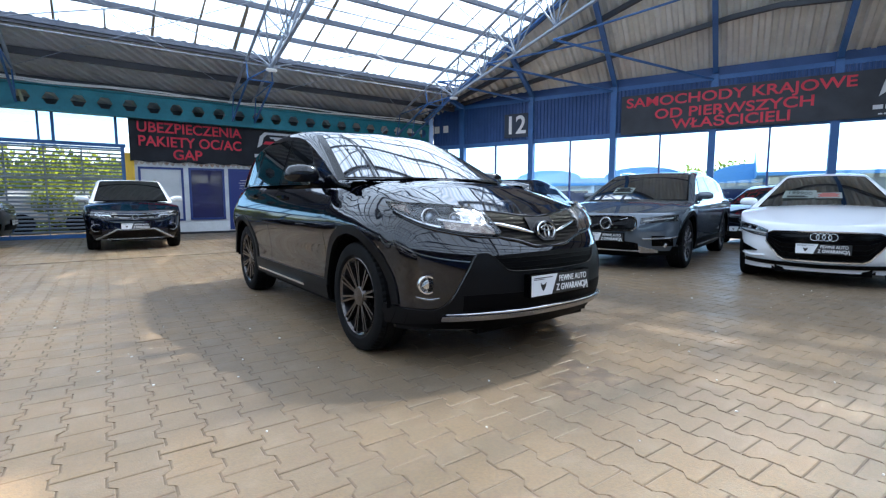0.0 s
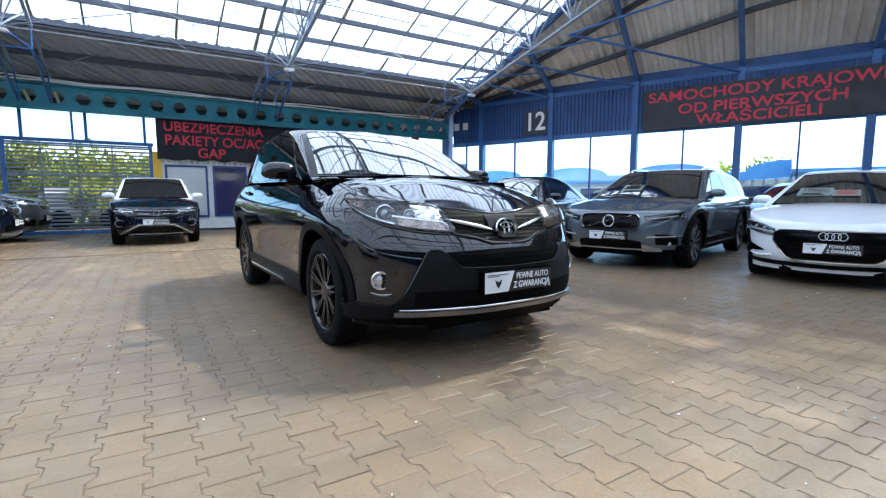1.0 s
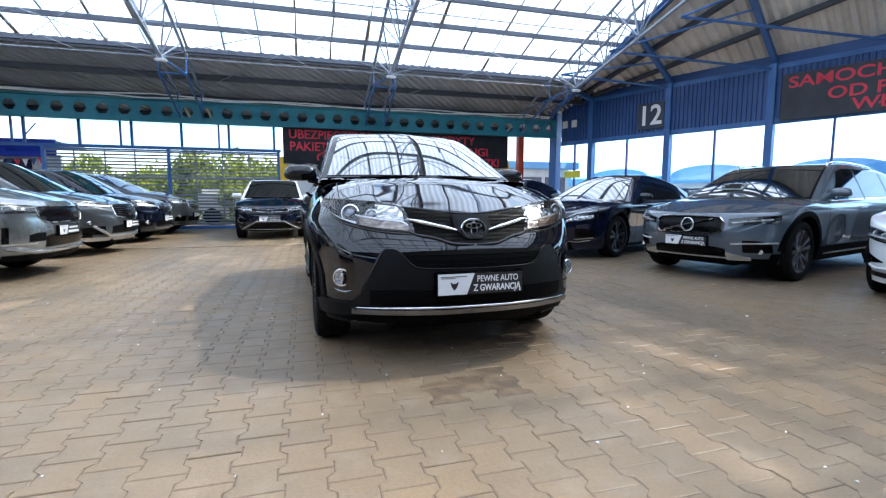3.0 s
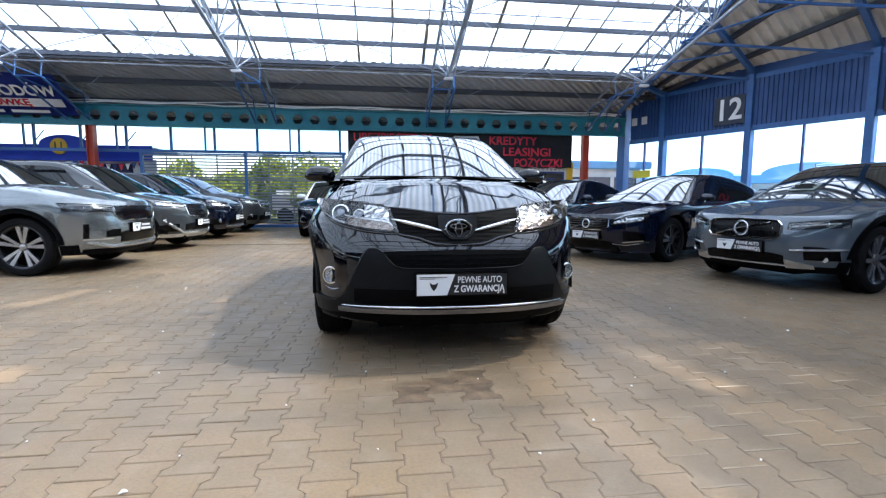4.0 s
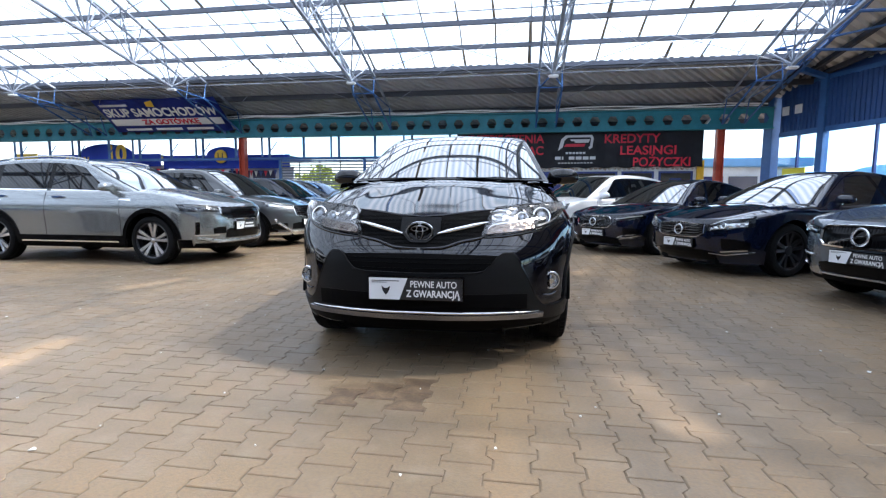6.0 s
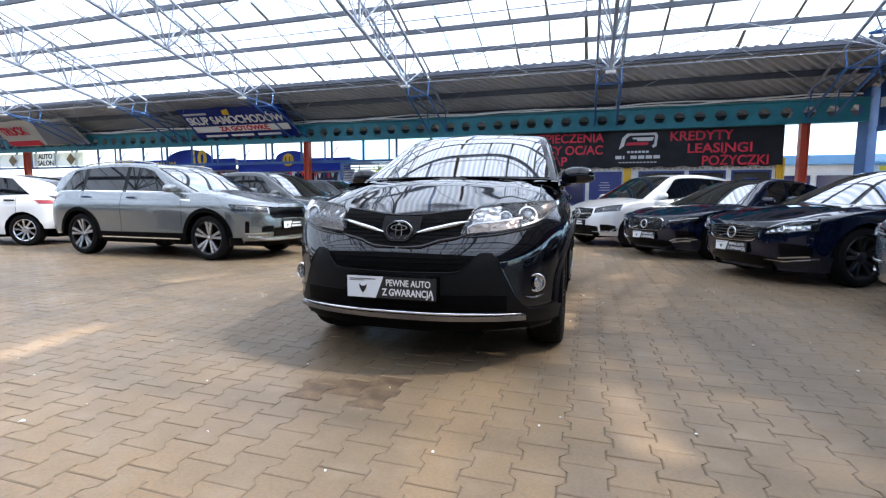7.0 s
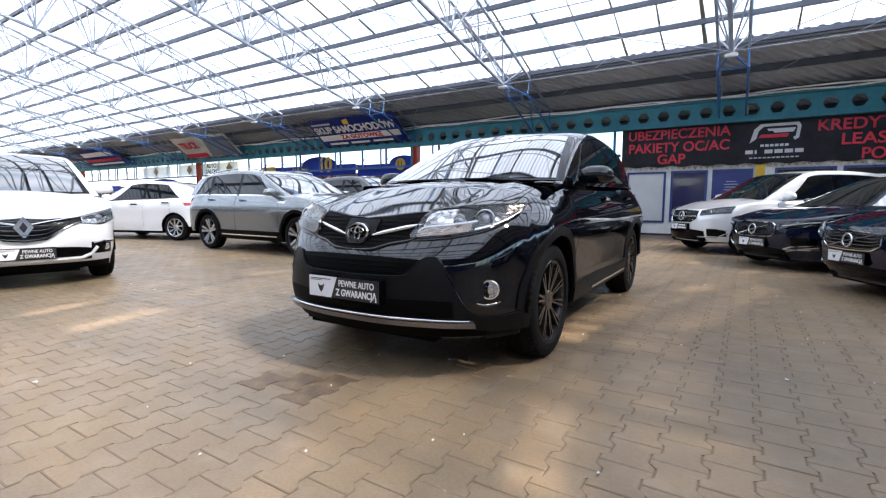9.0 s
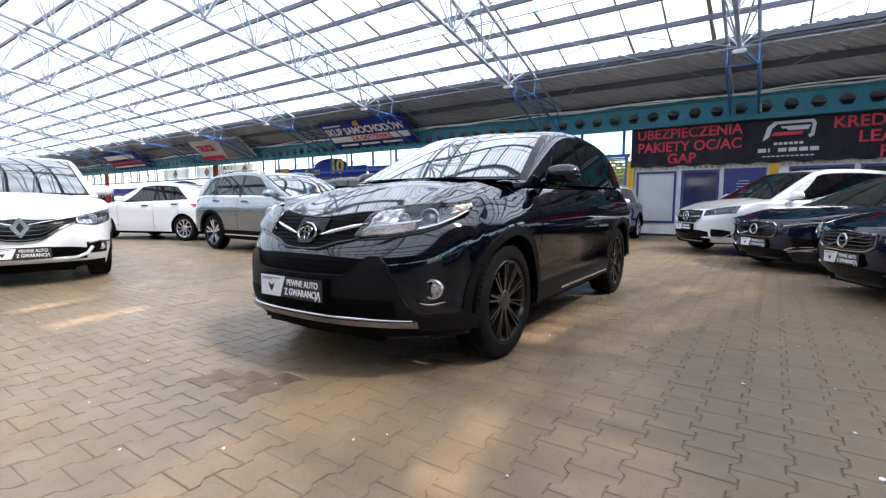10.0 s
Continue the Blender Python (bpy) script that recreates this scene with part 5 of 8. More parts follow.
SUV = dict(L=4.57, W=1.845, H=1.66, wb=2.66, fo=0.89, r=0.355, sill=0.29, chin=0.25, heel=0.36, n=2.35, yc=0.90, yr=0.65, crown=0.075, base=0.935, tumble=0.22, m=26.0, bow=0.07, screen_top=2.06,
           nose=[(0.2, 0.16), (0.32, 0.05), (0.42, 0.02), (0.55, 0.03), (0.68, 0.035), (0.76, 0.06), (0.85, 0.10), (0.95, 0.22), (1.1, 0.4)],
           tail=[(0.25, 4.40), (0.45, 4.55), (0.62, 4.57), (0.8, 4.52), (1.0, 4.46), (1.2, 4.38)],
           shoulder=[(0.0, 0.86), (0.25, 0.885), (0.5, 0.945), (0.8, 0.99), (1.1, 1.02), (1.5, 1.035), (2.2, 1.045), (3.2, 1.075), (3.9, 1.11), (4.57, 1.10)],
           roof=[(1.08, 1.03), (1.35, 1.19), (1.62, 1.355), (1.90, 1.52), (2.10, 1.63), (2.5, 1.655), (3.0, 1.655), (3.5, 1.625), (3.95, 1.56), (4.25, 1.45), (4.36, 1.30), (4.44, 1.12)])


def side_kit(car, sh, paint_mat, posts, seams, hands_y, trim=None, clad=None, mirror=(1.5, 1.14), mirror_mat=None, handle_mat=None, flare=(0.06, 0.012)):
    windows(car, sh, posts, trim=trim, rear_from=sh.p.get("rear_from"))
    door_seams(car, sh, seams, paint_mat)
    handles(car, sh, hands_y, handle_mat or paint_mat)
    mirrors(car, sh, *mirror, mirror_mat or paint_mat, *((0.11, 0.86) if sh.H < 1.52 else (0.15, 0.95)))
    if clad:
        arch_trims(car, sh, clad, *flare)
        for s in (1, -1):
            a, b = sh.axles[0] + sh.arch + 0.012, sh.axles[1] - sh.arch - 0.012
            part("corner_cladding", sh.side_patch(0.34, sh.axles[0] - sh.arch - 0.004, lambda u: sh.p["chin"] + 0.004, lambda u: sh.p["chin"] + 0.13, s, 8, 4, 0.010, 0.02), clad, car)
            part("sill_cladding", sh.side_patch(a, b, lambda u: sh.sill - 0.01, lambda u: sh.sill + 0.13, s, 14, 4, 0.012, 0.03), clad, car)


def scaled(p, **kw):
    q = dict(p)
    q.update(kw)
    return q


# ---- the black SUV in the middle
HERO = scaled(SUV, wing=0.095, m=24.0, chin=0.235, base=1.0, tumble=0.26, screen_low=0.97, screen_u=0.915, bow=0.21, bow_n=3, arch=0.018, seal=0.03, screen_gap=0.04, roll=5, n=2.5, yc=0.86, fo=0.93, r=0.36, crown=0.06,
              side=[(0.15, 0.93), (0.3, 0.962), (0.40, 0.978), (0.50, 0.968), (0.62, 0.978), (0.73, 1.0), (0.80, 1.008), (0.86, 1.0), (0.92, 0.98), (0.98, 0.95), (1.04, 0.912), (1.12, 0.865)],
              nose=[(0.2, 0.16), (0.32, 0.05), (0.42, 0.02), (0.55, 0.03), (0.66, 0.035), (0.74, 0.09), (0.80, 0.14), (0.86, 0.17), (0.95, 0.28), (1.1, 0.45)],
              shoulder=[(0.0, 0.85), (0.18, 0.893), (0.34, 0.936), (0.5, 0.975), (0.8, 1.035), (1.1, 1.083), (1.5, 1.112), (2.2, 1.112), (3.2, 1.125), (3.9, 1.148), (4.57, 1.13)],
              roof=[(1.10, 1.112), (1.36, 1.25), (1.62, 1.385), (1.88, 1.51), (2.12, 1.602), (2.45, 1.645), (3.0, 1.652), (3.5, 1.635), (3.95, 1.58), (4.25, 1.48), (4.36, 1.33), (4.44, 1.15)])


def hero_car(m):
    car, sh = start_car("suv_car", HERO, m, "polished black mid-size SUV with dark multi-spoke alloy wheels", P_BLACK)
    posts = [(1.52, 2.62, 0.64, -0.02), (2.69, 3.55, -0.02, -0.10), (3.62, 4.14, -0.08, -0.36)]
    side_kit(car, sh, P_BLACK, posts, (1.36, 2.68, 3.52), (2.42, 3.40), clad=M_CLAD, mirror=(1.68, 1.185), handle_mat=P_BLACK, flare=(0.055, 0.010))
    add_wheels(car, sh, "ten", M_HEROALLOY, 0.235)
    F = sh.front
    # chrome sill strip
    for s in (1, -1):
        part("sill_strip", sh.side_patch(1.80, 3.06, lambda u: 0.318, lambda u: 0.336, s, 10, 3, 0.026, 0.016), M_CHROME, car, "chrome sill strip")
    # upper grille with two chrome wings
    lo = spline([(0, 0.715), (0.12, 0.718), (0.24, 0.752), (0.34, 0.772), (0.40, 0.80)])
    hi = spline([(0, 0.876), (0.12, 0.882), (0.24, 0.897), (0.40, 0.917)])
    part("upper_grille", sh.front_patch(-0.39, 0.39, lambda u: lo(abs(u)), lambda u: hi(abs(u)), 36, 8, 0.003, 0.01), M_PLASTIC, car)
    bm = bmesh.new()
    for i in range(44):
        for j in range(8):
            x = -0.40 + 0.0185 * i + 0.009 * (j % 2)
            z = 0.735 + 0.021 * j
            if lo(abs(x)) + 0.012 < z < hi(abs(x)) - 0.01:
                y = F(x, z) - 0.005
                add_bar(bm, (x - 0.009, y, z - 0.007), (x + 0.009, y, z + 0.007), 0.0016, 4)
                add_bar(bm, (x - 0.009, y, z + 0.007), (x + 0.009, y, z - 0.007), 0.0016, 4)
    part("grille_mesh", bm, M_PLASTIC, car)
    for s in (1, -1):
        a, b = (0.095, 0.385) if s > 0 else (-0.385, -0.095)
        part("grille_wing", front_tube(sh, a, b, lambda u: 0.788 + 0.066 * (abs(u) - 0.095) / 0.29, 0.0125, 0.010), M_CHROME, car, "chrome grille wing", smooth=True)
        part("grille_edge", front_tube(sh, 0.01 * s, 0.40 * s, lambda u: lo(abs(u)) - 0.006, 0.010, 0.004, 24), P_BLACK, car, smooth=True)
        part("hood_edge", front_tube(sh, 0.0 * s, 0.40 * s, lambda u: hi(abs(u)) + 0.006, 0.010, 0.0, 24), P_BLACK, car, smooth=True)
    # round emblem as plain rings on a raised shield
    part("emblem_shield", sh.front_patch(-0.115, 0.115, lambda u: 0.735 + 0.9 * max(0, abs(u) - 0.05), lambda u: 0.872, 14, 6, 0.012, 0.016), M_GLOSSBLACK, car, smooth=True)
    y = F(0, 0.80) - 0.02
    disc = part("emblem", lathe([(0.03, 0.06), (0.0, 0.056), (-0.004, 0.001)], 28), M_GLOSSBLACK, car)
    disc.matrix_basis = pose(0, y, 0.80, 0, 0, 90) @ Matrix.Diagonal((1, 1.2, 0.95, 1))
    ring_badge(car, 0, y - 0.012, 0.80, 0.074, 0.052, 0.0072, M_CHROME, -12, "emblem_ring")
    ring_badge(car, 0, y - 0.014, 0.816, 0.046, 0.015, 0.0055, M_CHROME, -12, "emblem_ring")
    ring_badge(car, 0, y - 0.014, 0.797, 0.019, 0.041, 0.0055, M_CHROME, -12, "emblem_ring")
    # headlamps: dark housing, reflector bowls, projector and a copper-grey strip behind one clear cover
    hl = spline([(0.345, 0.776), (0.41, 0.780), (0.52, 0.790), (0.64, 0.812), (0.73, 0.840), (0.79, 0.880), (0.838, 0.945)])
    hh = spline([(0.345, 0.786), (0.372, 0.848), (0.398, 0.906), (0.43, 0.926), (0.55, 0.940), (0.70, 0.952), (0.838, 0.966)])
    for s in (1, -1):
        def rng(a, b):
            return (a, b) if s > 0 else (-b, -a)

        def between(f0, f1):
            return (lambda u: hl(abs(u)) + f0 * (hh(abs(u)) - hl(abs(u))), lambda u: hl(abs(u)) + f1 * (hh(abs(u)) - hl(abs(u))))
        lamp = part("headlamp", sh.front_patch(*rng(0.348, 0.832), *between(0, 1), 40, 8, 0.004, 0.012), M_HOUSING, car, "clear headlamp with a projector and bright reflectors", smooth=True)
        part("lamp_reflector", sh.front_patch(*rng(0.40, 0.545), *between(0.46, 0.95), 16, 6, 0.008, 0.004), M_LAMPBRIGHT, lamp, smooth=True)
        part("lamp_strip", sh.front_patch(*rng(0.378, 0.64), *between(0.05, 0.36), 22, 5, 0.009, 0.005), M_INDICATOR, lamp, smooth=True)
        part("lamp_step", sh.front_patch(*rng(0.378, 0.66), *between(0.36, 0.43), 22, 2, 0.012, 0.008), M_ALLOY, lamp, smooth=True)
        part("lamp_rim", sh.front_patch(*rng(0.66, 0.82), *between(0.05, 0.13), 16, 3, 0.010, 0.006), M_ALLOY, lamp, smooth=True)
        part("lamp_tail", sh.front_patch(*rng(0.765, 0.82), *between(0.45, 0.92), 10, 4, 0.009, 0.005), M_INDICATOR, lamp, smooth=True)
        for ex, ez, er in ((0.690, 0.886, 0.050), (0.575, 0.876, 0.034)):
            yy = F(ex, ez) - 0.010
            tilt = 26 * s if ex > 0.7 else 16 * s
            ring = ring_badge(lamp, s * ex, yy, ez, er, er, er * 0.11, M_CHROME, -14, "lamp_ring", 30)
            ring.matrix_basis = pose(s * ex, yy, ez, -14, 0, tilt)
            bowl = part("lamp_bowl", lathe([(-0.002, er), (0.003, er * 0.86), (0.006, er * 0.66), (0.0065, 0.001)], 30), M_GUNTRIM if er > 0.04 else M_LAMPBRIGHT, lamp, smooth=True)
            bowl.matrix_basis = pose(s * ex, yy - 0.002, ez, -14, 0, tilt) @ pose(0, 0, 0, 0, 0, 90)
            bm = bmesh.new()
            bmesh.ops.create_uvsphere(bm, u_segments=20, v_segments=12, radius=er * 0.58)
            bmesh.ops.scale(bm, vec=(1, 0.42, 1), verts=bm.verts)
            lens = part("lamp_lens", bm, M_LENS, lamp, smooth=True)
            lens.matrix_basis = pose(s * ex, yy + 0.004, ez, -14, 0, tilt)
        part("lamp_cover", sh.front_patch(*rng(0.350, 0.830), *between(0.01, 0.99), 40, 8, 0.026, 0.022), M_COVER, lamp, smooth=True).visible_shadow = False
        # lower glossy lip under the lamp
        part("lamp_sill", front_tube(sh, 0.36 * s, 0.80 * s, lambda u: hl(abs(u)) - 0.010, 0.008, 0.002, 22), P_BLACK, car, smooth=True)
    # lower intake and bumper cladding
    part("lower_intake", sh.front_patch(-0.50, 0.50, lambda u: 0.56, lambda u: 0.682 - 0.012 * (abs(u) / 0.47) ** 2, 30, 5, 0.003, 0.01), M_PLASTIC, car)
    for z in (0.60, 0.63, 0.655):
        bm = bmesh.new()
        for i in range(22):
            xa, xb = -0.44 + 0.88 * i / 22, -0.44 + 0.88 * (i + 1) / 22
            add_bar(bm, (xa, F(xa, z) - 0.003, z), (xb, F(xb, z) - 0.003, z), 0.003, 4)
        part("intake_slat", bm, M_PLASTIC, car)
    # matt black bumper centre: two horns beside the intake, falling away outward to the corners
    top = spline([(0, 0.578), (0.30, 0.582), (0.365, 0.592), (0.40, 0.622), (0.445, 0.672), (0.475, 0.686), (0.515, 0.685), (0.545, 0.666), (0.58, 0.60), (0.62, 0.515), (0.66, 0.43), (0.69, 0.388), (0.73, 0.368), (0.80, 0.366), (0.875, 0.385)])
    bot = spline([(0, 0.33), (0.5, 0.325), (0.7, 0.29), (0.875, 0.262)])
    part("bumper_centre", sh.front_patch(-0.87, 0.87, lambda u: bot(abs(u)), lambda u: top(abs(u)), 140, 8, 0.012, 0.022), M_CLAD, car, "matt black bumper centre with two horns", smooth=True)
    part("lower_grille", sh.front_patch(-0.60, 0.60, lambda u: 0.372, lambda u: 0.462 - 0.06 * max(0, abs(u) - 0.5), 30, 5, 0.0145, 0.005), M_PLASTIC, car)
    for s in (1, -1):
        part("horn_edge", front_tube(sh, 0.53 * s, 0.70 * s, lambda u: top(abs(u)) + 0.001, 0.007, 0.012, 30), P_BLACK, car, smooth=True)
        part("horn_top", front_tube(sh, 0.0 * s, 0.53 * s, lambda u: top(abs(u)) - 0.002, 0.005, 0.012, 40), M_CLAD, car, smooth=True)
        # round fog lamp in a gloss recess; the slim arc below is a gloss reflection built as metal
        fx, fz = 0.742, 0.512
        fy = F(fx, fz)
        fog = part("fog_lamp", lathe([(0.08, 0.054), (-0.020, 0.053), (-0.027, 0.048), (-0.018, 0.042), (-0.016, 0.026), (-0.020, 0.020), (-0.021, 0.001)], 26), M_LAMPBRIGHT, car, smooth=True)
        fog.matrix_basis = pose(s * fx, fy + 0.022, fz, 0, 0, 90 + s * 22)
        ring = ring_badge(fog, -0.026, 0, 0, 0.048, 0.048, 0.006, M_CHROME, 0, "fog_ring", 26)
        ring.matrix_basis = pose(-0.026, 0, 0, 0, 0, 90)
        glass = part("fog_cover", lathe([(-0.026, 0.047), (-0.033, 0.032), (-0.036, 0.001)], 26), M_COVER, fog, smooth=True)
        glass.visible_shadow = False
        part("fog_trim", front_tube(sh, 0.705 * s, 0.79 * s, lambda u: 0.440 - 0.012 * math.sin((abs(u) - 0.705) / 0.085 * math.pi), 0.006, 0.006, 14), M_GUNTRIM, car, smooth=True)
    part("bumper_lip", sh.front_patch(-0.84, 0.84, lambda u: 0.238 + 0.03 * abs(u), lambda u: 0.345, 48, 5, 0.012, 0.03), M_PLASTIC, car, smooth=True)
    lip_z = spline([(0, 0.350), (0.46, 0.349), (0.52, 0.347), (0.72, 0.338)])
    # one chrome lip: dark reflection put into the band, sky glint into the edge
    part("chrome_lip", sh.front_patch(-0.68, 0.68, lambda u: lip_z(abs(u)) - 0.016, lambda u: lip_z(abs(u)) + 0.010, 60, 5, 0.040, 0.026), M_GUNTRIM, car, "chrome strip along the bumper lip, its dark reflection put into the metal", smooth=True)
    part("lip_edge", front_tube(sh, -0.68, 0.68, lambda u: lip_z(abs(u)) + 0.009, 0.006, 0.038, 60), M_CHROME, car, smooth=True)
    plate(car, sh, 0.495, 0.515, 0.118, y=F(0, 0.5) - 0.045)
    rear_lamps(car, sh, 0.92, 1.08, 0.45)
    # wipers low on the screen
    for x in (-0.58, 0.10):
        bm = bmesh.new()
        pa = Vector(sh.glass(x / 0.9, sh.cowl + 0.055 + 0.06 * (x / 0.9) ** 2))
        pb = Vector(sh.glass((x + 0.50) / 0.9, sh.cowl + 0.050 + 0.06 * ((x + 0.50) / 0.9) ** 2))
        add_bar(bm, pa + Vector((0, -0.006, 0.012)), pb + Vector((0, -0.006, 0.012)), 0.006)
        add_bar(bm, pa + Vector((0.05, -0.02, 0.004)), pa.lerp(pb, 0.5) + Vector((0, -0.008, 0.018)), 0.006)
        part("wiper", bm, M_PLASTIC, car)
    # bonnet shut line
    for s in (1, -1):
        bm = bmesh.new()
        prev = None
        for y in lin(0.42, 1.2, 14):
            z = sh.shoulder(y)
            x = 0.86 * sh.hw(z) * min(1, 0.75 + 0.35 * y)
            p = Vector((s * x, y, sh.bonnet_z(x, y) + 0.001))
            if prev:
                add_bar(bm, prev, p, 0.003, 4)
            prev = p
        part("bonnet_seam", bm, M_GLOSSBLACK, car)
    return car


WAGON = scaled(SUV, base=0.965, tumble=0.25, L=4.94, W=1.88, H=1.50, wb=2.94, fo=0.87, r=0.36, sill=0.27, chin=0.22, heel=0.32, screen_top=2.18, n=2.9, crown=0.06,
               nose=[(0.2, 0.14), (0.3, 0.04), (0.45, 0.0), (0.6, 0.0), (0.75, 0.03), (0.85, 0.10), (0.95, 0.25), (1.1, 0.4)],
               tail=[(0.25, 4.8), (0.45, 4.92), (0.62, 4.94), (0.8, 4.9), (1.0, 4.82), (1.2, 4.75)],
               shoulder=[(0.0, 0.80), (0.25, 0.825), (0.5, 0.865), (0.9, 0.92), (1.4, 0.955), (2.4, 0.97), (3.6, 0.995), (4.4, 1.02), (4.94, 1.0)],
               roof=[(1.22, 0.95), (1.5, 1.10), (1.78, 1.25), (2.05, 1.39), (2.28, 1.475), (2.7, 1.49), (3.2, 1.485), (3.8, 1.455), (4.3, 1.39), (4.6, 1.30), (4.75, 1.18), (4.86, 1.0)])
SEDAN = scaled(WAGON, tumble=0.40, L=4.96, H=1.45, r=0.35, sill=0.22, chin=0.17, screen_top=2.25,
               shoulder=[(0.0, 0.74), (0.25, 0.775), (0.5, 0.825), (0.9, 0.885), (1.4, 0.92), (2.4, 0.935), (3.6, 0.955), (4.4, 0.985), (4.96, 0.96)],
               roof=[(1.28, 0.91), (1.58, 1.07), (1.88, 1.23), (2.15, 1.37), (2.4, 1.45), (2.8, 1.46), (3.2, 1.44), (3.6, 1.37), (3.95, 1.25), (4.25, 1.12), (4.5, 0.98)])
HATCH = scaled(SUV, n=2.8, rear_from=3.35, L=4.28, W=1.81, H=1.53, wb=2.61, fo=0.90, r=0.33, sill=0.24, chin=0.2, screen_top=2.05,
               tail=[(0.25, 4.1), (0.45, 4.26), (0.62, 4.28), (0.8, 4.25), (1.0, 4.18), (1.2, 4.08)],
               shoulder=[(0.0, 0.76), (0.25, 0.81), (0.5, 0.88), (0.9, 0.95), (1.3, 0.985), (2.2, 1.01), (3.2, 1.05), (3.8, 1.08), (4.28, 1.03)],
               roof=[(1.10, 1.0), (1.35, 1.14), (1.6, 1.28), (1.85, 1.42), (2.1, 1.52), (2.5, 1.54), (2.9, 1.53), (3.3, 1.485), (3.7, 1.41), (4.0, 1.32), (4.13, 1.20), (4.2, 1.05)])
BIGSUV = scaled(SUV, base=0.965, tumble=0.24, n=3.0, L=4.81, W=1.90, H=1.70, wb=2.815, fo=0.95, r=0.365, screen_top=2.12, sill=0.30,
                nose=[(0.2, 0.12), (0.32, 0.03), (0.45, 0.0), (0.6, 0.0), (0.75, 0.015), (0.85, 0.04), (0.95, 0.12), (1.1, 0.35)],
                tail=[(0.25, 4.65), (0.45, 4.79), (0.62, 4.81), (0.8, 4.77), (1.0, 4.72), (1.2, 4.65)],
                shoulder=[(0.0, 0.93), (0.25, 0.968), (0.5, 1.018), (0.9, 1.066), (1.3, 1.098), (2.2, 1.112), (3.4, 1.115), (4.2, 1.14), (4.81, 1.13)],
                screen_u=0.93,
                roof=[(1.12, 1.07), (1.40, 1.19), (1.70, 1.33), (2.0, 1.49), (2.27, 1.60), (2.65, 1.635), (3.1, 1.645), (3.7, 1.62), (4.2, 1.56), (4.48, 1.46), (4.60, 1.30), (4.68, 1.1)])
MPV = scaled(BIGSUV, screen_u=0.88, L=4.41, W=1.87, H=1.65, wb=2.73, fo=0.88, r=0.36, screen_top=2.0, sill=0.24, chin=0.2,
             nose=[(0.2, 0.14), (0.32, 0.05), (0.45, 0.0), (0.6, 0.01), (0.75, 0.05), (0.85, 0.12), (0.95, 0.24), (1.1, 0.45)],
             tail=[(0.25, 4.25), (0.45, 4.39), (0.62, 4.41), (0.8, 4.37), (1.0, 4.32), (1.2, 4.25)],
             shoulder=[(0.0, 0.83), (0.25, 0.88), (0.5, 0.95), (0.9, 1.02), (1.3, 1.05), (2.2, 1.06), (3.4, 1.09), (4.41, 1.10)],
             roof=[(1.0, 1.05), (1.28, 1.21), (1.56, 1.38), (1.84, 1.54), (2.1, 1.65), (2.5, 1.66), (2.9, 1.655), (3.4, 1.62), (3.9, 1.53), (4.15, 1.38), (4.28, 1.12)])
CROSS = scaled(SUV, n=3.0, L=4.23, W=1.82, H=1.57, wb=2.59, fo=0.85, r=0.345, screen_top=1.95,
               tail=[(0.25, 4.06), (0.45, 4.21), (0.62, 4.23), (0.8, 4.19), (1.0, 4.13), (1.2, 4.05)],
               shoulder=[(0.0, 0.84), (0.25, 0.875), (0.5, 0.94), (0.9, 0.985), (1.3, 1.01), (2.2, 1.03), (3.2, 1.06), (4.23, 1.08)],
               roof=[(1.05, 1.02), (1.3, 1.18), (1.55, 1.34), (1.8, 1.49), (2.0, 1.58), (2.4, 1.58), (2.8, 1.58), (3.3, 1.55), (3.7, 1.47), (3.95, 1.34), (4.1, 1.1)])
W4 = {"WAGON": [(1.62, 2.75, 0.58, 0.0), (2.82, 3.72, 0.0, -0.02), (3.80, 4.52, -0.02, -0.42)],
      "SEDAN": [(1.70, 2.78, 0.60, 0.0), (2.86, 3.72, 0.0, -0.20), (3.78, 4.05, -0.18, -0.28)],
      "SUV": [(1.48, 2.62, 0.62, -0.02), (2.70, 3.58, -0.02, -0.10), (3.66, 4.12, -0.08, -0.36)],
      "BIGSUV": [(1.56, 2.72, 0.62, -0.02), (2.80, 3.72, -0.02, -0.04), (3.80, 4.36, -0.02, -0.30)],
      "HATCH": [(1.48, 2.52, 0.60, 0.0), (2.60, 3.62, 0.0, -0.40)],
      "MPV": [(1.42, 2.45, 0.62, 0.0), (2.54, 3.40, 0.0, -0.04), (3.48, 3.98, -0.04, -0.30)],
      "CROSS": [(1.42, 2.42, 0.55, 0.0), (2.50, 3.55, 0.0, -0.30)]}


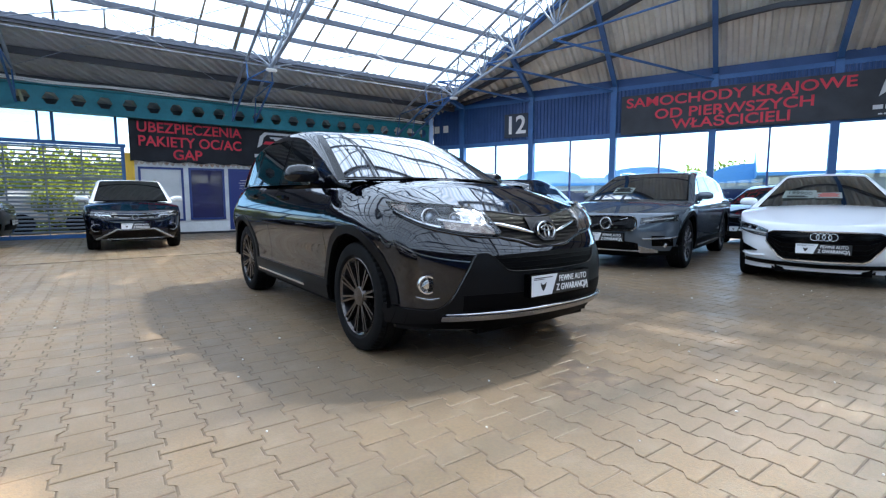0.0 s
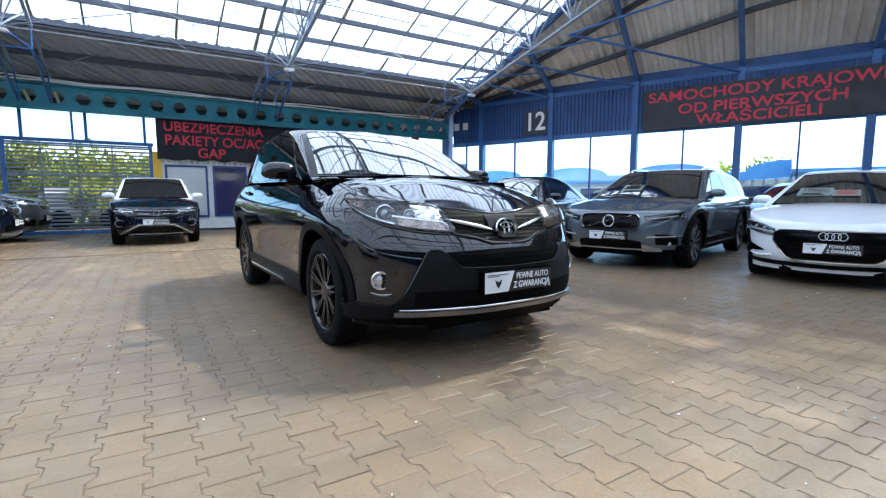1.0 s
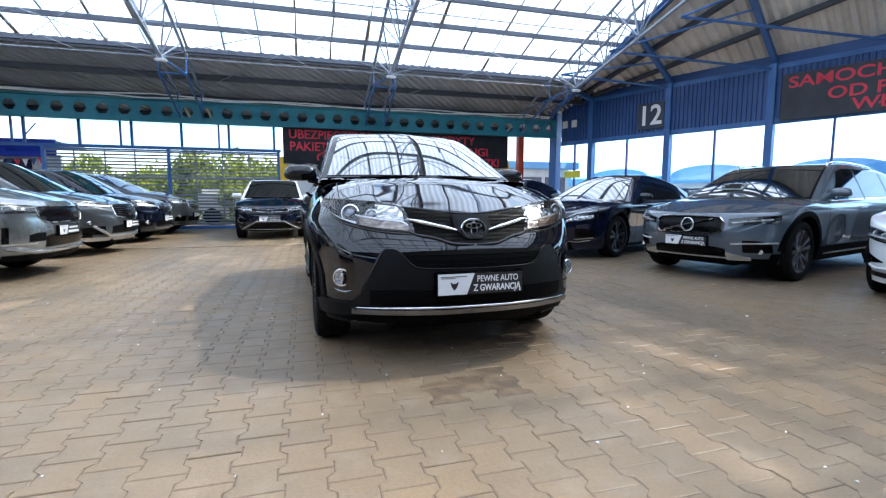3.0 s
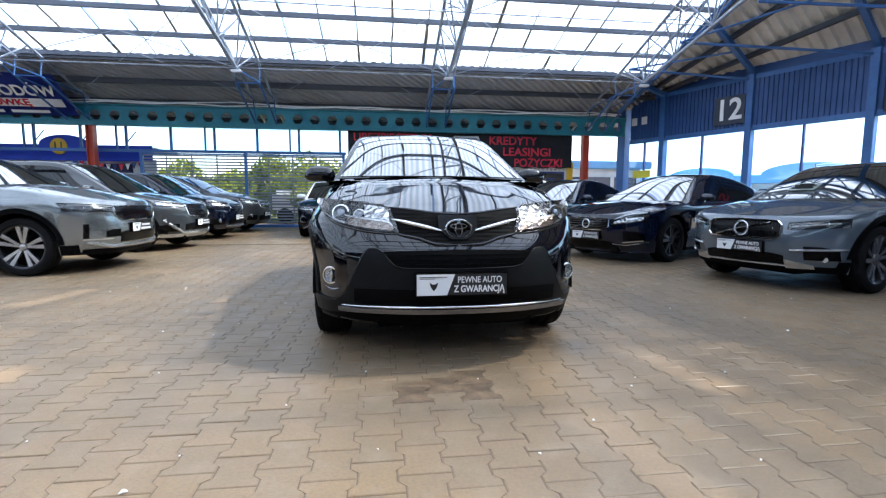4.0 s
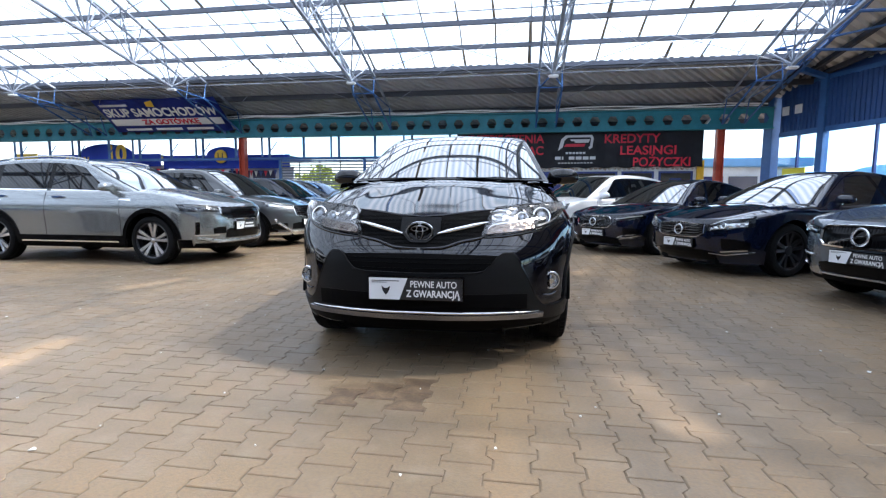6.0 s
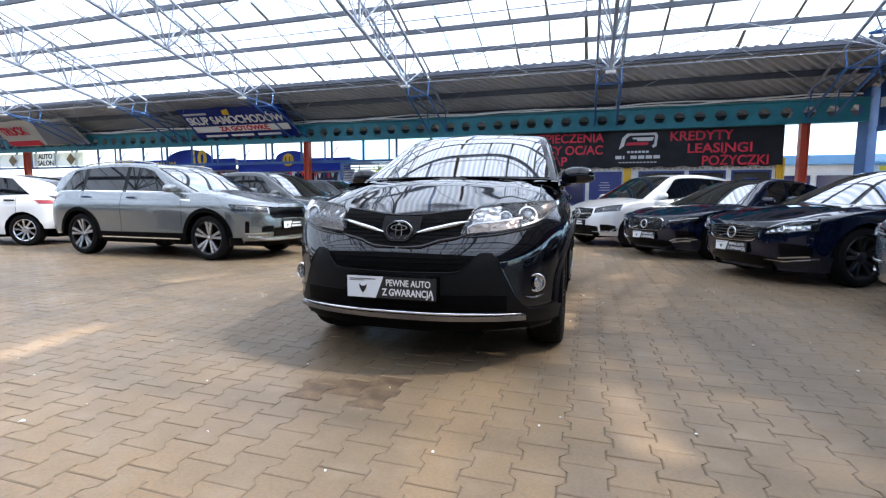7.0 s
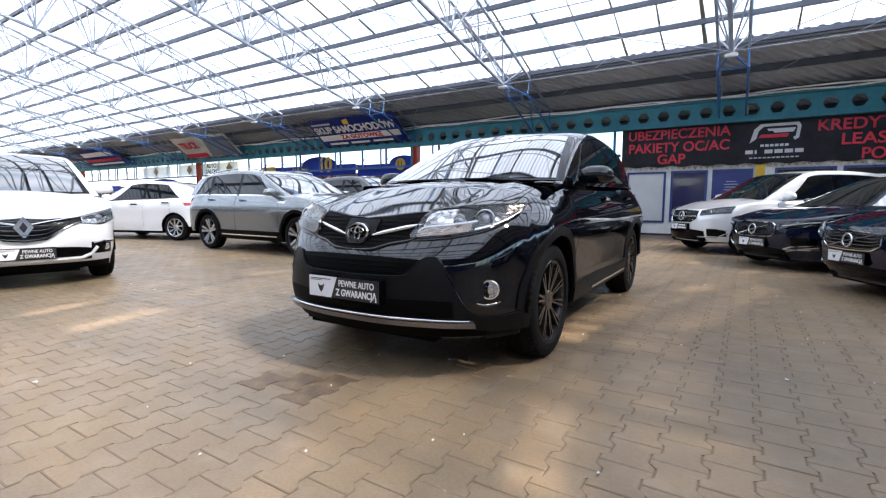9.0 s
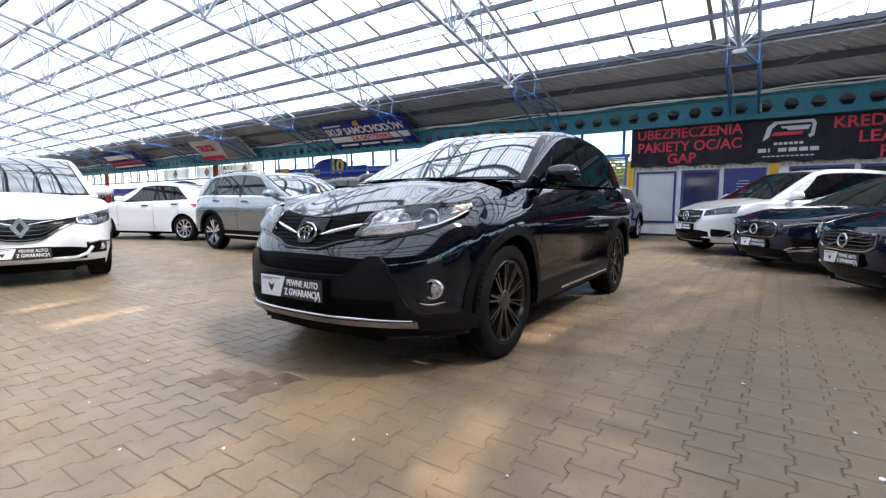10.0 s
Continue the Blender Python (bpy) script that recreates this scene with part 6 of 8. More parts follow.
def price_card(car, sh, x, w=0.36, h=0.13, figure="", ink=None):
    """A white price card at the windscreen base, as if leaning on the dashboard; dimming by the glass is in its colour.
    """
    c = x / (sh.W / 2)
    p = Vector(sh.glass(c, sh.cowl + 0.25 + 0.12 * c * c)) + Vector((0, -0.012, 0.02))
    q = Vector(sh.glass(c, sh.cowl + 0.45 + 0.12 * c * c)) + Vector((0, -0.012, 0.02))
    d = (q - p).normalized() * h
    bm = bmesh.new()
    vs = [bm.verts.new(v) for v in (p + Vector((-w / 2, 0, 0)), p + Vector((w / 2, 0, 0)), p + d + Vector((w / 2, 0, 0)), p + d + Vector((-w / 2, 0, 0)))]
    bm.faces.new(vs)
    bmesh.ops.solidify(bm, geom=bm.faces[:], thickness=0.004)
    k = part("price_card", bm, M_CARDDIM, car, "white price card on the windscreen")
    if figure:
        up = d.normalized()
        right = Vector((1, 0, 0))
        m = Matrix((right, up.cross(right) * -1, up)).transposed().to_4x4()
        m.translation = p + d * 0.62 + Vector((0, -0.006, 0.004))
        lettering("figure", figure, h * 0.55, m, M_PLATEBLACK, k, 0.001, width=w * 0.72)
        bm = bmesh.new()
        for i, f in enumerate((0.12, 0.24)):
            add_bar(bm, p + d * f + Vector((-w * 0.36, -0.006, 0.003)), p + d * f + Vector((w * (0.30 - 0.1 * i), -0.006, 0.003)), 0.005, square=True)
        part("print_bars", bm, M_PLATEBLACK, k)
        return
    bm = bmesh.new()
    for i, f in enumerate((0.28, 0.46, 0.64, 0.80)):
        e = w * (0.40, 0.33, 0.40, 0.26)[i]
        add_bar(bm, p + d * f + Vector((-e, -0.006, 0.003)), p + d * f + Vector((e, -0.006, 0.003)), 0.007, square=True)
    part("print_bars", bm, ink or M_PLATEBLACK, k)


def common_car(name, kind, p, m, label, body, rims="five", rim_mat=None, clad=None, trim=None, lamp=None, grille=None, badge=None, foglow=True, card=None, lip=None, rails=None, mirror_mat=None, plate_z=0.5, letters=False, intake=None, rear_from=None, width=0.235, bars=None, drl=None, frame_r=0.009):
    if rear_from:
        p = scaled(p, rear_from=rear_from)
    car, sh = start_car(name, p, m, label, body)
    seams = {"WAGON": (1.5, 2.82, 3.8), "SEDAN": (1.55, 2.84, 3.85), "SUV": (1.36, 2.68, 3.52), "BIGSUV": (1.45, 2.78, 3.72), "HATCH": (1.4, 2.58, 3.4), "MPV": (1.35, 2.5, 3.4), "CROSS": (1.3, 2.48, 3.3)}[kind]
    hy = (seams[1] - 0.25, seams[2] - 0.12)
    my = {"WAGON": (1.78, 1.06), "SEDAN": (1.82, 1.02), "SUV": (1.55, 1.13), "BIGSUV": (1.62, 1.16), "HATCH": (1.55, 1.10), "MPV": (1.5, 1.16), "CROSS": (1.46, 1.12)}[kind]
    side_kit(car, sh, body, W4[kind], seams, hy, trim=trim, clad=clad, mirror=my, mirror_mat=mirror_mat, handle_mat=trim)
    add_wheels(car, sh, rims, rim_mat or M_ALLOY, width)
    if grille:
        x1, lo, hi = grille
        part("grille", sh.front_patch(-x1, x1, lambda u: lo(abs(u)), lambda u: hi(abs(u)), 24, 6, 0.006, 0.012), M_GLOSSBLACK, car)
        fr = bmesh.new()
        for f in (lo, hi):
            pts = [Vector((x, sh.front(x, f(abs(x))) - 0.012, f(abs(x)))) for x in lin(-x1, x1, 19)]
            for a, b in zip(pts, pts[1:]):
                add_bar(fr, a, b, frame_r, 5)
        for x in (-x1, x1):
            add_bar(fr, (x, sh.front(x, lo(x1)) - 0.012, lo(x1)), (x, sh.front(x, hi(x1)) - 0.012, hi(x1)), frame_r, 5)
        part("grille_frame", fr, M_CHROME, car)
        if bars:
            bm = bmesh.new()
            if bars[0] == "v":
                n = bars[1]
                for i in range(n):
                    x = -x1 + 2 * x1 * (i + 0.5) / n
                    a, b = lo(abs(x)) + 0.015, hi(abs(x)) - 0.015
                    add_bar(bm, (x, sh.front(x, a) - 0.010, a), (x, sh.front(x, b) - 0.010, b), 0.0028, 4)
            else:
                for k in range(bars[1]):
                    f = (k + 0.5) / bars[1]
                    pts = []
                    for x in lin(-x1 + 0.02, x1 - 0.02, 17):
                        z = lo(abs(x)) + (hi(abs(x)) - lo(abs(x))) * f
                        pts.append(Vector((x, sh.front(x, z) - 0.010, z)))
                    for a, b in zip(pts, pts[1:]):
                        add_bar(bm, a, b, 0.006, 4)
            part("grille_insert", bm, bars[2], car)
    if lamp:
        x0, x1, lo, hi, mt, eye = lamp
        headlamps(car, sh, x0, x1, lo, hi, mt, eye)
    if drl:
        for s in (1, -1):
            x0, x1, z0, z1 = drl
            a, b = (x0, x1) if s > 0 else (-x1, -x0)
            part("running_light", sh.front_patch(a, b, lambda u: z0 + (z1 - z0) * (abs(u) - x0) / (x1 - x0) - 0.008, lambda u: z0 + (z1 - z0) * (abs(u) - x0) / (x1 - x0) + 0.008, 10, 2, 0.014, 0.01), M_CHROME, car)
    if intake:
        x1, z0, z1, mt = intake
        part("lower_intake", sh.front_patch(-x1, x1, lambda u: z0, lambda u: z1 - 0.03 * (abs(u) / x1) ** 4, 24, 4, 0.006, 0.012), mt, car)
    if foglow:
        for s in (1, -1):
            part("side_intake", sh.front_patch(*((0.60, 0.82) if s > 0 else (-0.82, -0.60)), lambda u: 0.36, lambda u: 0.50 - 0.25 * max(0, abs(u) - 0.72), 10, 4, 0.006, 0.012), M_GLOSSBLACK, car)
    if lip:
        part("bumper_lip", sh.front_patch(-0.80, 0.80, lambda u: sh.p["chin"] + 0.005, lambda u: sh.p["chin"] + 0.07, 30, 3, 0.012, 0.03), lip, car, smooth=True)
    if badge:
        z, r, style = badge
        y = sh.front(0, z) - 0.018
        if style == "ring":
            ring_badge(car, 0, y, z, r, r, r * 0.16, M_ALLOY, -5)
        elif style == "rings":
            for k in (-1.5, -0.5, 0.5, 1.5):
                ring_badge(car, k * r * 1.35, y, z, r, r, r * 0.15, M_ALLOY, -5)
        elif style == "diamond":
            bm = extrude_outline([(0, r * 1.25), (r * 0.85, 0), (0, -r * 1.25), (-r * 0.85, 0)], -0.012, 0.02)
            d = part("badge", bm, M_CHROME, car)
            d.matrix_basis = pose(0, y, z)
            dd = part("badge_recess", extrude_outline([(0, r * 0.6), (r * 0.36, 0), (0, -r * 0.6), (-r * 0.36, 0)], -0.016, -0.011), M_LAMPDARK, d)
    pl = plate(car, sh, plate_z, letters=letters)
    if card:
        price_card(car, sh, *card)
    if rails:
        for s in (1, -1):
            bm = bmesh.new()
            pts = [Vector(sh.glass(s * 0.86, y)) + Vector((0, 0, 0.03)) for y in lin(sh.p["screen_top"] + 0.15, sh.back - 0.7, 12)]
            for a, b in zip(pts, pts[1:]):
                add_bar(bm, a, b, 0.014)
            for q in (pts[0], pts[-1]):
                add_bar(bm, q, q + Vector((0, 0, -0.05)), 0.013)
            part("roof_rail", bm, rails, car)
    rear_lamps(car, sh, sh.shoulder(sh.L) - 0.15, sh.shoulder(sh.L) - 0.07, 0.62)
    return car, sh


def curve(*pts):
    return spline(pts)
# ---------------------------------------------------------------- the cars in their places
M_BRIGHTTRIM = material("satin_silver_trim", (0.7, 0.71, 0.73), 0.25, 0.8)
hero_car(pose(2.15, 1.83, 0, 0, 0, 1.0))

car, sh = common_car("estate_car", "WAGON", WAGON, pose(5.74, 4.10, 0, 0, 0, -74), "slate grey estate car with black cladding and silver bumper trim", P_GREY, "twin", M_GUNTRIM, clad=M_PLASTIC, trim=M_CHROME,
           lamp=(0.46, 0.86, curve((0.46, 0.665), (0.86, 0.70)), curve((0.46, 0.735), (0.7, 0.772), (0.86, 0.79)), M_HOUSING, ((0.62, 0.72, 0.022), (0.74, 0.735, 0.022))),
           grille=(0.41, curve((0, 0.56), (0.36, 0.57), (0.41, 0.61)), curve((0, 0.765), (0.36, 0.755), (0.41, 0.71))), frame_r=0.014, bars=("v", 26, M_PLASTIC), badge=(0.665, 0.075, "ring"), lip=M_PLASTIC, intake=(0.44, 0.30, 0.42, M_GLOSSBLACK), card=(-0.30, 0.32, 0.20), rails=M_CHROME, plate_z=0.47, letters=True)
front_line(car, sh, "grille_bar", [(-0.30, 0.59), (0.30, 0.735)], 0.011, M_CHROME, 0.016, False)
front_line(car, sh, "lamp_signature", [(0.50, 0.70), (0.62, 0.715), (0.82, 0.745)], 0.007, M_WHITETXT)
front_line(car, sh, "bumper_trim", [(0.50, 0.455), (0.86, 0.475)], 0.012, M_ALLOY)
front_line(car, sh, "skid_edge", [(0.0, 0.285), (0.46, 0.285)], 0.012, M_ALLOY)
for s in (1, -1):
    part("skid_corner", sh.front_patch(*((0.44, 0.66) if s > 0 else (-0.66, -0.44)), lambda u: 0.265 + 0.02 * (abs(u) - 0.44), lambda u: 0.36 - 0.24 * (abs(u) - 0.44), 8, 4, 0.014, 0.014), M_ALLOY, car)
fog_lamp(car, sh, 0.74, 0.37, 0.028, M_LAMPBRIGHT)
sill_strip(car, sh, 0.30, M_ALLOY)
car, sh = common_car("sedan_car", "SEDAN", scaled(SEDAN, L=4.64, W=1.865, wb=2.78, fo=0.95), pose(4.95, 6.44, 0, 0, 0, -64), "glossy black sporty car with dark alloy wheels", P_BLACK2, "twin", M_DARKALLOY, trim=M_GUNTRIM,
           lamp=(0.45, 0.85, curve((0.45, 0.59), (0.85, 0.655)), curve((0.45, 0.665), (0.65, 0.765), (0.85, 0.80)), M_LAMP, ((0.62, 0.672, 0.038),)),
           grille=(0.40, curve((0, 0.50), (0.3, 0.51), (0.40, 0.56)), curve((0, 0.70), (0.40, 0.68))), bars=("h", 5, M_GUNTRIM), badge=(0.60, 0.065, "ring"), intake=(0.5, 0.2, 0.34, M_GLOSSBLACK), drl=(0.58, 0.80, 0.33, 0.36), plate_z=0.42, letters=True)
front_line(car, sh, "grille_bar", [(-0.32, 0.52), (0.32, 0.67)], 0.010, M_GUNTRIM, 0.016, False)
front_line(car, sh, "bumper_trim", [(0.44, 0.30), (0.62, 0.285), (0.84, 0.33)], 0.009, M_CHROME)
car, sh = common_car("sedan_car", "SEDAN", scaled(SEDAN, W=1.88, wb=2.94, fo=0.80), pose(4.12, 8.70, 0, 0, 0, -52), "glossy black saloon with chrome grille and silver multi-spoke wheels", P_BLACK2, "multi", M_ALLOY, trim=M_CHROME,
           lamp=(0.46, 0.86, curve((0.46, 0.62), (0.86, 0.67)), curve((0.46, 0.69), (0.7, 0.74), (0.86, 0.76)), M_HOUSING, ((0.66, 0.70, 0.022),)),
           grille=(0.40, curve((0, 0.49), (0.34, 0.50), (0.40, 0.55)), curve((0, 0.71), (0.34, 0.705), (0.40, 0.66))), bars=("v", 26, M_GUNTRIM), badge=(0.60, 0.07, "ring"), intake=(0.5, 0.2, 0.33, M_GLOSSBLACK), drl=(0.52, 0.82, 0.30, 0.37), plate_z=0.40, letters=True)
front_line(car, sh, "grille_bar", [(-0.30, 0.52), (0.30, 0.67)], 0.010, M_CHROME, 0.016, False)
front_line(car, sh, "bumper_trim", [(0.82, 0.39), (0.60, 0.365), (0.50, 0.325), (0.82, 0.325)], 0.009, M_CHROME)
front_line(car, sh, "lamp_signature", [(0.50, 0.665), (0.64, 0.685), (0.84, 0.725)], 0.007, M_WHITETXT)
car, sh = common_car("suv_car", "SUV", scaled(SUV, L=4.66, W=1.89, H=1.64, wb=2.87), pose(2.88, 10.68, 0, 0, 0, -52), "bright silver SUV with black grille and silver multi-spoke wheels", P_BRIGHT, "multi", M_ALLOY, trim=M_CHROME, card=(-0.2, 0.3, 0.1),
           lamp=(0.46, 0.86, curve((0.46, 0.745), (0.86, 0.80)), curve((0.46, 0.84), (0.7, 0.90), (0.86, 0.93)), M_LAMPDARK, ((0.62, 0.82, 0.035),)),
           grille=(0.42, curve((0, 0.62), (0.3, 0.62), (0.42, 0.70)), curve((0, 0.86), (0.42, 0.84))), bars=("h", 3, M_CHROME), badge=(0.74, 0.085, "ring"), intake=(0.56, 0.27, 0.48, M_GLOSSBLACK), plate_z=0.53)
front_line(car, sh, "grille_bar", [(0.0, 0.72), (0.40, 0.735)], 0.018, M_ALLOY, 0.014)
front_line(car, sh, "bumper_trim", [(0.44, 0.34), (0.72, 0.34), (0.84, 0.42)], 0.012, M_BRIGHTTRIM)
front_line(car, sh, "badge_spoke", [(0.0, 0.82), (0.0, 0.74), (0.068, 0.70)], 0.008, M_CHROME, 0.02)
car, sh = common_car("sedan_car", "SEDAN", scaled(SEDAN, W=1.83, wb=2.93, n=2.6), pose(6.47, 1.78, 0, 0, 0, -73) @ Matrix.Diagonal((0.95, 0.95, 0.95, 1)), "pearl white saloon with a wide black grille and a price card", P_PEARL, "five", M_ALLOY, trim=M_CHROME,
           lamp=(0.55, 0.88, curve((0.55, 0.575), (0.7, 0.60), (0.88, 0.655)), curve((0.55, 0.665), (0.7, 0.72), (0.88, 0.755)), M_LAMP, ((0.66, 0.665, 0.024), (0.75, 0.685, 0.024))),
           grille=(0.56, curve((0, 0.30), (0.38, 0.31), (0.56, 0.52)), curve((0, 0.665), (0.5, 0.655), (0.56, 0.62))), frame_r=0.012, bars=("h", 6, M_PLASTIC), badge=(0.60, 0.042, "rings"), plate_z=0.46, letters=True, card=(-0.36, 0.38, 0.24, "199900"), lip=P_PEARL, foglow=False)
for s in (1, -1):
    part("side_intake", sh.front_patch(*((0.66, 0.87) if s > 0 else (-0.87, -0.66)), lambda u: 0.37 + 0.10 * (0.87 - abs(u)), lambda u: 0.40 + 0.42 * (abs(u) - 0.66), 10, 4, 0.006, 0.012), M_GLOSSBLACK, car)
part("lower_slot", sh.front_patch(-0.78, 0.78, lambda u: 0.232 + 0.02 * abs(u), lambda u: 0.272 + 0.03 * abs(u), 30, 3, 0.024, 0.012), M_GLOSSBLACK, car)
price_card(car, sh, 0.06, 0.30, 0.17, "", M_PINKTXT)
front_line(car, sh, "lamp_signature", [(0.56, 0.625), (0.86, 0.665)], 0.008, M_WHITETXT)
front_line(car, sh, "bumper_blade", [(0.58, 0.34), (0.74, 0.32), (0.88, 0.36)], 0.014, P_PEARL, 0.008)
car, sh = common_car("crossover_car", "CROSS", scaled(CROSS, cabin_mat=P_WHITE), pose(0.42, 11.1, 0, 0, 0, 0) @ Matrix.Diagonal((0.93, 0.93, 0.93, 1)), "dark blue crossover with a white roof and silver bumper trim", P_DKBLUE, "five", M_ALLOY, clad=M_PLASTIC, mirror_mat=P_WHITE,
           lamp=(0.42, 0.84, curve((0.42, 0.735), (0.84, 0.75)), curve((0.42, 0.80), (0.84, 0.845)), M_LAMP, ((0.66, 0.785, 0.028),)),
           grille=(0.44, curve((0, 0.665), (0.44, 0.72)), curve((0, 0.80), (0.44, 0.805))), bars=("h", 2, M_CHROME), badge=(0.72, 0.055, "ring"), intake=(0.5, 0.28, 0.44, M_GLOSSBLACK), plate_z=0.53, letters=True, rails=M_CHROME)
front_line(car, sh, "grille_bar", [(0.0, 0.765), (0.62, 0.785)], 0.008, M_CHROME)
front_line(car, sh, "grille_bar", [(0.0, 0.70), (0.55, 0.71), (0.66, 0.745)], 0.010, M_CHROME)
front_line(car, sh, "bumper_trim", [(0.0, 0.465), (0.34, 0.462), (0.50, 0.37), (0.70, 0.255)], 0.022, M_ALLOY)
front_line(car, sh, "chin_trim", [(0.0, 0.255), (0.52, 0.26)], 0.010, M_ALLOY)
for s in (1, -1):
    o = ring_badge(car, s * 0.69, sh.front(0.69, 0.50) - 0.012, 0.50, 0.095, 0.075, 0.009, M_ALLOY, 0, "intake_ring")
    o.matrix_basis = pose(s * 0.69, sh.front(0.69, 0.50) - 0.012, 0.50, 0, 0, s * 22)
# the row with their noses to the aisle
car, sh = common_car("suv_car", "BIGSUV", BIGSUV, pose(-1.74, 6.52, 0, 0, 0, 89.3), "silver-grey seven-seat SUV with two-tone alloy wheels", P_SILVER, "blade", M_ALLOY, clad=M_PLASTIC, trim=M_CHROME, rails=M_ALLOY,
           lamp=(0.50, 0.91, curve((0.50, 0.795), (0.91, 0.80)), curve((0.50, 0.87), (0.91, 0.905)), M_LAMPDARK, ((0.64, 0.83, 0.022), (0.72, 0.835, 0.022), (0.80, 0.84, 0.022))),
           grille=(0.52, curve((0, 0.68), (0.4, 0.68), (0.52, 0.76)), curve((0, 0.865), (0.52, 0.87))), bars=("v", 26, M_GUNTRIM), intake=(0.44, 0.39, 0.545, M_GLOSSBLACK), lip=M_PLASTIC, plate_z=0.575, foglow=False)
front_line(car, sh, "skid_edge", [(0.0, 0.335), (0.56, 0.34), (0.80, 0.40)], 0.026, M_ALLOY, 0.01)
for s in (1, -1):
    part("side_slot", sh.front_patch(*((0.785, 0.822) if s > 0 else (-0.822, -0.785)), lambda u: 0.455, lambda u: 0.64, 6, 6, 0.006, 0.012), M_GLOSSBLACK, car)
    part("slot_trim", sh.front_patch(*((0.56, 0.822) if s > 0 else (-0.822, -0.56)), lambda u: 0.436, lambda u: 0.452, 12, 3, 0.012, 0.012), M_ALLOY, car)
    part("fog_recess", sh.front_patch(*((0.45, 0.64) if s > 0 else (-0.64, -0.45)), lambda u: 0.465, lambda u: 0.565 - 0.25 * max(0, abs(u) - 0.56), 10, 5, 0.006, 0.012), M_PLASTIC, car)
    part("wing_badge", sh.side_patch(1.26, 1.46, lambda u: 0.952 + 0.06 * (u - 1.26), lambda u: 0.985, s, 6, 3, 0.006, 0.006), M_CHROME, car)
front_line(car, sh, "lamp_signature", [(0.52, 0.862), (0.66, 0.868), (0.88, 0.888)], 0.004, M_WHITETXT)
sill_strip(car, sh, 0.33, M_CHROME)
car, sh = common_car("suv_car", "SUV", SUV, pose(-1.80, 9.15, 0, 0, 0, 86), "gunmetal grey SUV with a black grille", P_GUN, "five", M_ALLOY, clad=M_PLASTIC,
           lamp=(0.44, 0.86, curve((0.44, 0.80), (0.86, 0.84)), curve((0.44, 0.87), (0.86, 0.94)), M_LAMP, ((0.66, 0.86, 0.03),)),
           grille=(0.42, curve((0, 0.60), (0.42, 0.66)), curve((0, 0.87), (0.42, 0.86))), bars=("h", 6, M_GUNTRIM), intake=(0.5, 0.38, 0.52, M_PLASTIC), lip=M_ALLOY, plate_z=0.52)
front_line(car, sh, "skid_edge", [(0.0, 0.33), (0.52, 0.33), (0.74, 0.50)], 0.028, M_ALLOY, 0.008)
front_line(car, sh, "lamp_signature", [(0.46, 0.835), (0.66, 0.85), (0.84, 0.905)], 0.008, M_WHITETXT)
fog_lamp(car, sh, 0.76, 0.56, 0.035, M_LAMPBRIGHT)
car, sh = common_car("suv_car", "CROSS", CROSS, pose(-1.82, 11.65, 0, 0, 0, 86), "dark blue compact SUV with bright headlamps", P_DKBLUE, "five", M_ALLOY, clad=M_PLASTIC,
           lamp=(0.42, 0.84, curve((0.42, 0.76), (0.84, 0.80)), curve((0.42, 0.87), (0.84, 0.93)), M_LAMP, ((0.64, 0.83, 0.035),)),
           grille=(0.40, curve((0, 0.66), (0.40, 0.74)), curve((0, 0.84), (0.40, 0.85))), bars=("h", 4, M_GUNTRIM), intake=(0.5, 0.36, 0.5, M_PLASTIC), plate_z=0.52)
fog_lamp(car, sh, 0.70, 0.45, 0.045, M_LAMPBRIGHT)
front_line(car, sh, "skid_edge", [(0.0, 0.31), (0.55, 0.32)], 0.024, M_ALLOY, 0.008)
front_line(car, sh, "grille_bar", [(0.0, 0.79), (0.42, 0.815)], 0.012, M_CHROME)
car, sh = common_car("suv_car", "BIGSUV", BIGSUV, pose(-1.75, 14.15, 0, 0, 0, 86), "dark grey SUV beside the slatted fence", P_GUN, "five", M_ALLOY, clad=M_PLASTIC, rails=M_ALLOY,
           lamp=(0.46, 0.88, curve((0.46, 0.80), (0.88, 0.84)), curve((0.46, 0.90), (0.88, 0.96)), M_LAMP, ((0.66, 0.87, 0.04),)),
           grille=(0.44, curve((0, 0.66), (0.44, 0.72)), curve((0, 0.90), (0.44, 0.90))), bars=("h", 4, M_CHROME), intake=(0.5, 0.36, 0.5, M_PLASTIC), plate_z=0.52)
fog_lamp(car, sh, 0.74, 0.50, 0.045, M_LAMPBRIGHT)
front_line(car, sh, "grille_bar", [(0.0, 0.80), (0.44, 0.82)], 0.016, M_CHROME)
common_car("hatchback_car", "HATCH", HATCH, pose(-11.77, 5.98, 0, 0, 0, -70), "white hatchback with silver five-spoke wheels", P_WHITE, "turbine", M_ALLOY, trim=M_GLOSSBLACK,
           lamp=(0.46, 0.84, curve((0.46, 0.70), (0.84, 0.74)), curve((0.46, 0.78), (0.84, 0.86)), M_LAMP, None), grille=(0.4, curve((0, 0.60), (0.4, 0.64)), curve((0, 0.74), (0.4, 0.74))), plate_z=0.45, rear_from=3.3)
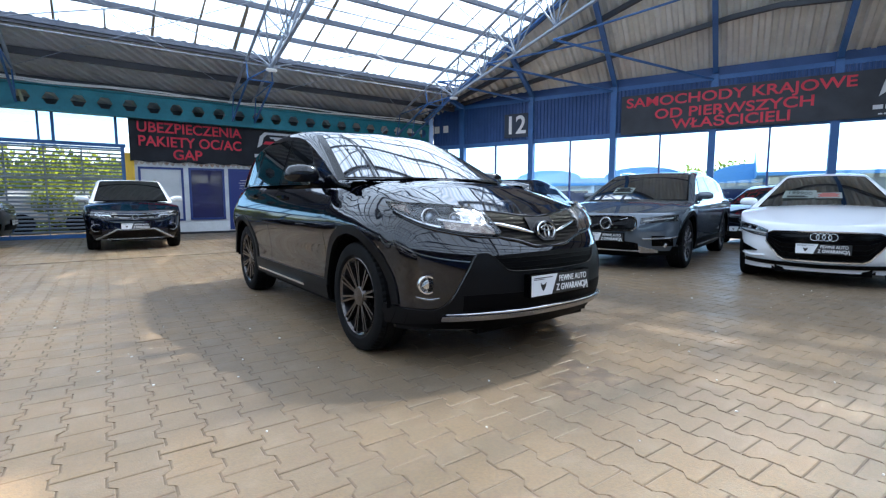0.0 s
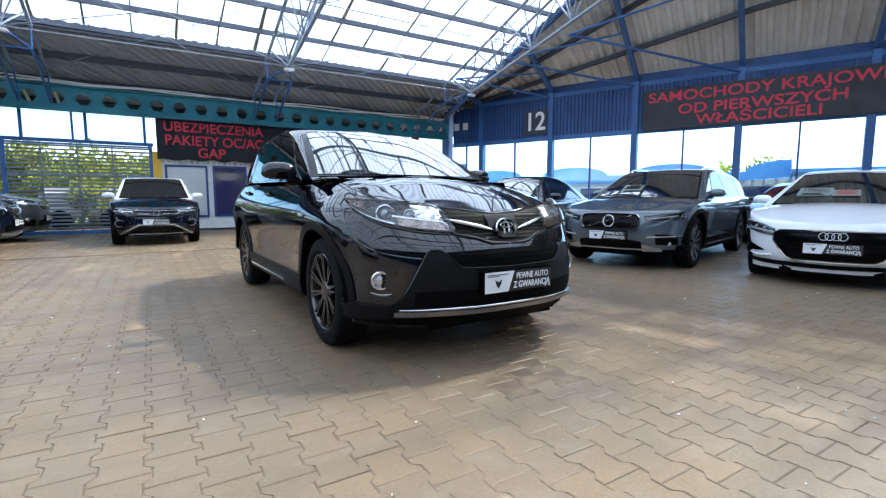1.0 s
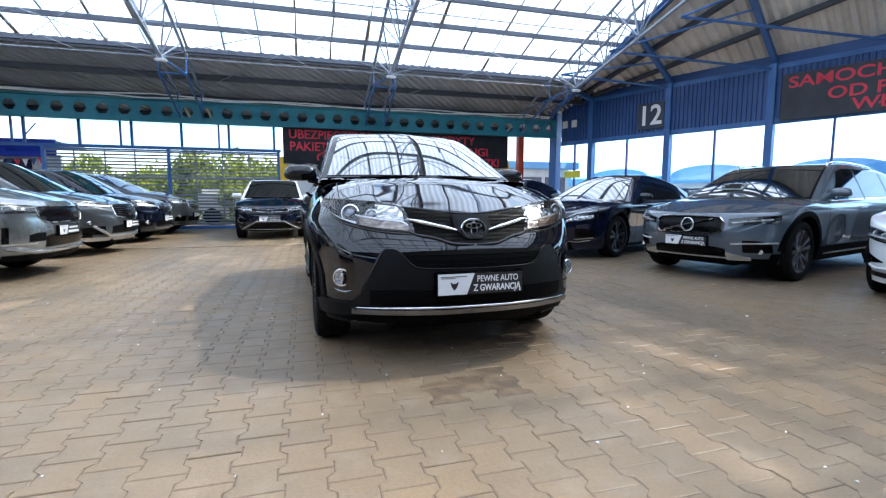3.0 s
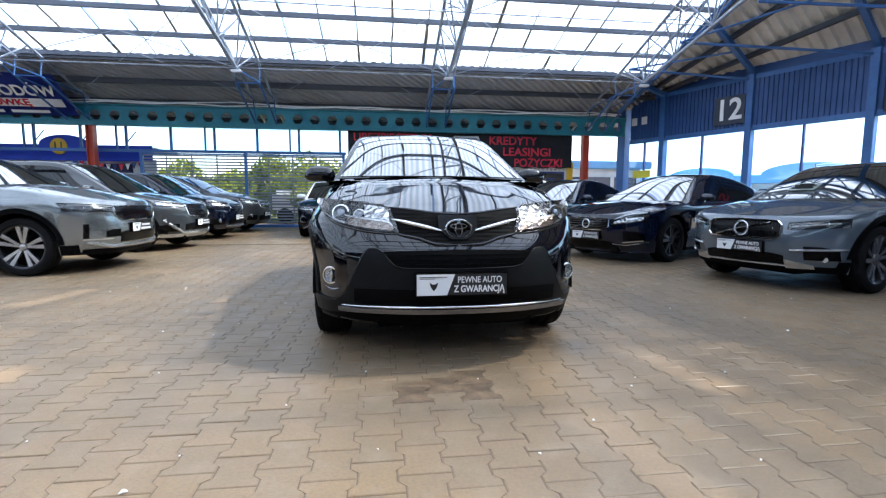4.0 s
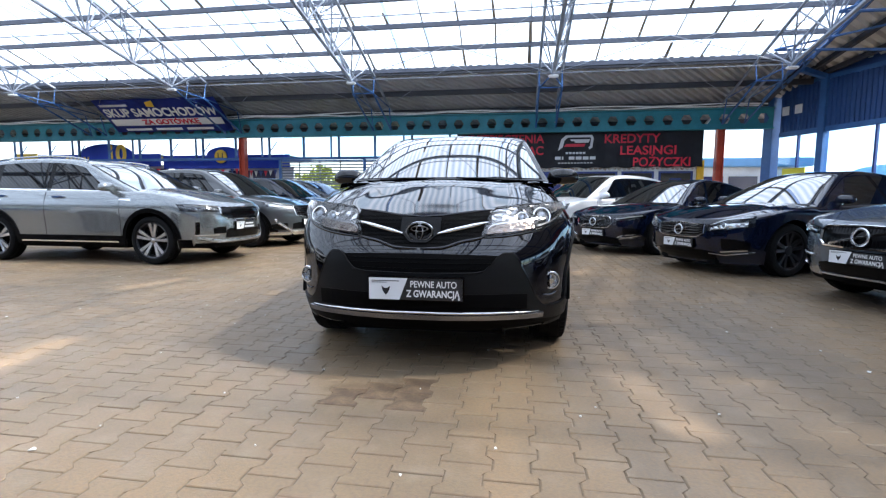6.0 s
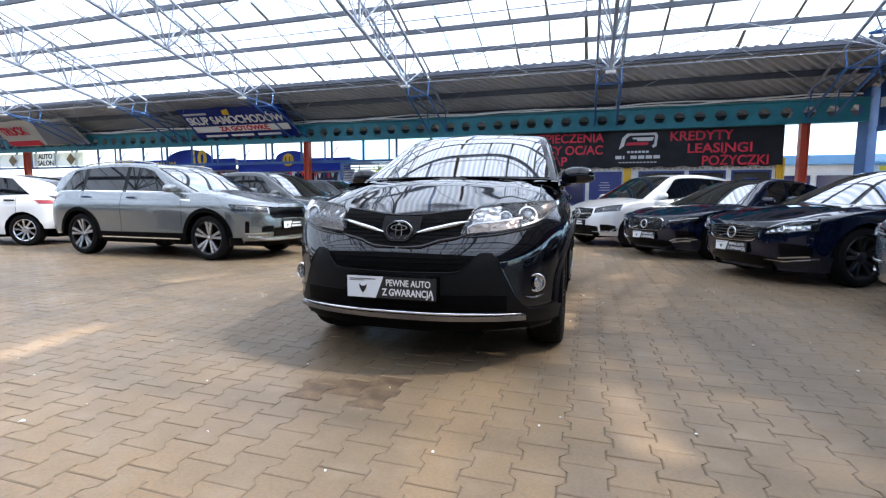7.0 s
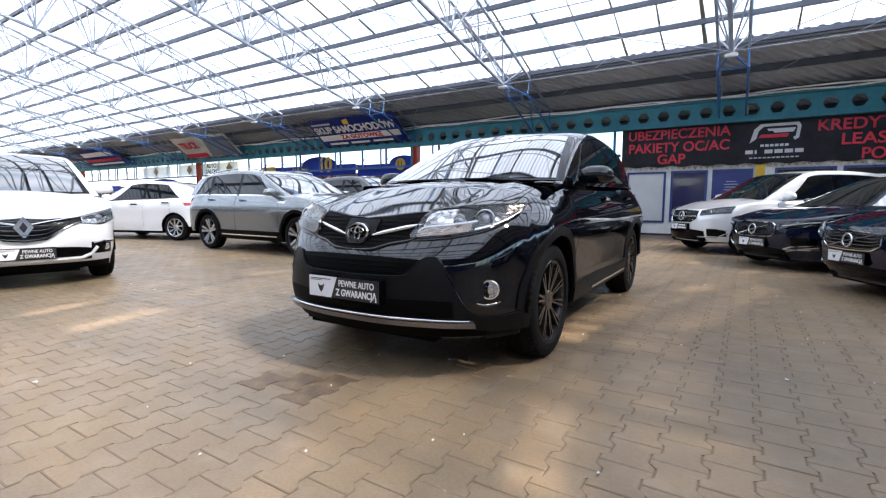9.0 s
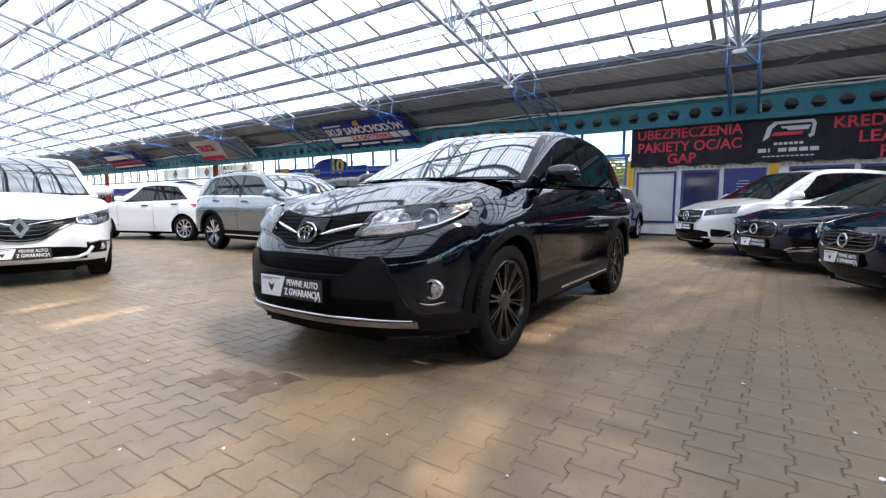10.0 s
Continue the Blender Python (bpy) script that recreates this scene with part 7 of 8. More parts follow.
car, sh = common_car("minivan_car", "MPV", MPV, pose(-2.55, 1.78, 0, 0, 0, 77), "white compact people carrier with a black grille and diamond badge", P_WHITE, "five", M_ALLOY,
           lamp=(0.50, 0.88, curve((0.50, 0.72), (0.7, 0.70), (0.88, 0.76)), curve((0.50, 0.80), (0.7, 0.85), (0.88, 0.90)), M_LAMP, ((0.68, 0.78, 0.045),)),
           grille=(0.52, curve((0, 0.52), (0.16, 0.54), (0.34, 0.66), (0.52, 0.745)), curve((0, 0.79), (0.2, 0.775), (0.52, 0.80))), bars=("h", 5, M_GUNTRIM), badge=(0.69, 0.10, "diamond"), intake=(0.6, 0.30, 0.46, M_PLASTIC), lip=M_PLASTIC, plate_z=0.40, letters=True)
front_line(car, sh, "grille_bar", [(0.07, 0.715), (0.24, 0.75), (0.52, 0.80)], 0.012, M_CHROME, 0.016)
front_line(car, sh, "bumper_blade", [(0.0, 0.315), (0.50, 0.32), (0.60, 0.36), (0.66, 0.44)], 0.022, P_WHITE, 0.008)
front_line(car, sh, "fog_trim", [(0.62, 0.485), (0.74, 0.505), (0.86, 0.49)], 0.009, M_CHROME)
fog_lamp(car, sh, 0.76, 0.43, 0.04, M_LAMPBRIGHT)
# cars further back
common_car("hatchback_car", "HATCH", HATCH, pose(11.1, 4.55, 0, 0, 0, -88) @ Matrix.Diagonal((0.88, 0.88, 0.88, 1)), "black hatchback parked by the windows", P_BLACK2, "five", M_ALLOY,
           lamp=(0.46, 0.86, curve((0.46, 0.66), (0.86, 0.72)), curve((0.46, 0.74), (0.86, 0.83)), M_LAMP, None), grille=(0.42, curve((0, 0.54), (0.42, 0.60)), curve((0, 0.70), (0.42, 0.70))), badge=(0.64, 0.06, "ring"), plate_z=0.42)
common_car("sedan_car", "SEDAN", SEDAN, wall_m(1.2, -5.0) @ pose(0, 0, 0, 0, 0, 95), "white car parked outside beyond the windows", P_WHITE, "five", M_ALLOY,
           lamp=(0.46, 0.86, curve((0.46, 0.62), (0.86, 0.67)), curve((0.46, 0.69), (0.86, 0.76)), M_LAMP, None))
common_car("hatchback_car", "HATCH", HATCH, pose(-8.4, 10.3, 0, 0, 0, -90), "dark hatchback parked in the second row", P_GUN, "five", M_ALLOY, rear_from=3.3)
common_car("hatchback_car", "HATCH", HATCH, pose(-14.2, 10.6, 0, 0, 0, -90), "dark blue hatchback parked in the second row", P_DKBLUE, "five", M_ALLOY, rear_from=3.3)
M_BACKLIT = backlit("backlit_white_vinyl", (0.93, 0.94, 0.94))


# ---------------------------------------------------------------- stalls further down the hall
def fascia(x0, x1, z0, z1, arch_x, arch_w, arch_h, y=16.5):
    """A blue fascia board with a shallow arch, on a low white stall front."""
    st = holder("sales_stall", Matrix.Identity(4), "blue sales stall with an arched name board and pennants", "stall", "stalls under the beam")
    top = [(x0, z1), (arch_x - arch_w / 2, z1)]
    for i in range(1, 12):
        a = math.pi * (1 - i / 12)
        top.append((arch_x + arch_w / 2 * math.cos(a), z1 + arch_h * math.sin(a)))
    top += [(arch_x + arch_w / 2, z1), (x1, z1), (x1, z0), (x0, z0)]
    part("fascia_board", extrude_outline(top, y, y + 0.06), material("royal_blue_board", (0.010, 0.045, 0.46), 0.45, grain=0.2, blotch=0.25, spec=0.3), st)
    part("front_wall", box(x0 + 0.1, x1 - 0.1, y + 0.5, y + 0.6, 0.0, z0 + 0.1), M_WHITE, st)
    for i in range(int((x1 - x0) / 1.1)):
        xx = x0 + 0.25 + i * 1.1
        part("stall_window", box(xx, xx + 0.95, y + 0.47, y + 0.497, 0.7, z0 - 0.05), M_DIMGLASS, st)
    part("roof", box(x0, x1, y + 0.06, y + 2.2, z1 - 0.12, z1 - 0.04), M_DARKSTEEL, st)
    pr = random.Random(int(abs(x0) * 10))
    k = int((x1 - x0) / 0.2)
    for i in range(k):
        xx = x0 + 0.1 + i * 0.2
        dz = 0.05 * math.sin(i * 0.55)
        bm = extrude_outline([(xx, z0 - 0.06 + dz), (xx + 0.15, z0 - 0.06 + dz), (xx + 0.075, z0 - 0.27 + dz)], y - 0.02, y - 0.012)
        part("pennant", bm, (M_RED, M_WHITE, M_FRAMEBLUE)[i % 3], st)
    return st


s11 = fascia(-11.3, -5.95, 2.20, 2.72, -8.65, 1.5, 0.32)
disc = part("number_disc", lathe([(0.0, 0.26), (0.03, 0.26), (0.031, 0.001)], 28), M_YELLOW, s11)
disc.matrix_basis = pose(-8.78, 16.49, 2.66, 0, 0, 0) @ pose(0, 0, 0, 0, 0, -90)
lettering("number", "11", 0.36, pose(-8.78, 16.44, 2.66), M_PLATEBLACK, s11)
s10 = fascia(-18.3, -11.45, 2.30, 2.80, -13.9, 2.4, 0.42)
M_GOLD = material("golden_lettering", (0.95, 0.62, 0.06), 0.4)
lettering("number", "10", 0.94, pose(-13.4, 16.47, 2.78), M_GOLD, s10, bold=0.035)
lettering("lettering", "SALON", 0.34, pose(-15.2, 16.47, 2.56), M_GOLD, s10, bold=0.012)
part("yellow_board", box(-18.2, -17.1, 16.44, 16.49, 2.5, 2.85), M_YELLOW, s10)
fascia(-33.5, -20.0, 1.75, 2.1, -28.5, 4.0, 0.4)
fascia(-48.0, -34.5, 1.75, 2.15, -42.0, 3.0, 0.35)
# white boards in the strip under the beam; behind the diamonds they stand in for bright sky
for x0, x1, txt in ((-23.0, -19.6, 0), (-25.6, -23.2, 1), (-30.0, -26.5, 2)):
    b = holder("name_board", Matrix.Identity(4), "white board under the beam, behind dark lettering or standing in for sky behind a diamond", "sign", "name boards")
    bm = bmesh.new()
    add_grid(bm, [[(x0 + (x1 - x0) * i / 12, 16.0 + 0.006 * math.sin(i), z) for i in range(13)] for z in (2.58, 2.9, 3.22)])
    part("board", bm, M_BACKLIT, b)
    if txt == 0:
        part("diamond", extrude_outline([(-20.4, 2.62), (-20.12, 2.9), (-20.4, 3.18), (-20.68, 2.9)], 15.965, 15.984), material("bronze_diamond", (0.25, 0.16, 0.05), 0.4), b)
        lettering("lettering", "AUTO", 0.34, pose(-22.1, 15.98, 3.05), M_PLATEBLACK, b, bold=0.008)
        lettering("lettering", "SALON", 0.34, pose(-22.1, 15.98, 2.73), M_PLATEBLACK, b, bold=0.008)
    else:
        cx = (x0 + x1) / 2
        part("diamond", extrude_outline([(cx, 2.62), (cx + 0.28, 2.9), (cx, 3.18), (cx - 0.28, 2.9)], 15.965, 15.984), material("bronze_diamond", (0.25, 0.16, 0.05), 0.4), b)


def hung_banner(x0, x1, mat, build, label):
    """A banner stretched from the truss feet down to the beam."""
    top, low = Vector((0, 14.35, 4.45)), Vector((0, 15.5, 3.50))
    a = math.degrees(math.atan2(low.y - top.y, top.z - low.z))
    h = (top - low).length
    b = holder("hung_banner", pose((x0 + x1) / 2, low.y, low.z, a), label, "banner", "hung banners")
    w = x1 - x0
    bm = bmesh.new()
    rows = []
    for j in range(5):
        rows.append([(-w / 2 + w * i / 24, 0.03 * math.sin(i * 0.5 + j) * (j % 4 > 0), h * j / 4 + (0.02 * math.sin(i * 0.8) if j in (0, 4) else 0)) for i in range(25)])
    add_grid(bm, rows)
    bmesh.ops.solidify(bm, geom=bm.faces[:], thickness=0.006)
    part("sheet", bm, mat, b)
    build(b, w, h)
    for x in (-w / 2, w / 2):
        for z, dz in ((h, 0.45), (0.02, -0.2)):
            bm = bmesh.new()
            add_bar(bm, (x, 0, z), (x * 1.03, 0, z + dz), 0.006, 4)
            part("rope", bm, M_DARKSTEEL, b)
    return b


M_BANBLUE = material("blue_banner_vinyl", (0.022, 0.05, 0.36), 0.45, grain=0.2, scale=6, blotch=0.3)


def buy_banner(b, w, h):
    lettering("lettering", "SKUP SAMOCHODÓW", 0.50, pose(0, -0.05, h * 0.62), M_WHITETXT, b, bold=0.012, squeeze=0.86)
    part("white_band", box(-w / 2 + 0.2, w / 2 - 0.15, -0.05, -0.045, h * 0.24, h * 0.44), M_WHITETXT, b)
    lettering("lettering", "ZA GOTÓWKĘ", 0.30, pose(0.2, -0.06, h * 0.34), M_RED, b, bold=0.008, squeeze=1.1)
    bm = bmesh.new()
    for i in range(3):
        add_box(bm, -w / 2 + 0.5 + i * 1.25, -w / 2 + 1.55 + i * 1.25, -0.05, -0.045, h * 0.08, h * 0.15)
    part("number_bars", bm, M_WHITETXT, b)
    part("yellow_mark", extrude_outline([(-0.35, h * 0.80), (-0.05, h * 0.78), (0.0, h * 0.97), (-0.3, h * 0.93)], -0.05, -0.045), M_YELLOW, b)
    part("small_bar", box(-w / 2 + 0.2, -w / 2 + 1.3, -0.05, -0.045, h * 0.82, h * 0.88), M_SILVERTXT, b)


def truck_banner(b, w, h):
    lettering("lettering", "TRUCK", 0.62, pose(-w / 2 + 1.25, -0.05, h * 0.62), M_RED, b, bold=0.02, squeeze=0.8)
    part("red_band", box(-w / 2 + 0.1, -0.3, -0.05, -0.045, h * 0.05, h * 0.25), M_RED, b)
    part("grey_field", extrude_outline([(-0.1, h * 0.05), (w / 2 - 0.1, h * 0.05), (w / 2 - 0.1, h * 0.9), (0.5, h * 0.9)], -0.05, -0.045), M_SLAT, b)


def far_banner(b, w, h):
    bm = bmesh.new()
    for z0, z1, a, c in ((0.6, 0.85, -0.4, 0.4), (0.3, 0.45, -0.45, 0.45), (0.1, 0.2, -0.42, 0.42)):
        add_box(bm, w * a, w * c, -0.05, -0.045, h * z0, h * z1)
    part("word_bars", bm, M_WHITETXT, b)
    part("red_band", box(-w * 0.45, w * 0.45, -0.052, -0.046, h * 0.3, h * 0.45), M_RED, b)


hung_banner(-12.3, -7.55, M_BANBLUE, buy_banner, "blue vinyl banner with white lettering and a white band")
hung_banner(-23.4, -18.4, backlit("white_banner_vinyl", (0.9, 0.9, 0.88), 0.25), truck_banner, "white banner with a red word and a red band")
hung_banner(-36.0, -30.5, M_BANBLUE, far_banner, "blue banner with white and red bars of writing")

# ---------------------------------------------------------------- outside the glazed wall
def outside(s, d, z=0.0):
    p = CORNER + WALL_U * s - WALL_N * d
    return Matrix.Translation((p.x, p.y, z)) @ pose(0, 0, 0, 0, 0, math.degrees(math.atan2(WALL_U.y, WALL_U.x)))


M_ROOFBLUE = material("bright_blue_roof_sheet", (0.22, 0.50, 0.82), 0.45, grain=0.15, scale=4, blotch=0.25, blotch_scale=0.4)
hall2 = holder("neighbour_hall", outside(-14, 14), "low white market hall with blue arched roofs", "building")
part("wall", box(0, 34, 0, 9, 0, 1.9), M_WHITE, hall2)
for i in range(6):
    x0 = i * 5.6
    pts = [(x0, 1.9), (x0, 2.35)]
    for k in range(13):
        a = math.pi * (1 - k / 12)
        pts.append((x0 + 2.8 + 2.1 * math.cos(a), 2.35 + 0.55 * math.sin(a)))
    pts += [(x0 + 5.6, 2.35), (x0 + 5.6, 1.9)]
    part("roof", extrude_outline(pts, -0.6, 9.3), M_ROOFBLUE, hall2)
    for q in range(2):
        part("window", box(x0 + 0.4 + 2.7 * q, x0 + 2.5 + 2.7 * q, -0.04, -0.002, 0.4, 1.6), M_DIMGLASS, hall2)
    part("pillar", box(x0 - 0.12, x0 + 0.12, -0.5, -0.25, 0, 1.9), M_WHITE, hall2)
hall3 = holder("cream_hall", outside(11.5, 9.5), "cream rendered building with a blue pitched roof", "building")
part("wall", box(0, 16, 0, 10, 0, 2.2), M_CREAM, hall3)
part("roof", extrude_outline([(-0.6, 2.2), (5.0, 3.7), (10.6, 2.2), (10.6, 2.05), (-0.6, 2.05)], -0.5, 16.5, "x"), M_ROOFBLUE, hall3)
for i in range(4):
    part("window", box(1.0 + 3.8 * i, 2.6 + 3.8 * i, -0.04, -0.002, 0.8, 1.7), M_DIMGLASS, hall3)
ob = part("air_unit", box(-0.35, 0.35, -0.3, 0.0, 1.0, 1.6, 0.02), M_WHITE, hall3)
ob.matrix_basis = Matrix.Translation((0.6, -0.01, 0))
ob = part("notice_board", box(-0.35, 0.35, -0.02, 0.02, 1.75, 2.0), material("yellow_green_notice", (0.65, 0.62, 0.05), 0.5))
ob.matrix_basis = outside(0.65, -0.05)
tagged(ob, "small yellow notice board on the corner window", "notice")


# ---------------------------------------------------------------- trees beyond the fence and the windows
def tree(x, y, h, seed, spread=2.4):
    r = random.Random(seed)
    t = holder("tree", Matrix.Translation((x, y, -0.05)), "leafy green tree with an uneven crown", "tree", "trees outside")
    bm = bmesh.new()
    pts = [Vector((0, 0, 0))]
    for i in range(1, 5):
        pts.append(Vector((r.uniform(-0.15, 0.15), r.uniform(-0.15, 0.15), h * 0.16 * i)))
    for i, (a, b) in enumerate(zip(pts, pts[1:])):
        add_bar(bm, a, b, 0.16 - 0.028 * i, 8)
    tips = []
    for i in range(9):
        a = r.uniform(0, math.tau)
        base = pts[r.choice((2, 3, 4))]
        tip = base + Vector((math.cos(a) * spread * r.uniform(0.4, 0.9), math.sin(a) * spread * r.uniform(0.4, 0.9), h * r.uniform(0.1, 0.34)))
        add_bar(bm, base, tip, 0.045, 5)
        tips.append(tip)
    part("trunk", bm, M_BARK, t)
    vs, fs = [], []
    for c in tips * 2 + [p for p in pts[2:]]:
        cr = r.uniform(0.6, 1.15)
        for _ in range(230):
            d = Vector((r.gauss(0, 1), r.gauss(0, 1), r.gauss(0, 0.8)))
            p = c + d.normalized() * cr * r.random() ** 0.45
            e = Euler((r.uniform(0, 6), r.uniform(0, 6), r.uniform(0, 6))).to_matrix()
            k = r.uniform(0.07, 0.15)
            o = len(vs)
            vs += [p + e @ Vector(q) * k for q in ((-1, 0, 0), (0, -0.55, 0.1), (1, 0, 0), (0, 0.55, 0.1))]
            fs.append((o, o + 1, o + 2, o + 3))
    me = bpy.data.meshes.new("crown")
    me.from_pydata(vs, [], fs)
    me.materials.append(M_LEAF)
    part("crown", me, M_LEAF, t)
    return t


for i, (x, y, h) in enumerate(((-0.7, 20.6, 2.1), (0.9, 21.2, 2.2), (-2.4, 21.8, 2.1), (-4.9, 24.5, 2.0), (2.5, 22.5, 2.1), (-1.6, 22.8, 2.4))):
    tree(x, y, h, 20 + i)
p = CORNER + WALL_U * 8.6 - WALL_N * 19
tree(p.x, p.y, 2.75, 41)
p = CORNER + WALL_U * 10.6 - WALL_N * 21
tree(p.x, p.y, 2.8, 42)
# a loose hedge behind the trees
hr = random.Random(77)
vs, fs = [], []
for _ in range(9000):
    hx = hr.uniform(-9.5, 4.5)
    top = 2.35 + 0.35 * math.sin(hx * 1.3) + 0.25 * math.sin(hx * 3.1 + 1)
    p = Vector((hx, 24.5 + hr.gauss(0, 0.5), top * hr.random() ** 0.7))
    e = Euler((hr.uniform(0, 6), hr.uniform(0, 6), hr.uniform(0, 6))).to_matrix()
    k = hr.uniform(0.08, 0.17)
    o = len(vs)
    vs += [p + e @ Vector(q) * k for q in ((-1, 0, 0), (0, -0.55, 0.1), (1, 0, 0), (0, 0.55, 0.1))]
    fs.append((o, o + 1, o + 2, o + 3))
me = bpy.data.meshes.new("hedge")
me.from_pydata(vs, [], fs)
tagged(part("hedge", me, M_LEAF), "loose green hedge beyond the fence", "hedge", "", "stuff")
# a lawn and a pale van beyond the fence
structure(part("lawn", box(-30, 12, 18.4, 75, -0.30, -0.03), material("sunlit_grass", (0.24, 0.27, 0.06), 0.9, grain=0.5, scale=3, blotch=0.6, blotch_scale=0.8, second=(0.34, 0.30, 0.12), bump=0.4)), "sunlit yellow-green lawn beyond the fence", "lawn")
van = holder("delivery_van", Matrix.Identity(4), "white van parked beyond the slatted fence", "van")
part("body", box(-2.6, -0.3, 18.6, 19.9, 0.35, 1.30, 0.16), M_WHITE, van)
for x in (-2.1, -0.8):
    ob = part("wheel", lathe([(-0.1, 0.001), (-0.1, 0.3), (0.1, 0.3), (0.1, 0.001)], 20), M_RUBBER, van)
    ob.matrix_basis = pose(x, 18.68, 0.30, 0, 0, 90)

booth = holder("ticket_booth", Matrix.Identity(4), "pale blue and white booth beyond the orange column", "booth")
part("wall", box(9.2, 13.0, 19.0, 21.5, 0, 2.3, 0.02), M_WHITE, booth)
part("roof", box(8.9, 13.3, 18.6, 21.8, 2.3, 2.62, 0.03), M_ROOFBLUE, booth)
for i in range(3):
    part("window", box(9.4 + 1.2 * i, 10.4 + 1.2 * i, 18.96, 18.998, 0.95, 1.95), M_DIMGLASS, booth)
# ---------------------------------------------------------------- paving: interlocking double-T blocks
def paver_material():
    m = bpy.data.materials.new("worn_concrete_paver")
    m.use_nodes = True
    n, l = m.node_tree.nodes, m.node_tree.links
    b = n["Principled BSDF"]
    geo, info = n.new("ShaderNodeNewGeometry"), n.new("ShaderNodeObjectInfo")

    def node(kind, **kw):
        q = n.new("ShaderNode" + kind)
        for k, v in kw.items():
            q.inputs[k].default_value = v
        return q

    def tex(scale, detail=5):
        t = node("TexNoise", Scale=scale, Detail=detail)
        l.new(geo.outputs["Position"], t.inputs["Vector"])
        return t.outputs[0]

    def rng(src, a, c, lo, hi):
        r = n.new("ShaderNodeMapRange")
        l.new(src, r.inputs[0])
        for i, v in enumerate((a, c, lo, hi)):
            r.inputs[i + 1].default_value = v
        return r.outputs[0]

    def mix(fac, a, c):
        k = n.new("ShaderNodeMix")
        k.data_type = "RGBA"
        l.new(fac, k.inputs[0])
        for i, v in ((6, a), (7, c)):
            if isinstance(v, tuple):
                k.inputs[i].default_value = (*v, 1)
            else:
                l.new(v, k.inputs[i])
        return k.outputs[2]

    base = mix(rng(tex(0.55, 4), 0.38, 0.62, 0, 1), (0.236, 0.159, 0.088), (0.176, 0.128, 0.082))
    add = n.new("ShaderNodeMath")
    l.new(info.outputs["Random"], add.inputs[0])
    l.new(geo.outputs["Random Per Island"], add.inputs[1])
    fr = n.new("ShaderNodeMath")
    fr.operation = "FRACT"
    l.new(add.outputs[0], fr.inputs[0])
    base = mix(rng(fr.outputs[0], 0, 1, 0, 0.35), base, (0.131, 0.106, 0.080))
    base = mix(rng(tex(70), 0.4, 0.75, 0, 0.5), base, (0.106, 0.091, 0.076))
    base = mix(rng(tex(7), 0.52, 0.75, 0, 0.5), base, (0.228, 0.186, 0.137))
    # an oil stain in front of the black car
    sub = n.new("ShaderNodeVectorMath")
    sub.operation = "SUBTRACT"
    l.new(geo.outputs["Position"], sub.inputs[0])
    sub.inputs[1].default_value = (2.02, 1.60, 0)
    sc = n.new("ShaderNodeVectorMath")
    sc.operation = "MULTIPLY"
    l.new(sub.outputs[0], sc.inputs[0])
    sc.inputs[1].default_value = (1.0, 1.5, 0)
    ln = n.new("ShaderNodeVectorMath")
    ln.operation = "LENGTH"
    l.new(sc.outputs[0], ln.inputs[0])
    wob = n.new("ShaderNodeMath")
    l.new(ln.outputs["Value"], wob.inputs[0])
    l.new(rng(tex(9, 3), 0.3, 0.7, -0.14, 0.14), wob.inputs[1])
    base = mix(rng(wob.outputs[0], 0.08, 0.28, 0.5, 0.0), base, (0.062, 0.036, 0.018))
    l.new(base, b.inputs["Base Color"])
    l.new(rng(tex(3), 0.3, 0.7, 0.30, 0.50), b.inputs["Roughness"])
    b.inputs["Specular IOR Level"].default_value = 0.22
    bump = node("Bump", Strength=0.35, Distance=0.004)
    l.new(tex(160), bump.inputs["Height"])
    l.new(bump.outputs[0], b.inputs["Normal"])
    return m


M_FLOOR = paver_material()
floor = structure(part("floor", box(-62, 24, -10, 19, -0.30, -0.0045), M_JOINT), "worn grey-brown interlocking concrete block paving", "floor")
PX, PY, WAIST = 0.168, 0.200, 0.0145


def paver_outline(gap=0.0030):
    w0, w1, h = PX / 2 + WAIST - gap, PX / 2 - WAIST - gap, PY / 2 - gap * 0.7
    a, b = 0.062, 0.036
    right = [(w0, -h), (w0, -a), (w1, -b), (w1, b), (w0, a), (w0, h)]
    return right + [(-x, -y) for x, y in right]


def paver_data():
    out = paver_outline()
    inn = [(x - math.copysign(0.004, x), y - math.copysign(0.004, y)) for x, y in out]
    vs = [(x, y, 0.0) for x, y in inn] + [(x, y, -0.0022) for x, y in out] + [(x, y, -0.03) for x, y in out]
    k = len(out)
    fs = [[2, 3, 8, 9], [0, 1, 2, 9, 10, 11], [3, 4, 5, 6, 7, 8]]
    for i in range(k):
        j = (i + 1) % k
        fs += [[k + i, k + j, j, i], [2 * k + i, 2 * k + j, k + j, k + i]]
    return vs, fs


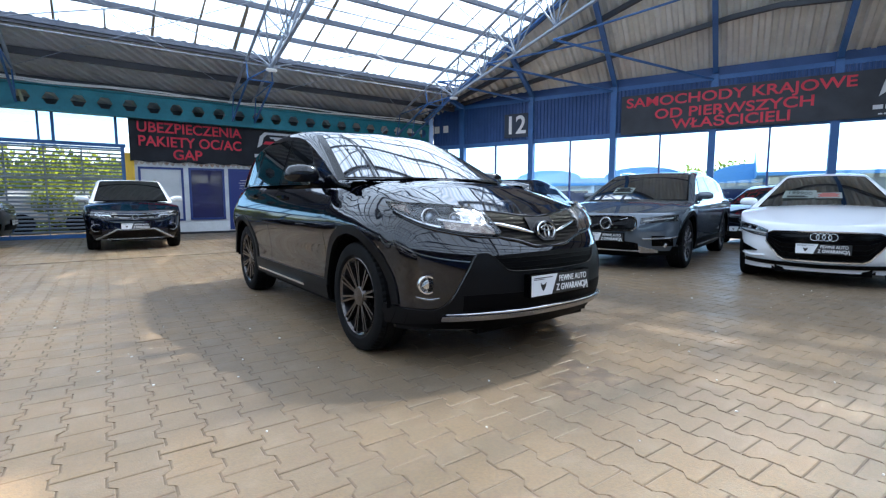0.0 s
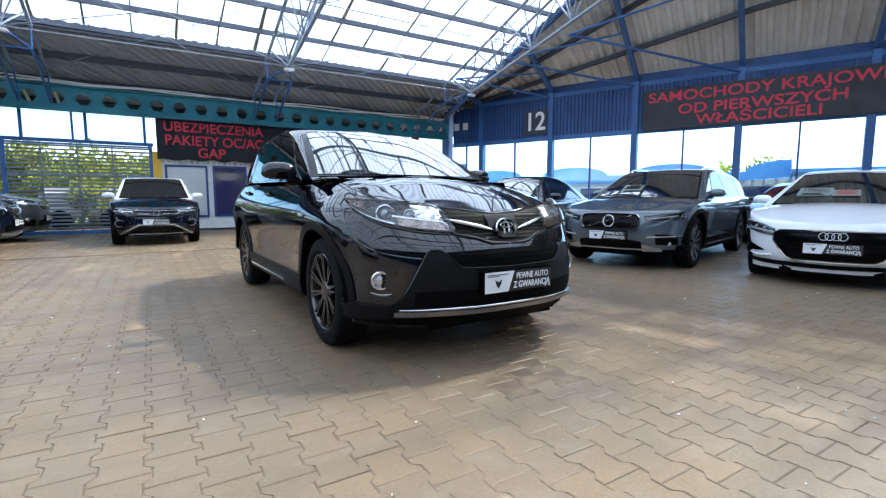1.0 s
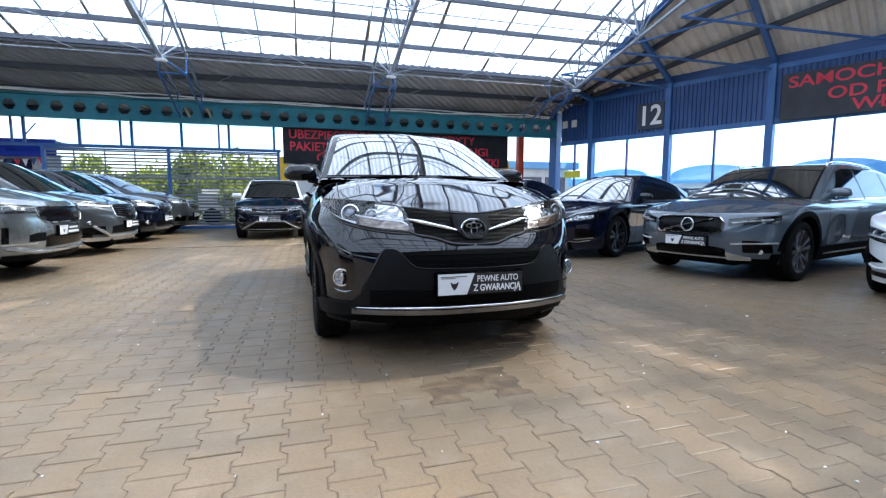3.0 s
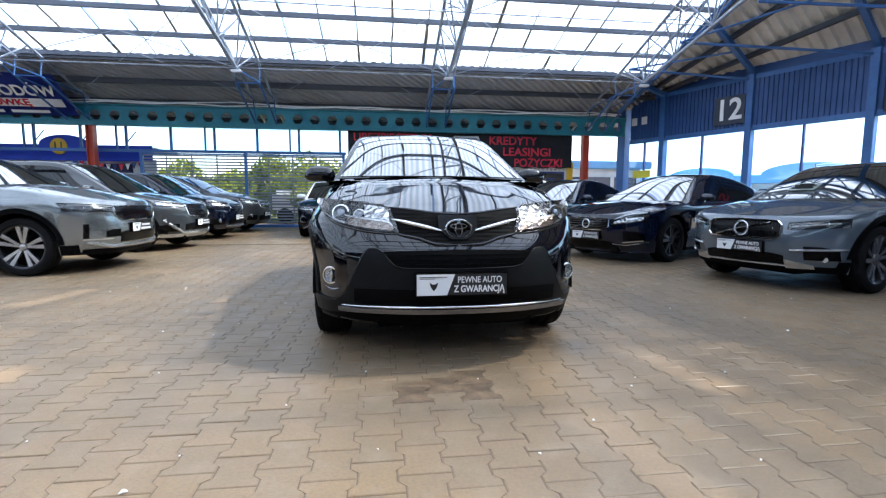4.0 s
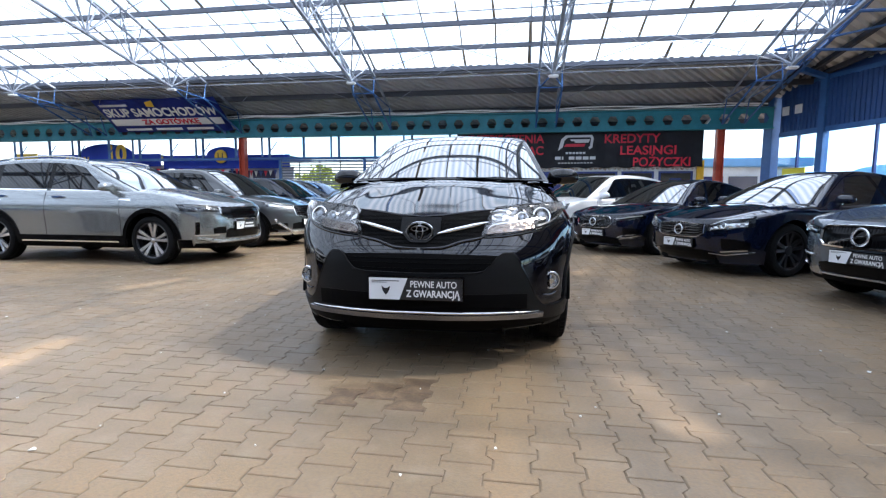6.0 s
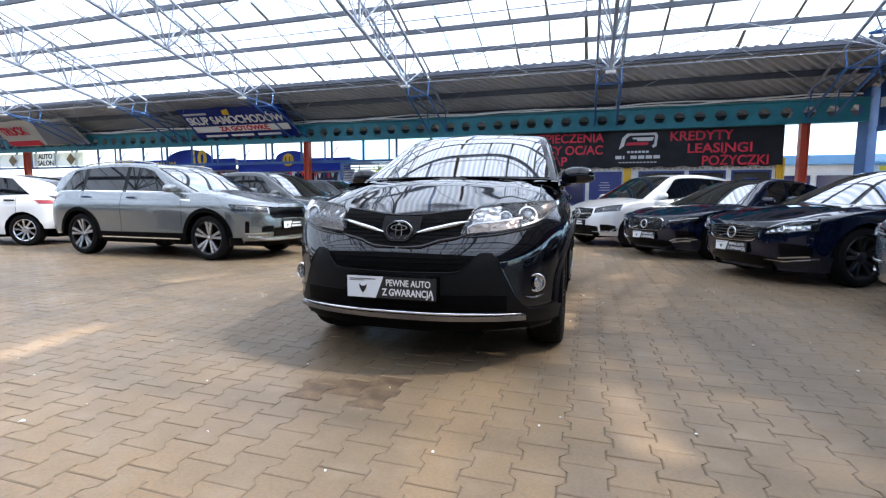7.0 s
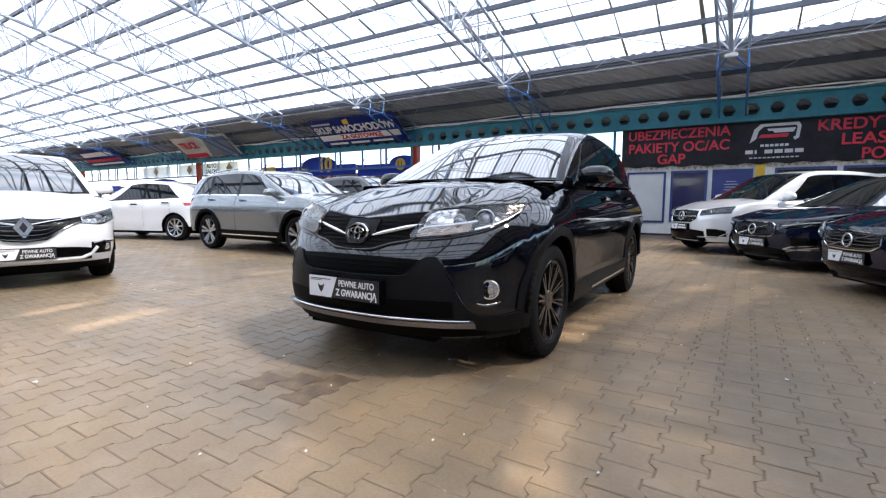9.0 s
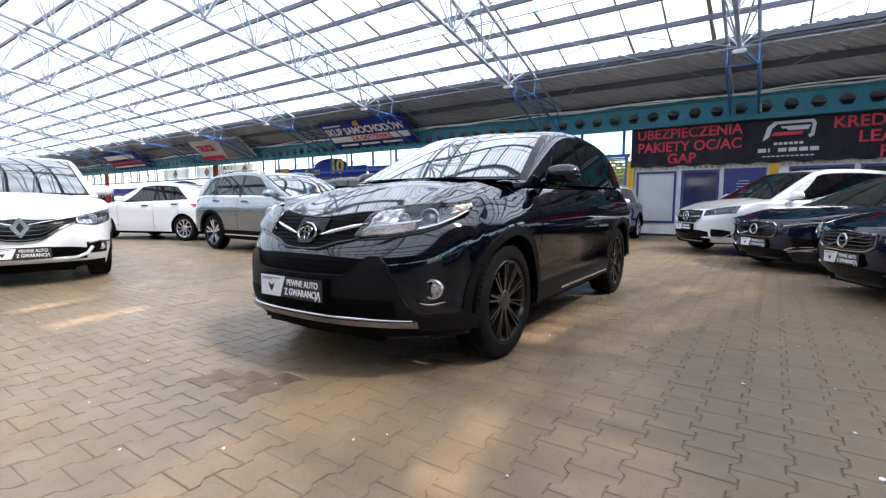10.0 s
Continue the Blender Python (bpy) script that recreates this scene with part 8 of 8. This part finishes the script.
PV, PF = paver_data()
paver_mesh = bpy.data.meshes.new("paver")
paver_mesh.from_pydata(PV, [], PF)
paver_mesh.materials.append(M_FLOOR)
stained_mesh = paver_mesh.copy()
stained_mesh.materials.clear()
stained_mesh.materials.append(M_STAIN)
prnd = random.Random(11)
verts, faces, picked = [], [], 0
for i in range(int(-20 / PX), int(15 / PX)):
    x = i * PX
    for j in range(int(-4.4 / PY), int(16.0 / PY)):
        y = (j + (0.5 if i % 2 else 0.0)) * PY
        if x > 10.6 + 0.42 * (15.7 - y) - 0.15 or (y > 8 and x < -14):
            continue
        z = prnd.gauss(0, 0.0006) - 0.001
        tx, ty, rz = prnd.gauss(0, 0.0035), prnd.gauss(0, 0.0035), prnd.gauss(0, 0.004)
        if 0.9 < x < 3.9 and 0.35 < y < 2.2 and picked < 300:
            soaked = ((x - 2.03) / 0.24) ** 2 + ((y - 1.59) / 0.17) ** 2 < 1 and prnd.random() < 0.75
            ob = new("paver", stained_mesh if soaked else paver_mesh)
            ob.parent = floor
            ob.matrix_basis = Matrix.Translation((x, y, z)) @ Euler((tx, ty, rz)).to_matrix().to_4x4()
            picked += 1
        else:
            o = len(verts)
            c, s = math.cos(rz), math.sin(rz)
            verts += [(x + c * a - s * b, y + s * a + c * b, z + d - ty * a + tx * b) for a, b, d in PV]
            faces += [[o + q for q in f] for f in PF]
me = bpy.data.meshes.new("paving")
me.from_pydata(verts, [], faces)
me.materials.append(M_FLOOR)
rest = new("paving", me)
rest.parent = floor
tagged(rest, "", "", "", "stuff")
# coarse blocks of the same paving far off
bm = box(-62, -20, -10, 16, -0.02, -0.002)
structure(part("paving_far", bm, M_FLOOR), "grey-brown paving far down the hall", "floor")
bm = bmesh.new()
add_box(bm, -20, 24, -10, -4.44, -0.02, -0.002)
structure(part("paving_near", bm, M_FLOOR), "grey-brown paving behind", "floor")
# bits of litter
bm = bmesh.new()
for i in range(170):
    x, y = prnd.uniform(-4, 6.5), prnd.uniform(0.3, 8)
    r = prnd.uniform(0.003, 0.009) * (1.6 if prnd.random() < 0.12 else 1)
    k = [bm.verts.new((x + r * prnd.uniform(0.5, 1.2) * math.cos(a), y + r * prnd.uniform(0.5, 1.2) * math.sin(a), 0.004 + prnd.uniform(0, 0.004))) for a in (0, 1.3, 2.5, 3.9, 5.1)]
    bm.faces.new(k)
g = bmesh.ops.extrude_face_region(bm, geom=bm.faces[:])
bmesh.ops.translate(bm, vec=(0, 0, -0.004), verts=[v for v in g["geom"] if isinstance(v, bmesh.types.BMVert)])
tagged(part("litter", bm, M_CARD), "pale scraps of paper and petals on the paving", "litter", "", "stuff")
